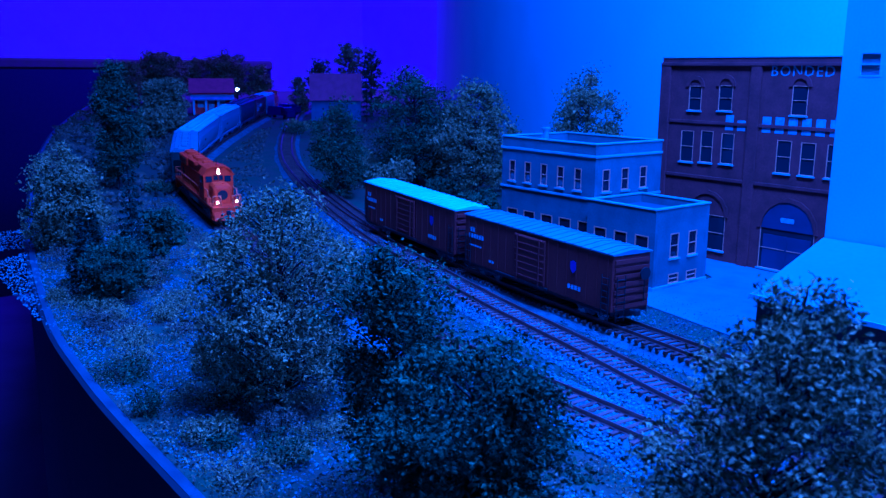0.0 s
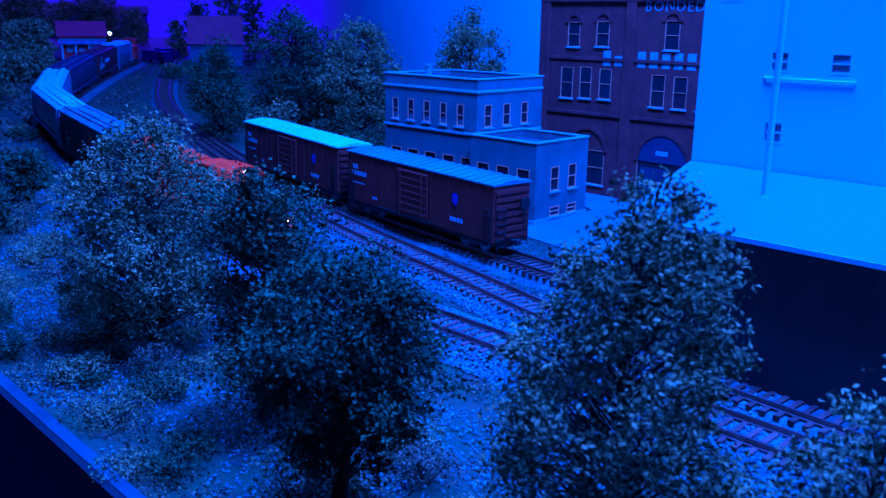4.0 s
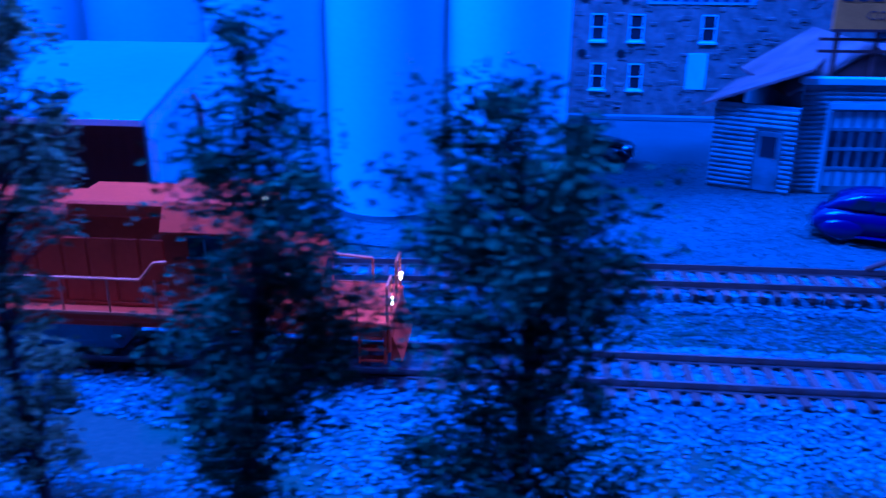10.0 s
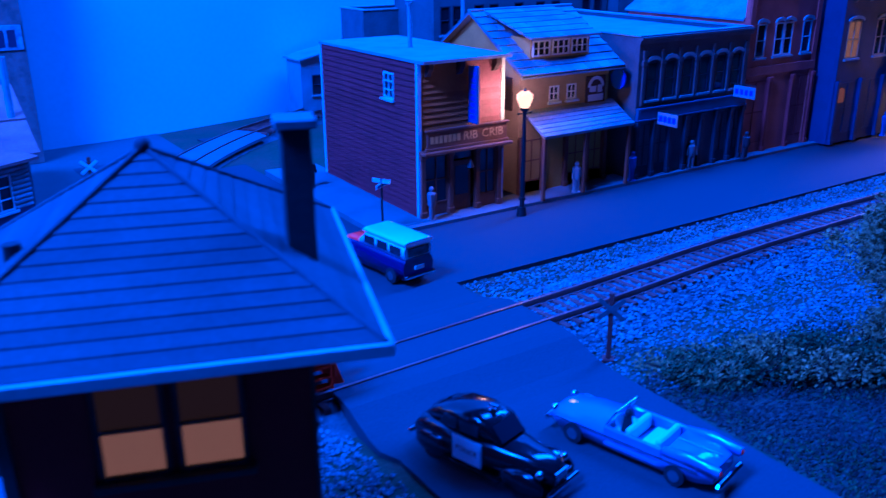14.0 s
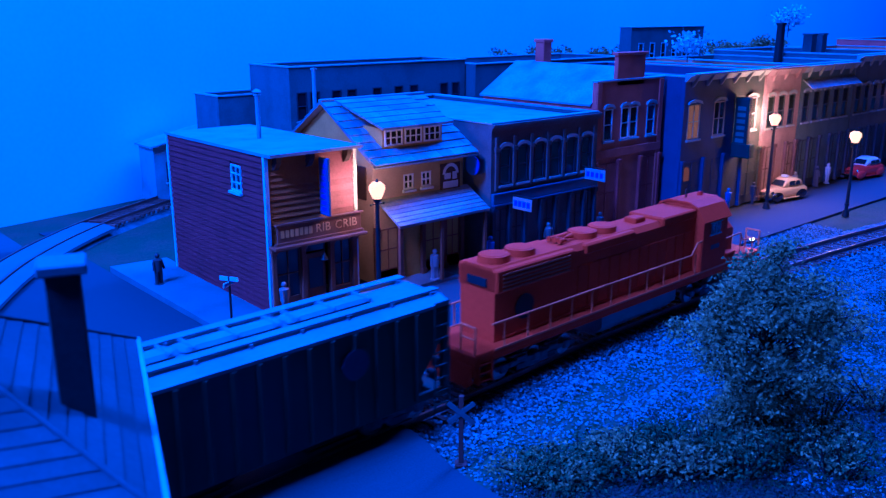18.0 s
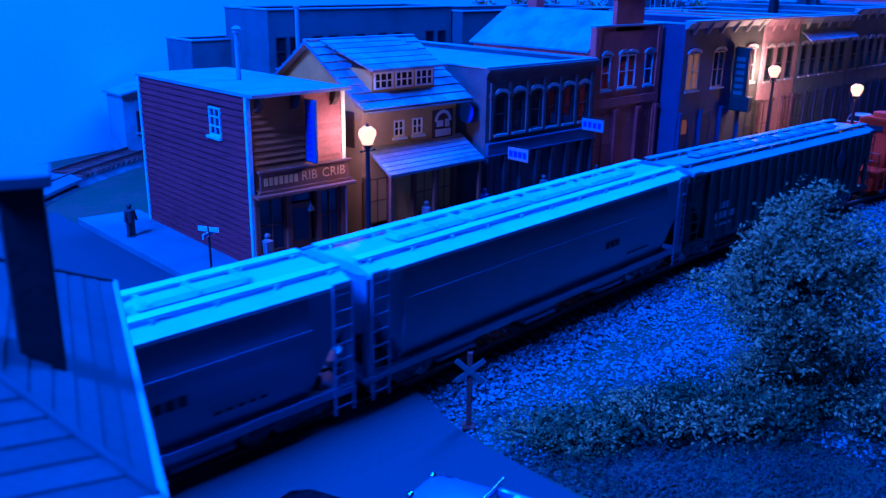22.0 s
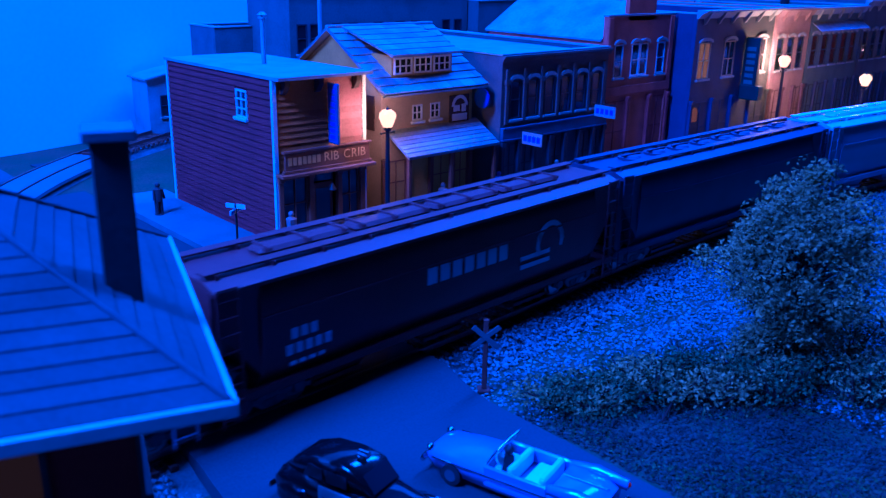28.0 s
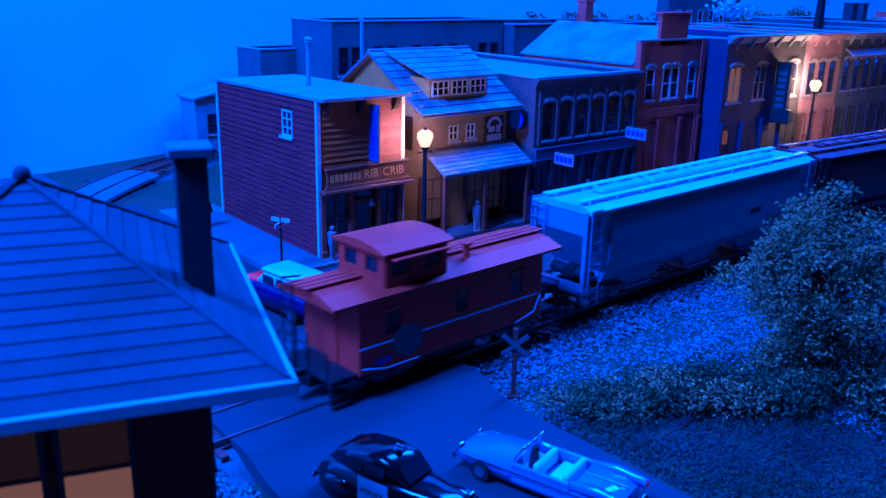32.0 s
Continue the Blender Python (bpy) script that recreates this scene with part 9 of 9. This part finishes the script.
    for k, (x, y) in enumerate(((-470, 46), (-468, 58), (-480, 70), (-466, 34))):
        tree(x, y, 11, 9, LEAF_DARK, "small dark tree on the far table", 350 + k, z=20.5, density=0.6, size=0.5)


far_end()


# ---------------------------------------------------------------- loose ballast, gravel and tufts
def stones(name, count, place, size, material, label, seed, parent=None):
    """Loose stones as one mesh: eight-sided pebbles, each an island."""
    rng = np.random.default_rng(seed)
    base = np.array([(1, 0, 0), (0, 1, 0), (-1, 0, 0), (0, -1, 0), (0, 0, 1), (0, 0, -1)], float)
    tri = np.array([(0, 1, 4), (1, 2, 4), (2, 3, 4), (3, 0, 4), (1, 0, 5), (2, 1, 5), (3, 2, 5), (0, 3, 5)])
    at_points = place(rng, count)
    n = len(at_points)
    scale = size * rng.uniform(0.55, 1.35, (n, 1, 1)) * rng.uniform(0.6, 1.25, (n, 6, 1))
    a = rng.uniform(0, 6.28, n)
    c, s = np.cos(a), np.sin(a)
    v = base[None] * scale
    v[..., 2] *= 0.75
    x = v[..., 0] * c[:, None] - v[..., 1] * s[:, None]
    y = v[..., 0] * s[:, None] + v[..., 1] * c[:, None]
    v = np.stack([x, y, v[..., 2]], -1) + at_points[:, None]
    f = (np.arange(n)[:, None, None] * 6 + tri[None]).reshape(-1, 3)
    data = bpy.data.meshes.new(name)
    data.from_pydata((v.reshape(-1, 3) * CM).tolist(), [], f.tolist())
    data.update()
    ob = part(name, data, material)
    return tagged(ob, label, "gravel", kind="stuff")


def beside(line, x0, x1, half, heights):
    """Places on a ballast bed's slopes and between its ties."""
    pts = [p for p in line if x0 <= p.x <= x1]
    runs = running(pts)

    def place(rng, count):
        out = []
        for s, u, j in zip(rng.uniform(0, runs[-1], count), rng.uniform(-half, half, count), rng.uniform(-0.03, 0.05, count)):
            p, d = along(pts, runs, s)
            a = abs(u)
            if 0.74 < a < 1.02:
                continue
            z = np.interp(a, [0, 1.4, half * 0.72, half], heights) + j
            out.append((p.x - d.y * u, p.y + d.x * u, rise(p.x) + z))
        return np.array(out)

    return place


def patch(x0, x1, y0, y1, skip=None, z=-0.02, low=0.0):
    def place(rng, count):
        p = np.stack([rng.uniform(x0, x1, count), rng.uniform(y0, y1, count), rng.uniform(z, z + 0.1, count)], 1)
        keep = np.array([not (20.3 < a < 30.0) and noise.noise((a * 0.22, b * 0.22, 9)) > low for a, b, _ in p])
        p = p[keep]
        p[:, 2] += np.array([max(ground_z(a, b), -0.04 if a > -62 and b > 27.5 else -9.0) + 0.02 for a, b in p[:, :2]])
        return p

    return place


SOIL_STONE = mat("soil_crumbs", (0.065, 0.062, 0.052), 0.95, vary=0.3, island=0.6, spec=0.1)
YARD_STONE = mat("yard_stone", (0.16, 0.155, 0.15), 0.95, vary=0.3, island=0.5, spec=0.1)
stones("main_ballast", 26000, beside(MAIN, -60, 20.2, 2.9, [0.46, 0.44, 0.2, 0.0]), 0.085, BALLAST, "loose grey ballast stones along the main line", 1)
stones("main_ballast_right", 22000, beside(MAIN, 30.2, 95, 3.0, [0.46, 0.44, 0.2, 0.0]), 0.085, BALLAST, "loose grey ballast stones along the main line", 2)
stones("passing_ballast", 9000, beside(PASSING, -100, -34, 2.3, [0.46, 0.44, 0.18, 0.0]), 0.095, BALLAST, "loose grey ballast stones along the passing line", 3)
stones("crossing_ballast", 9000, beside(CROSS, -4, 12, 2.2, [0.46, 0.44, 0.18, 0.0]), 0.085, BALLAST, "loose grey ballast stones along the crossing line", 4)
stones("stub_ballast", 7000, beside(STUB, -24, 6, 2.0, [0.46, 0.44, 0.18, 0.0]), 0.085, BALLAST, "loose grey ballast stones along the stub line", 5)
stones("verge_gravel", 16000, patch(-40, 20, 15.5, 22.5, low=-0.3), 0.09, BALLAST, "grey gravel spread beside the main line", 6)
stones("tower_gravel", 16000, patch(-20, 20.2, 11, 23, low=-1), 0.085, BALLAST, "grey gravel round the signal tower", 7)
stones("street_gravel", 26000, patch(30.1, 75, 18.5, 30.2, low=-1), 0.07, BALLAST, "pale gravel between the street and the main line", 8)
stones("brush_gravel", 24000, patch(30.1, 40.5, 5, 19.5, low=-1), 0.06, SOIL_STONE, "gravel under the brush", 9)
stones("edge_gravel", 20000, patch(38, 70, 8, 20.5, low=-1), 0.075, BALLAST, "pale gravel beyond the brush", 14)
stones("bank_gravel", 24000, patch(-112, -36, 6, 23, low=-0.3), 0.08, BALLAST, "gravel and clods on the bank", 10)


def tufts(name, count, place, seed, size, material, label):
    rng = np.random.default_rng(seed)
    p = place(rng, count)
    n = len(p)
    p[:, 2] += rng.uniform(0.0, 0.25, n)
    tagged(part(name, leaf_mesh(name, p, size, rng), material), label, "grass", kind="stuff")


def bank(x0, x1, y0, y1, low):
    def place(rng, count):
        xs = rng.uniform(x0, x1, count)
        ys = np.array([max(edge_y(a, EDGE) + 0.4, 0) for a in xs]) + rng.uniform(0, y1 - y0, count) ** 1.0
        keep = np.array([noise.noise((a * 0.3, b * 0.3, 2)) > low and b < 21.5 + max(0, -70 - a) * 0.25 for a, b in zip(xs, ys)])
        return np.stack([xs[keep], ys[keep], np.array([ground_z(a, b) + 0.02 for a, b in zip(xs[keep], ys[keep])])], 1)

    return place


tufts("bank_turf", 60000, bank(-125, -34, 0, 16, -0.12), 21, 0.08, WEED, "dry grassy turf on the bank")
tufts("bank_moss", 36000, bank(-125, -34, 0, 16, 0.05), 22, 0.07, LEAF_PALE, "pale green ground cover on the bank")
tufts("verge_turf", 40000, patch(-36, 9, 6, 20.3, low=0.0), 23, 0.055, WEED, "dry grass beside the main line")
tufts("brush_turf", 26000, patch(30.2, 62, 6, 19.5, low=0.02), 24, 0.06, LEAF_DARK, "pale weeds under the brush")
stones("yard_gravel", 24000, patch(-24, 13, 34.4, 52, low=-0.6, z=0.05), 0.055, YARD_STONE, "fine gravel strewn over the yard", 11)
stones("stub_side_gravel", 16000, patch(-26, 8, 26.8, 34.6, low=-1, z=0.03), 0.07, YARD_STONE, "dark gravel between the stub and the main line", 13)
stones("siding_gravel", 30000, patch(-125, -40, 26, 47, low=-0.7), 0.085, YARD_STONE, "dark gravel between the sidings", 12)


def meadow(x0, x1, y0, y1):
    """Ground clear of the tracks."""
    line = np.array([(p.x, p.y) for track in (MAIN, PASSING, SPUR) for p in track])

    def place(rng, count):
        q = np.stack([rng.uniform(x0, x1, count), rng.uniform(y0, y1, count)], 1)
        gap = np.min(np.linalg.norm(q[:, None] - line[None], axis=2), axis=1)
        q = q[gap > 4.0]
        return np.array([(a, b, ground_z(a, b) + 0.02) for a, b in q if noise.noise((a * 0.12, b * 0.12, 4)) > -0.25])

    return place


tufts("spur_meadow", 14000, meadow(-205, -118, 36, 96), 27, 0.26, WEED, "dry pale grass beyond the spur")
tufts("far_turf", 16000, bank(-260, -120, 0, 60, -0.1), 25, 0.5, WEED, "dry meadow at the far end")


motions()
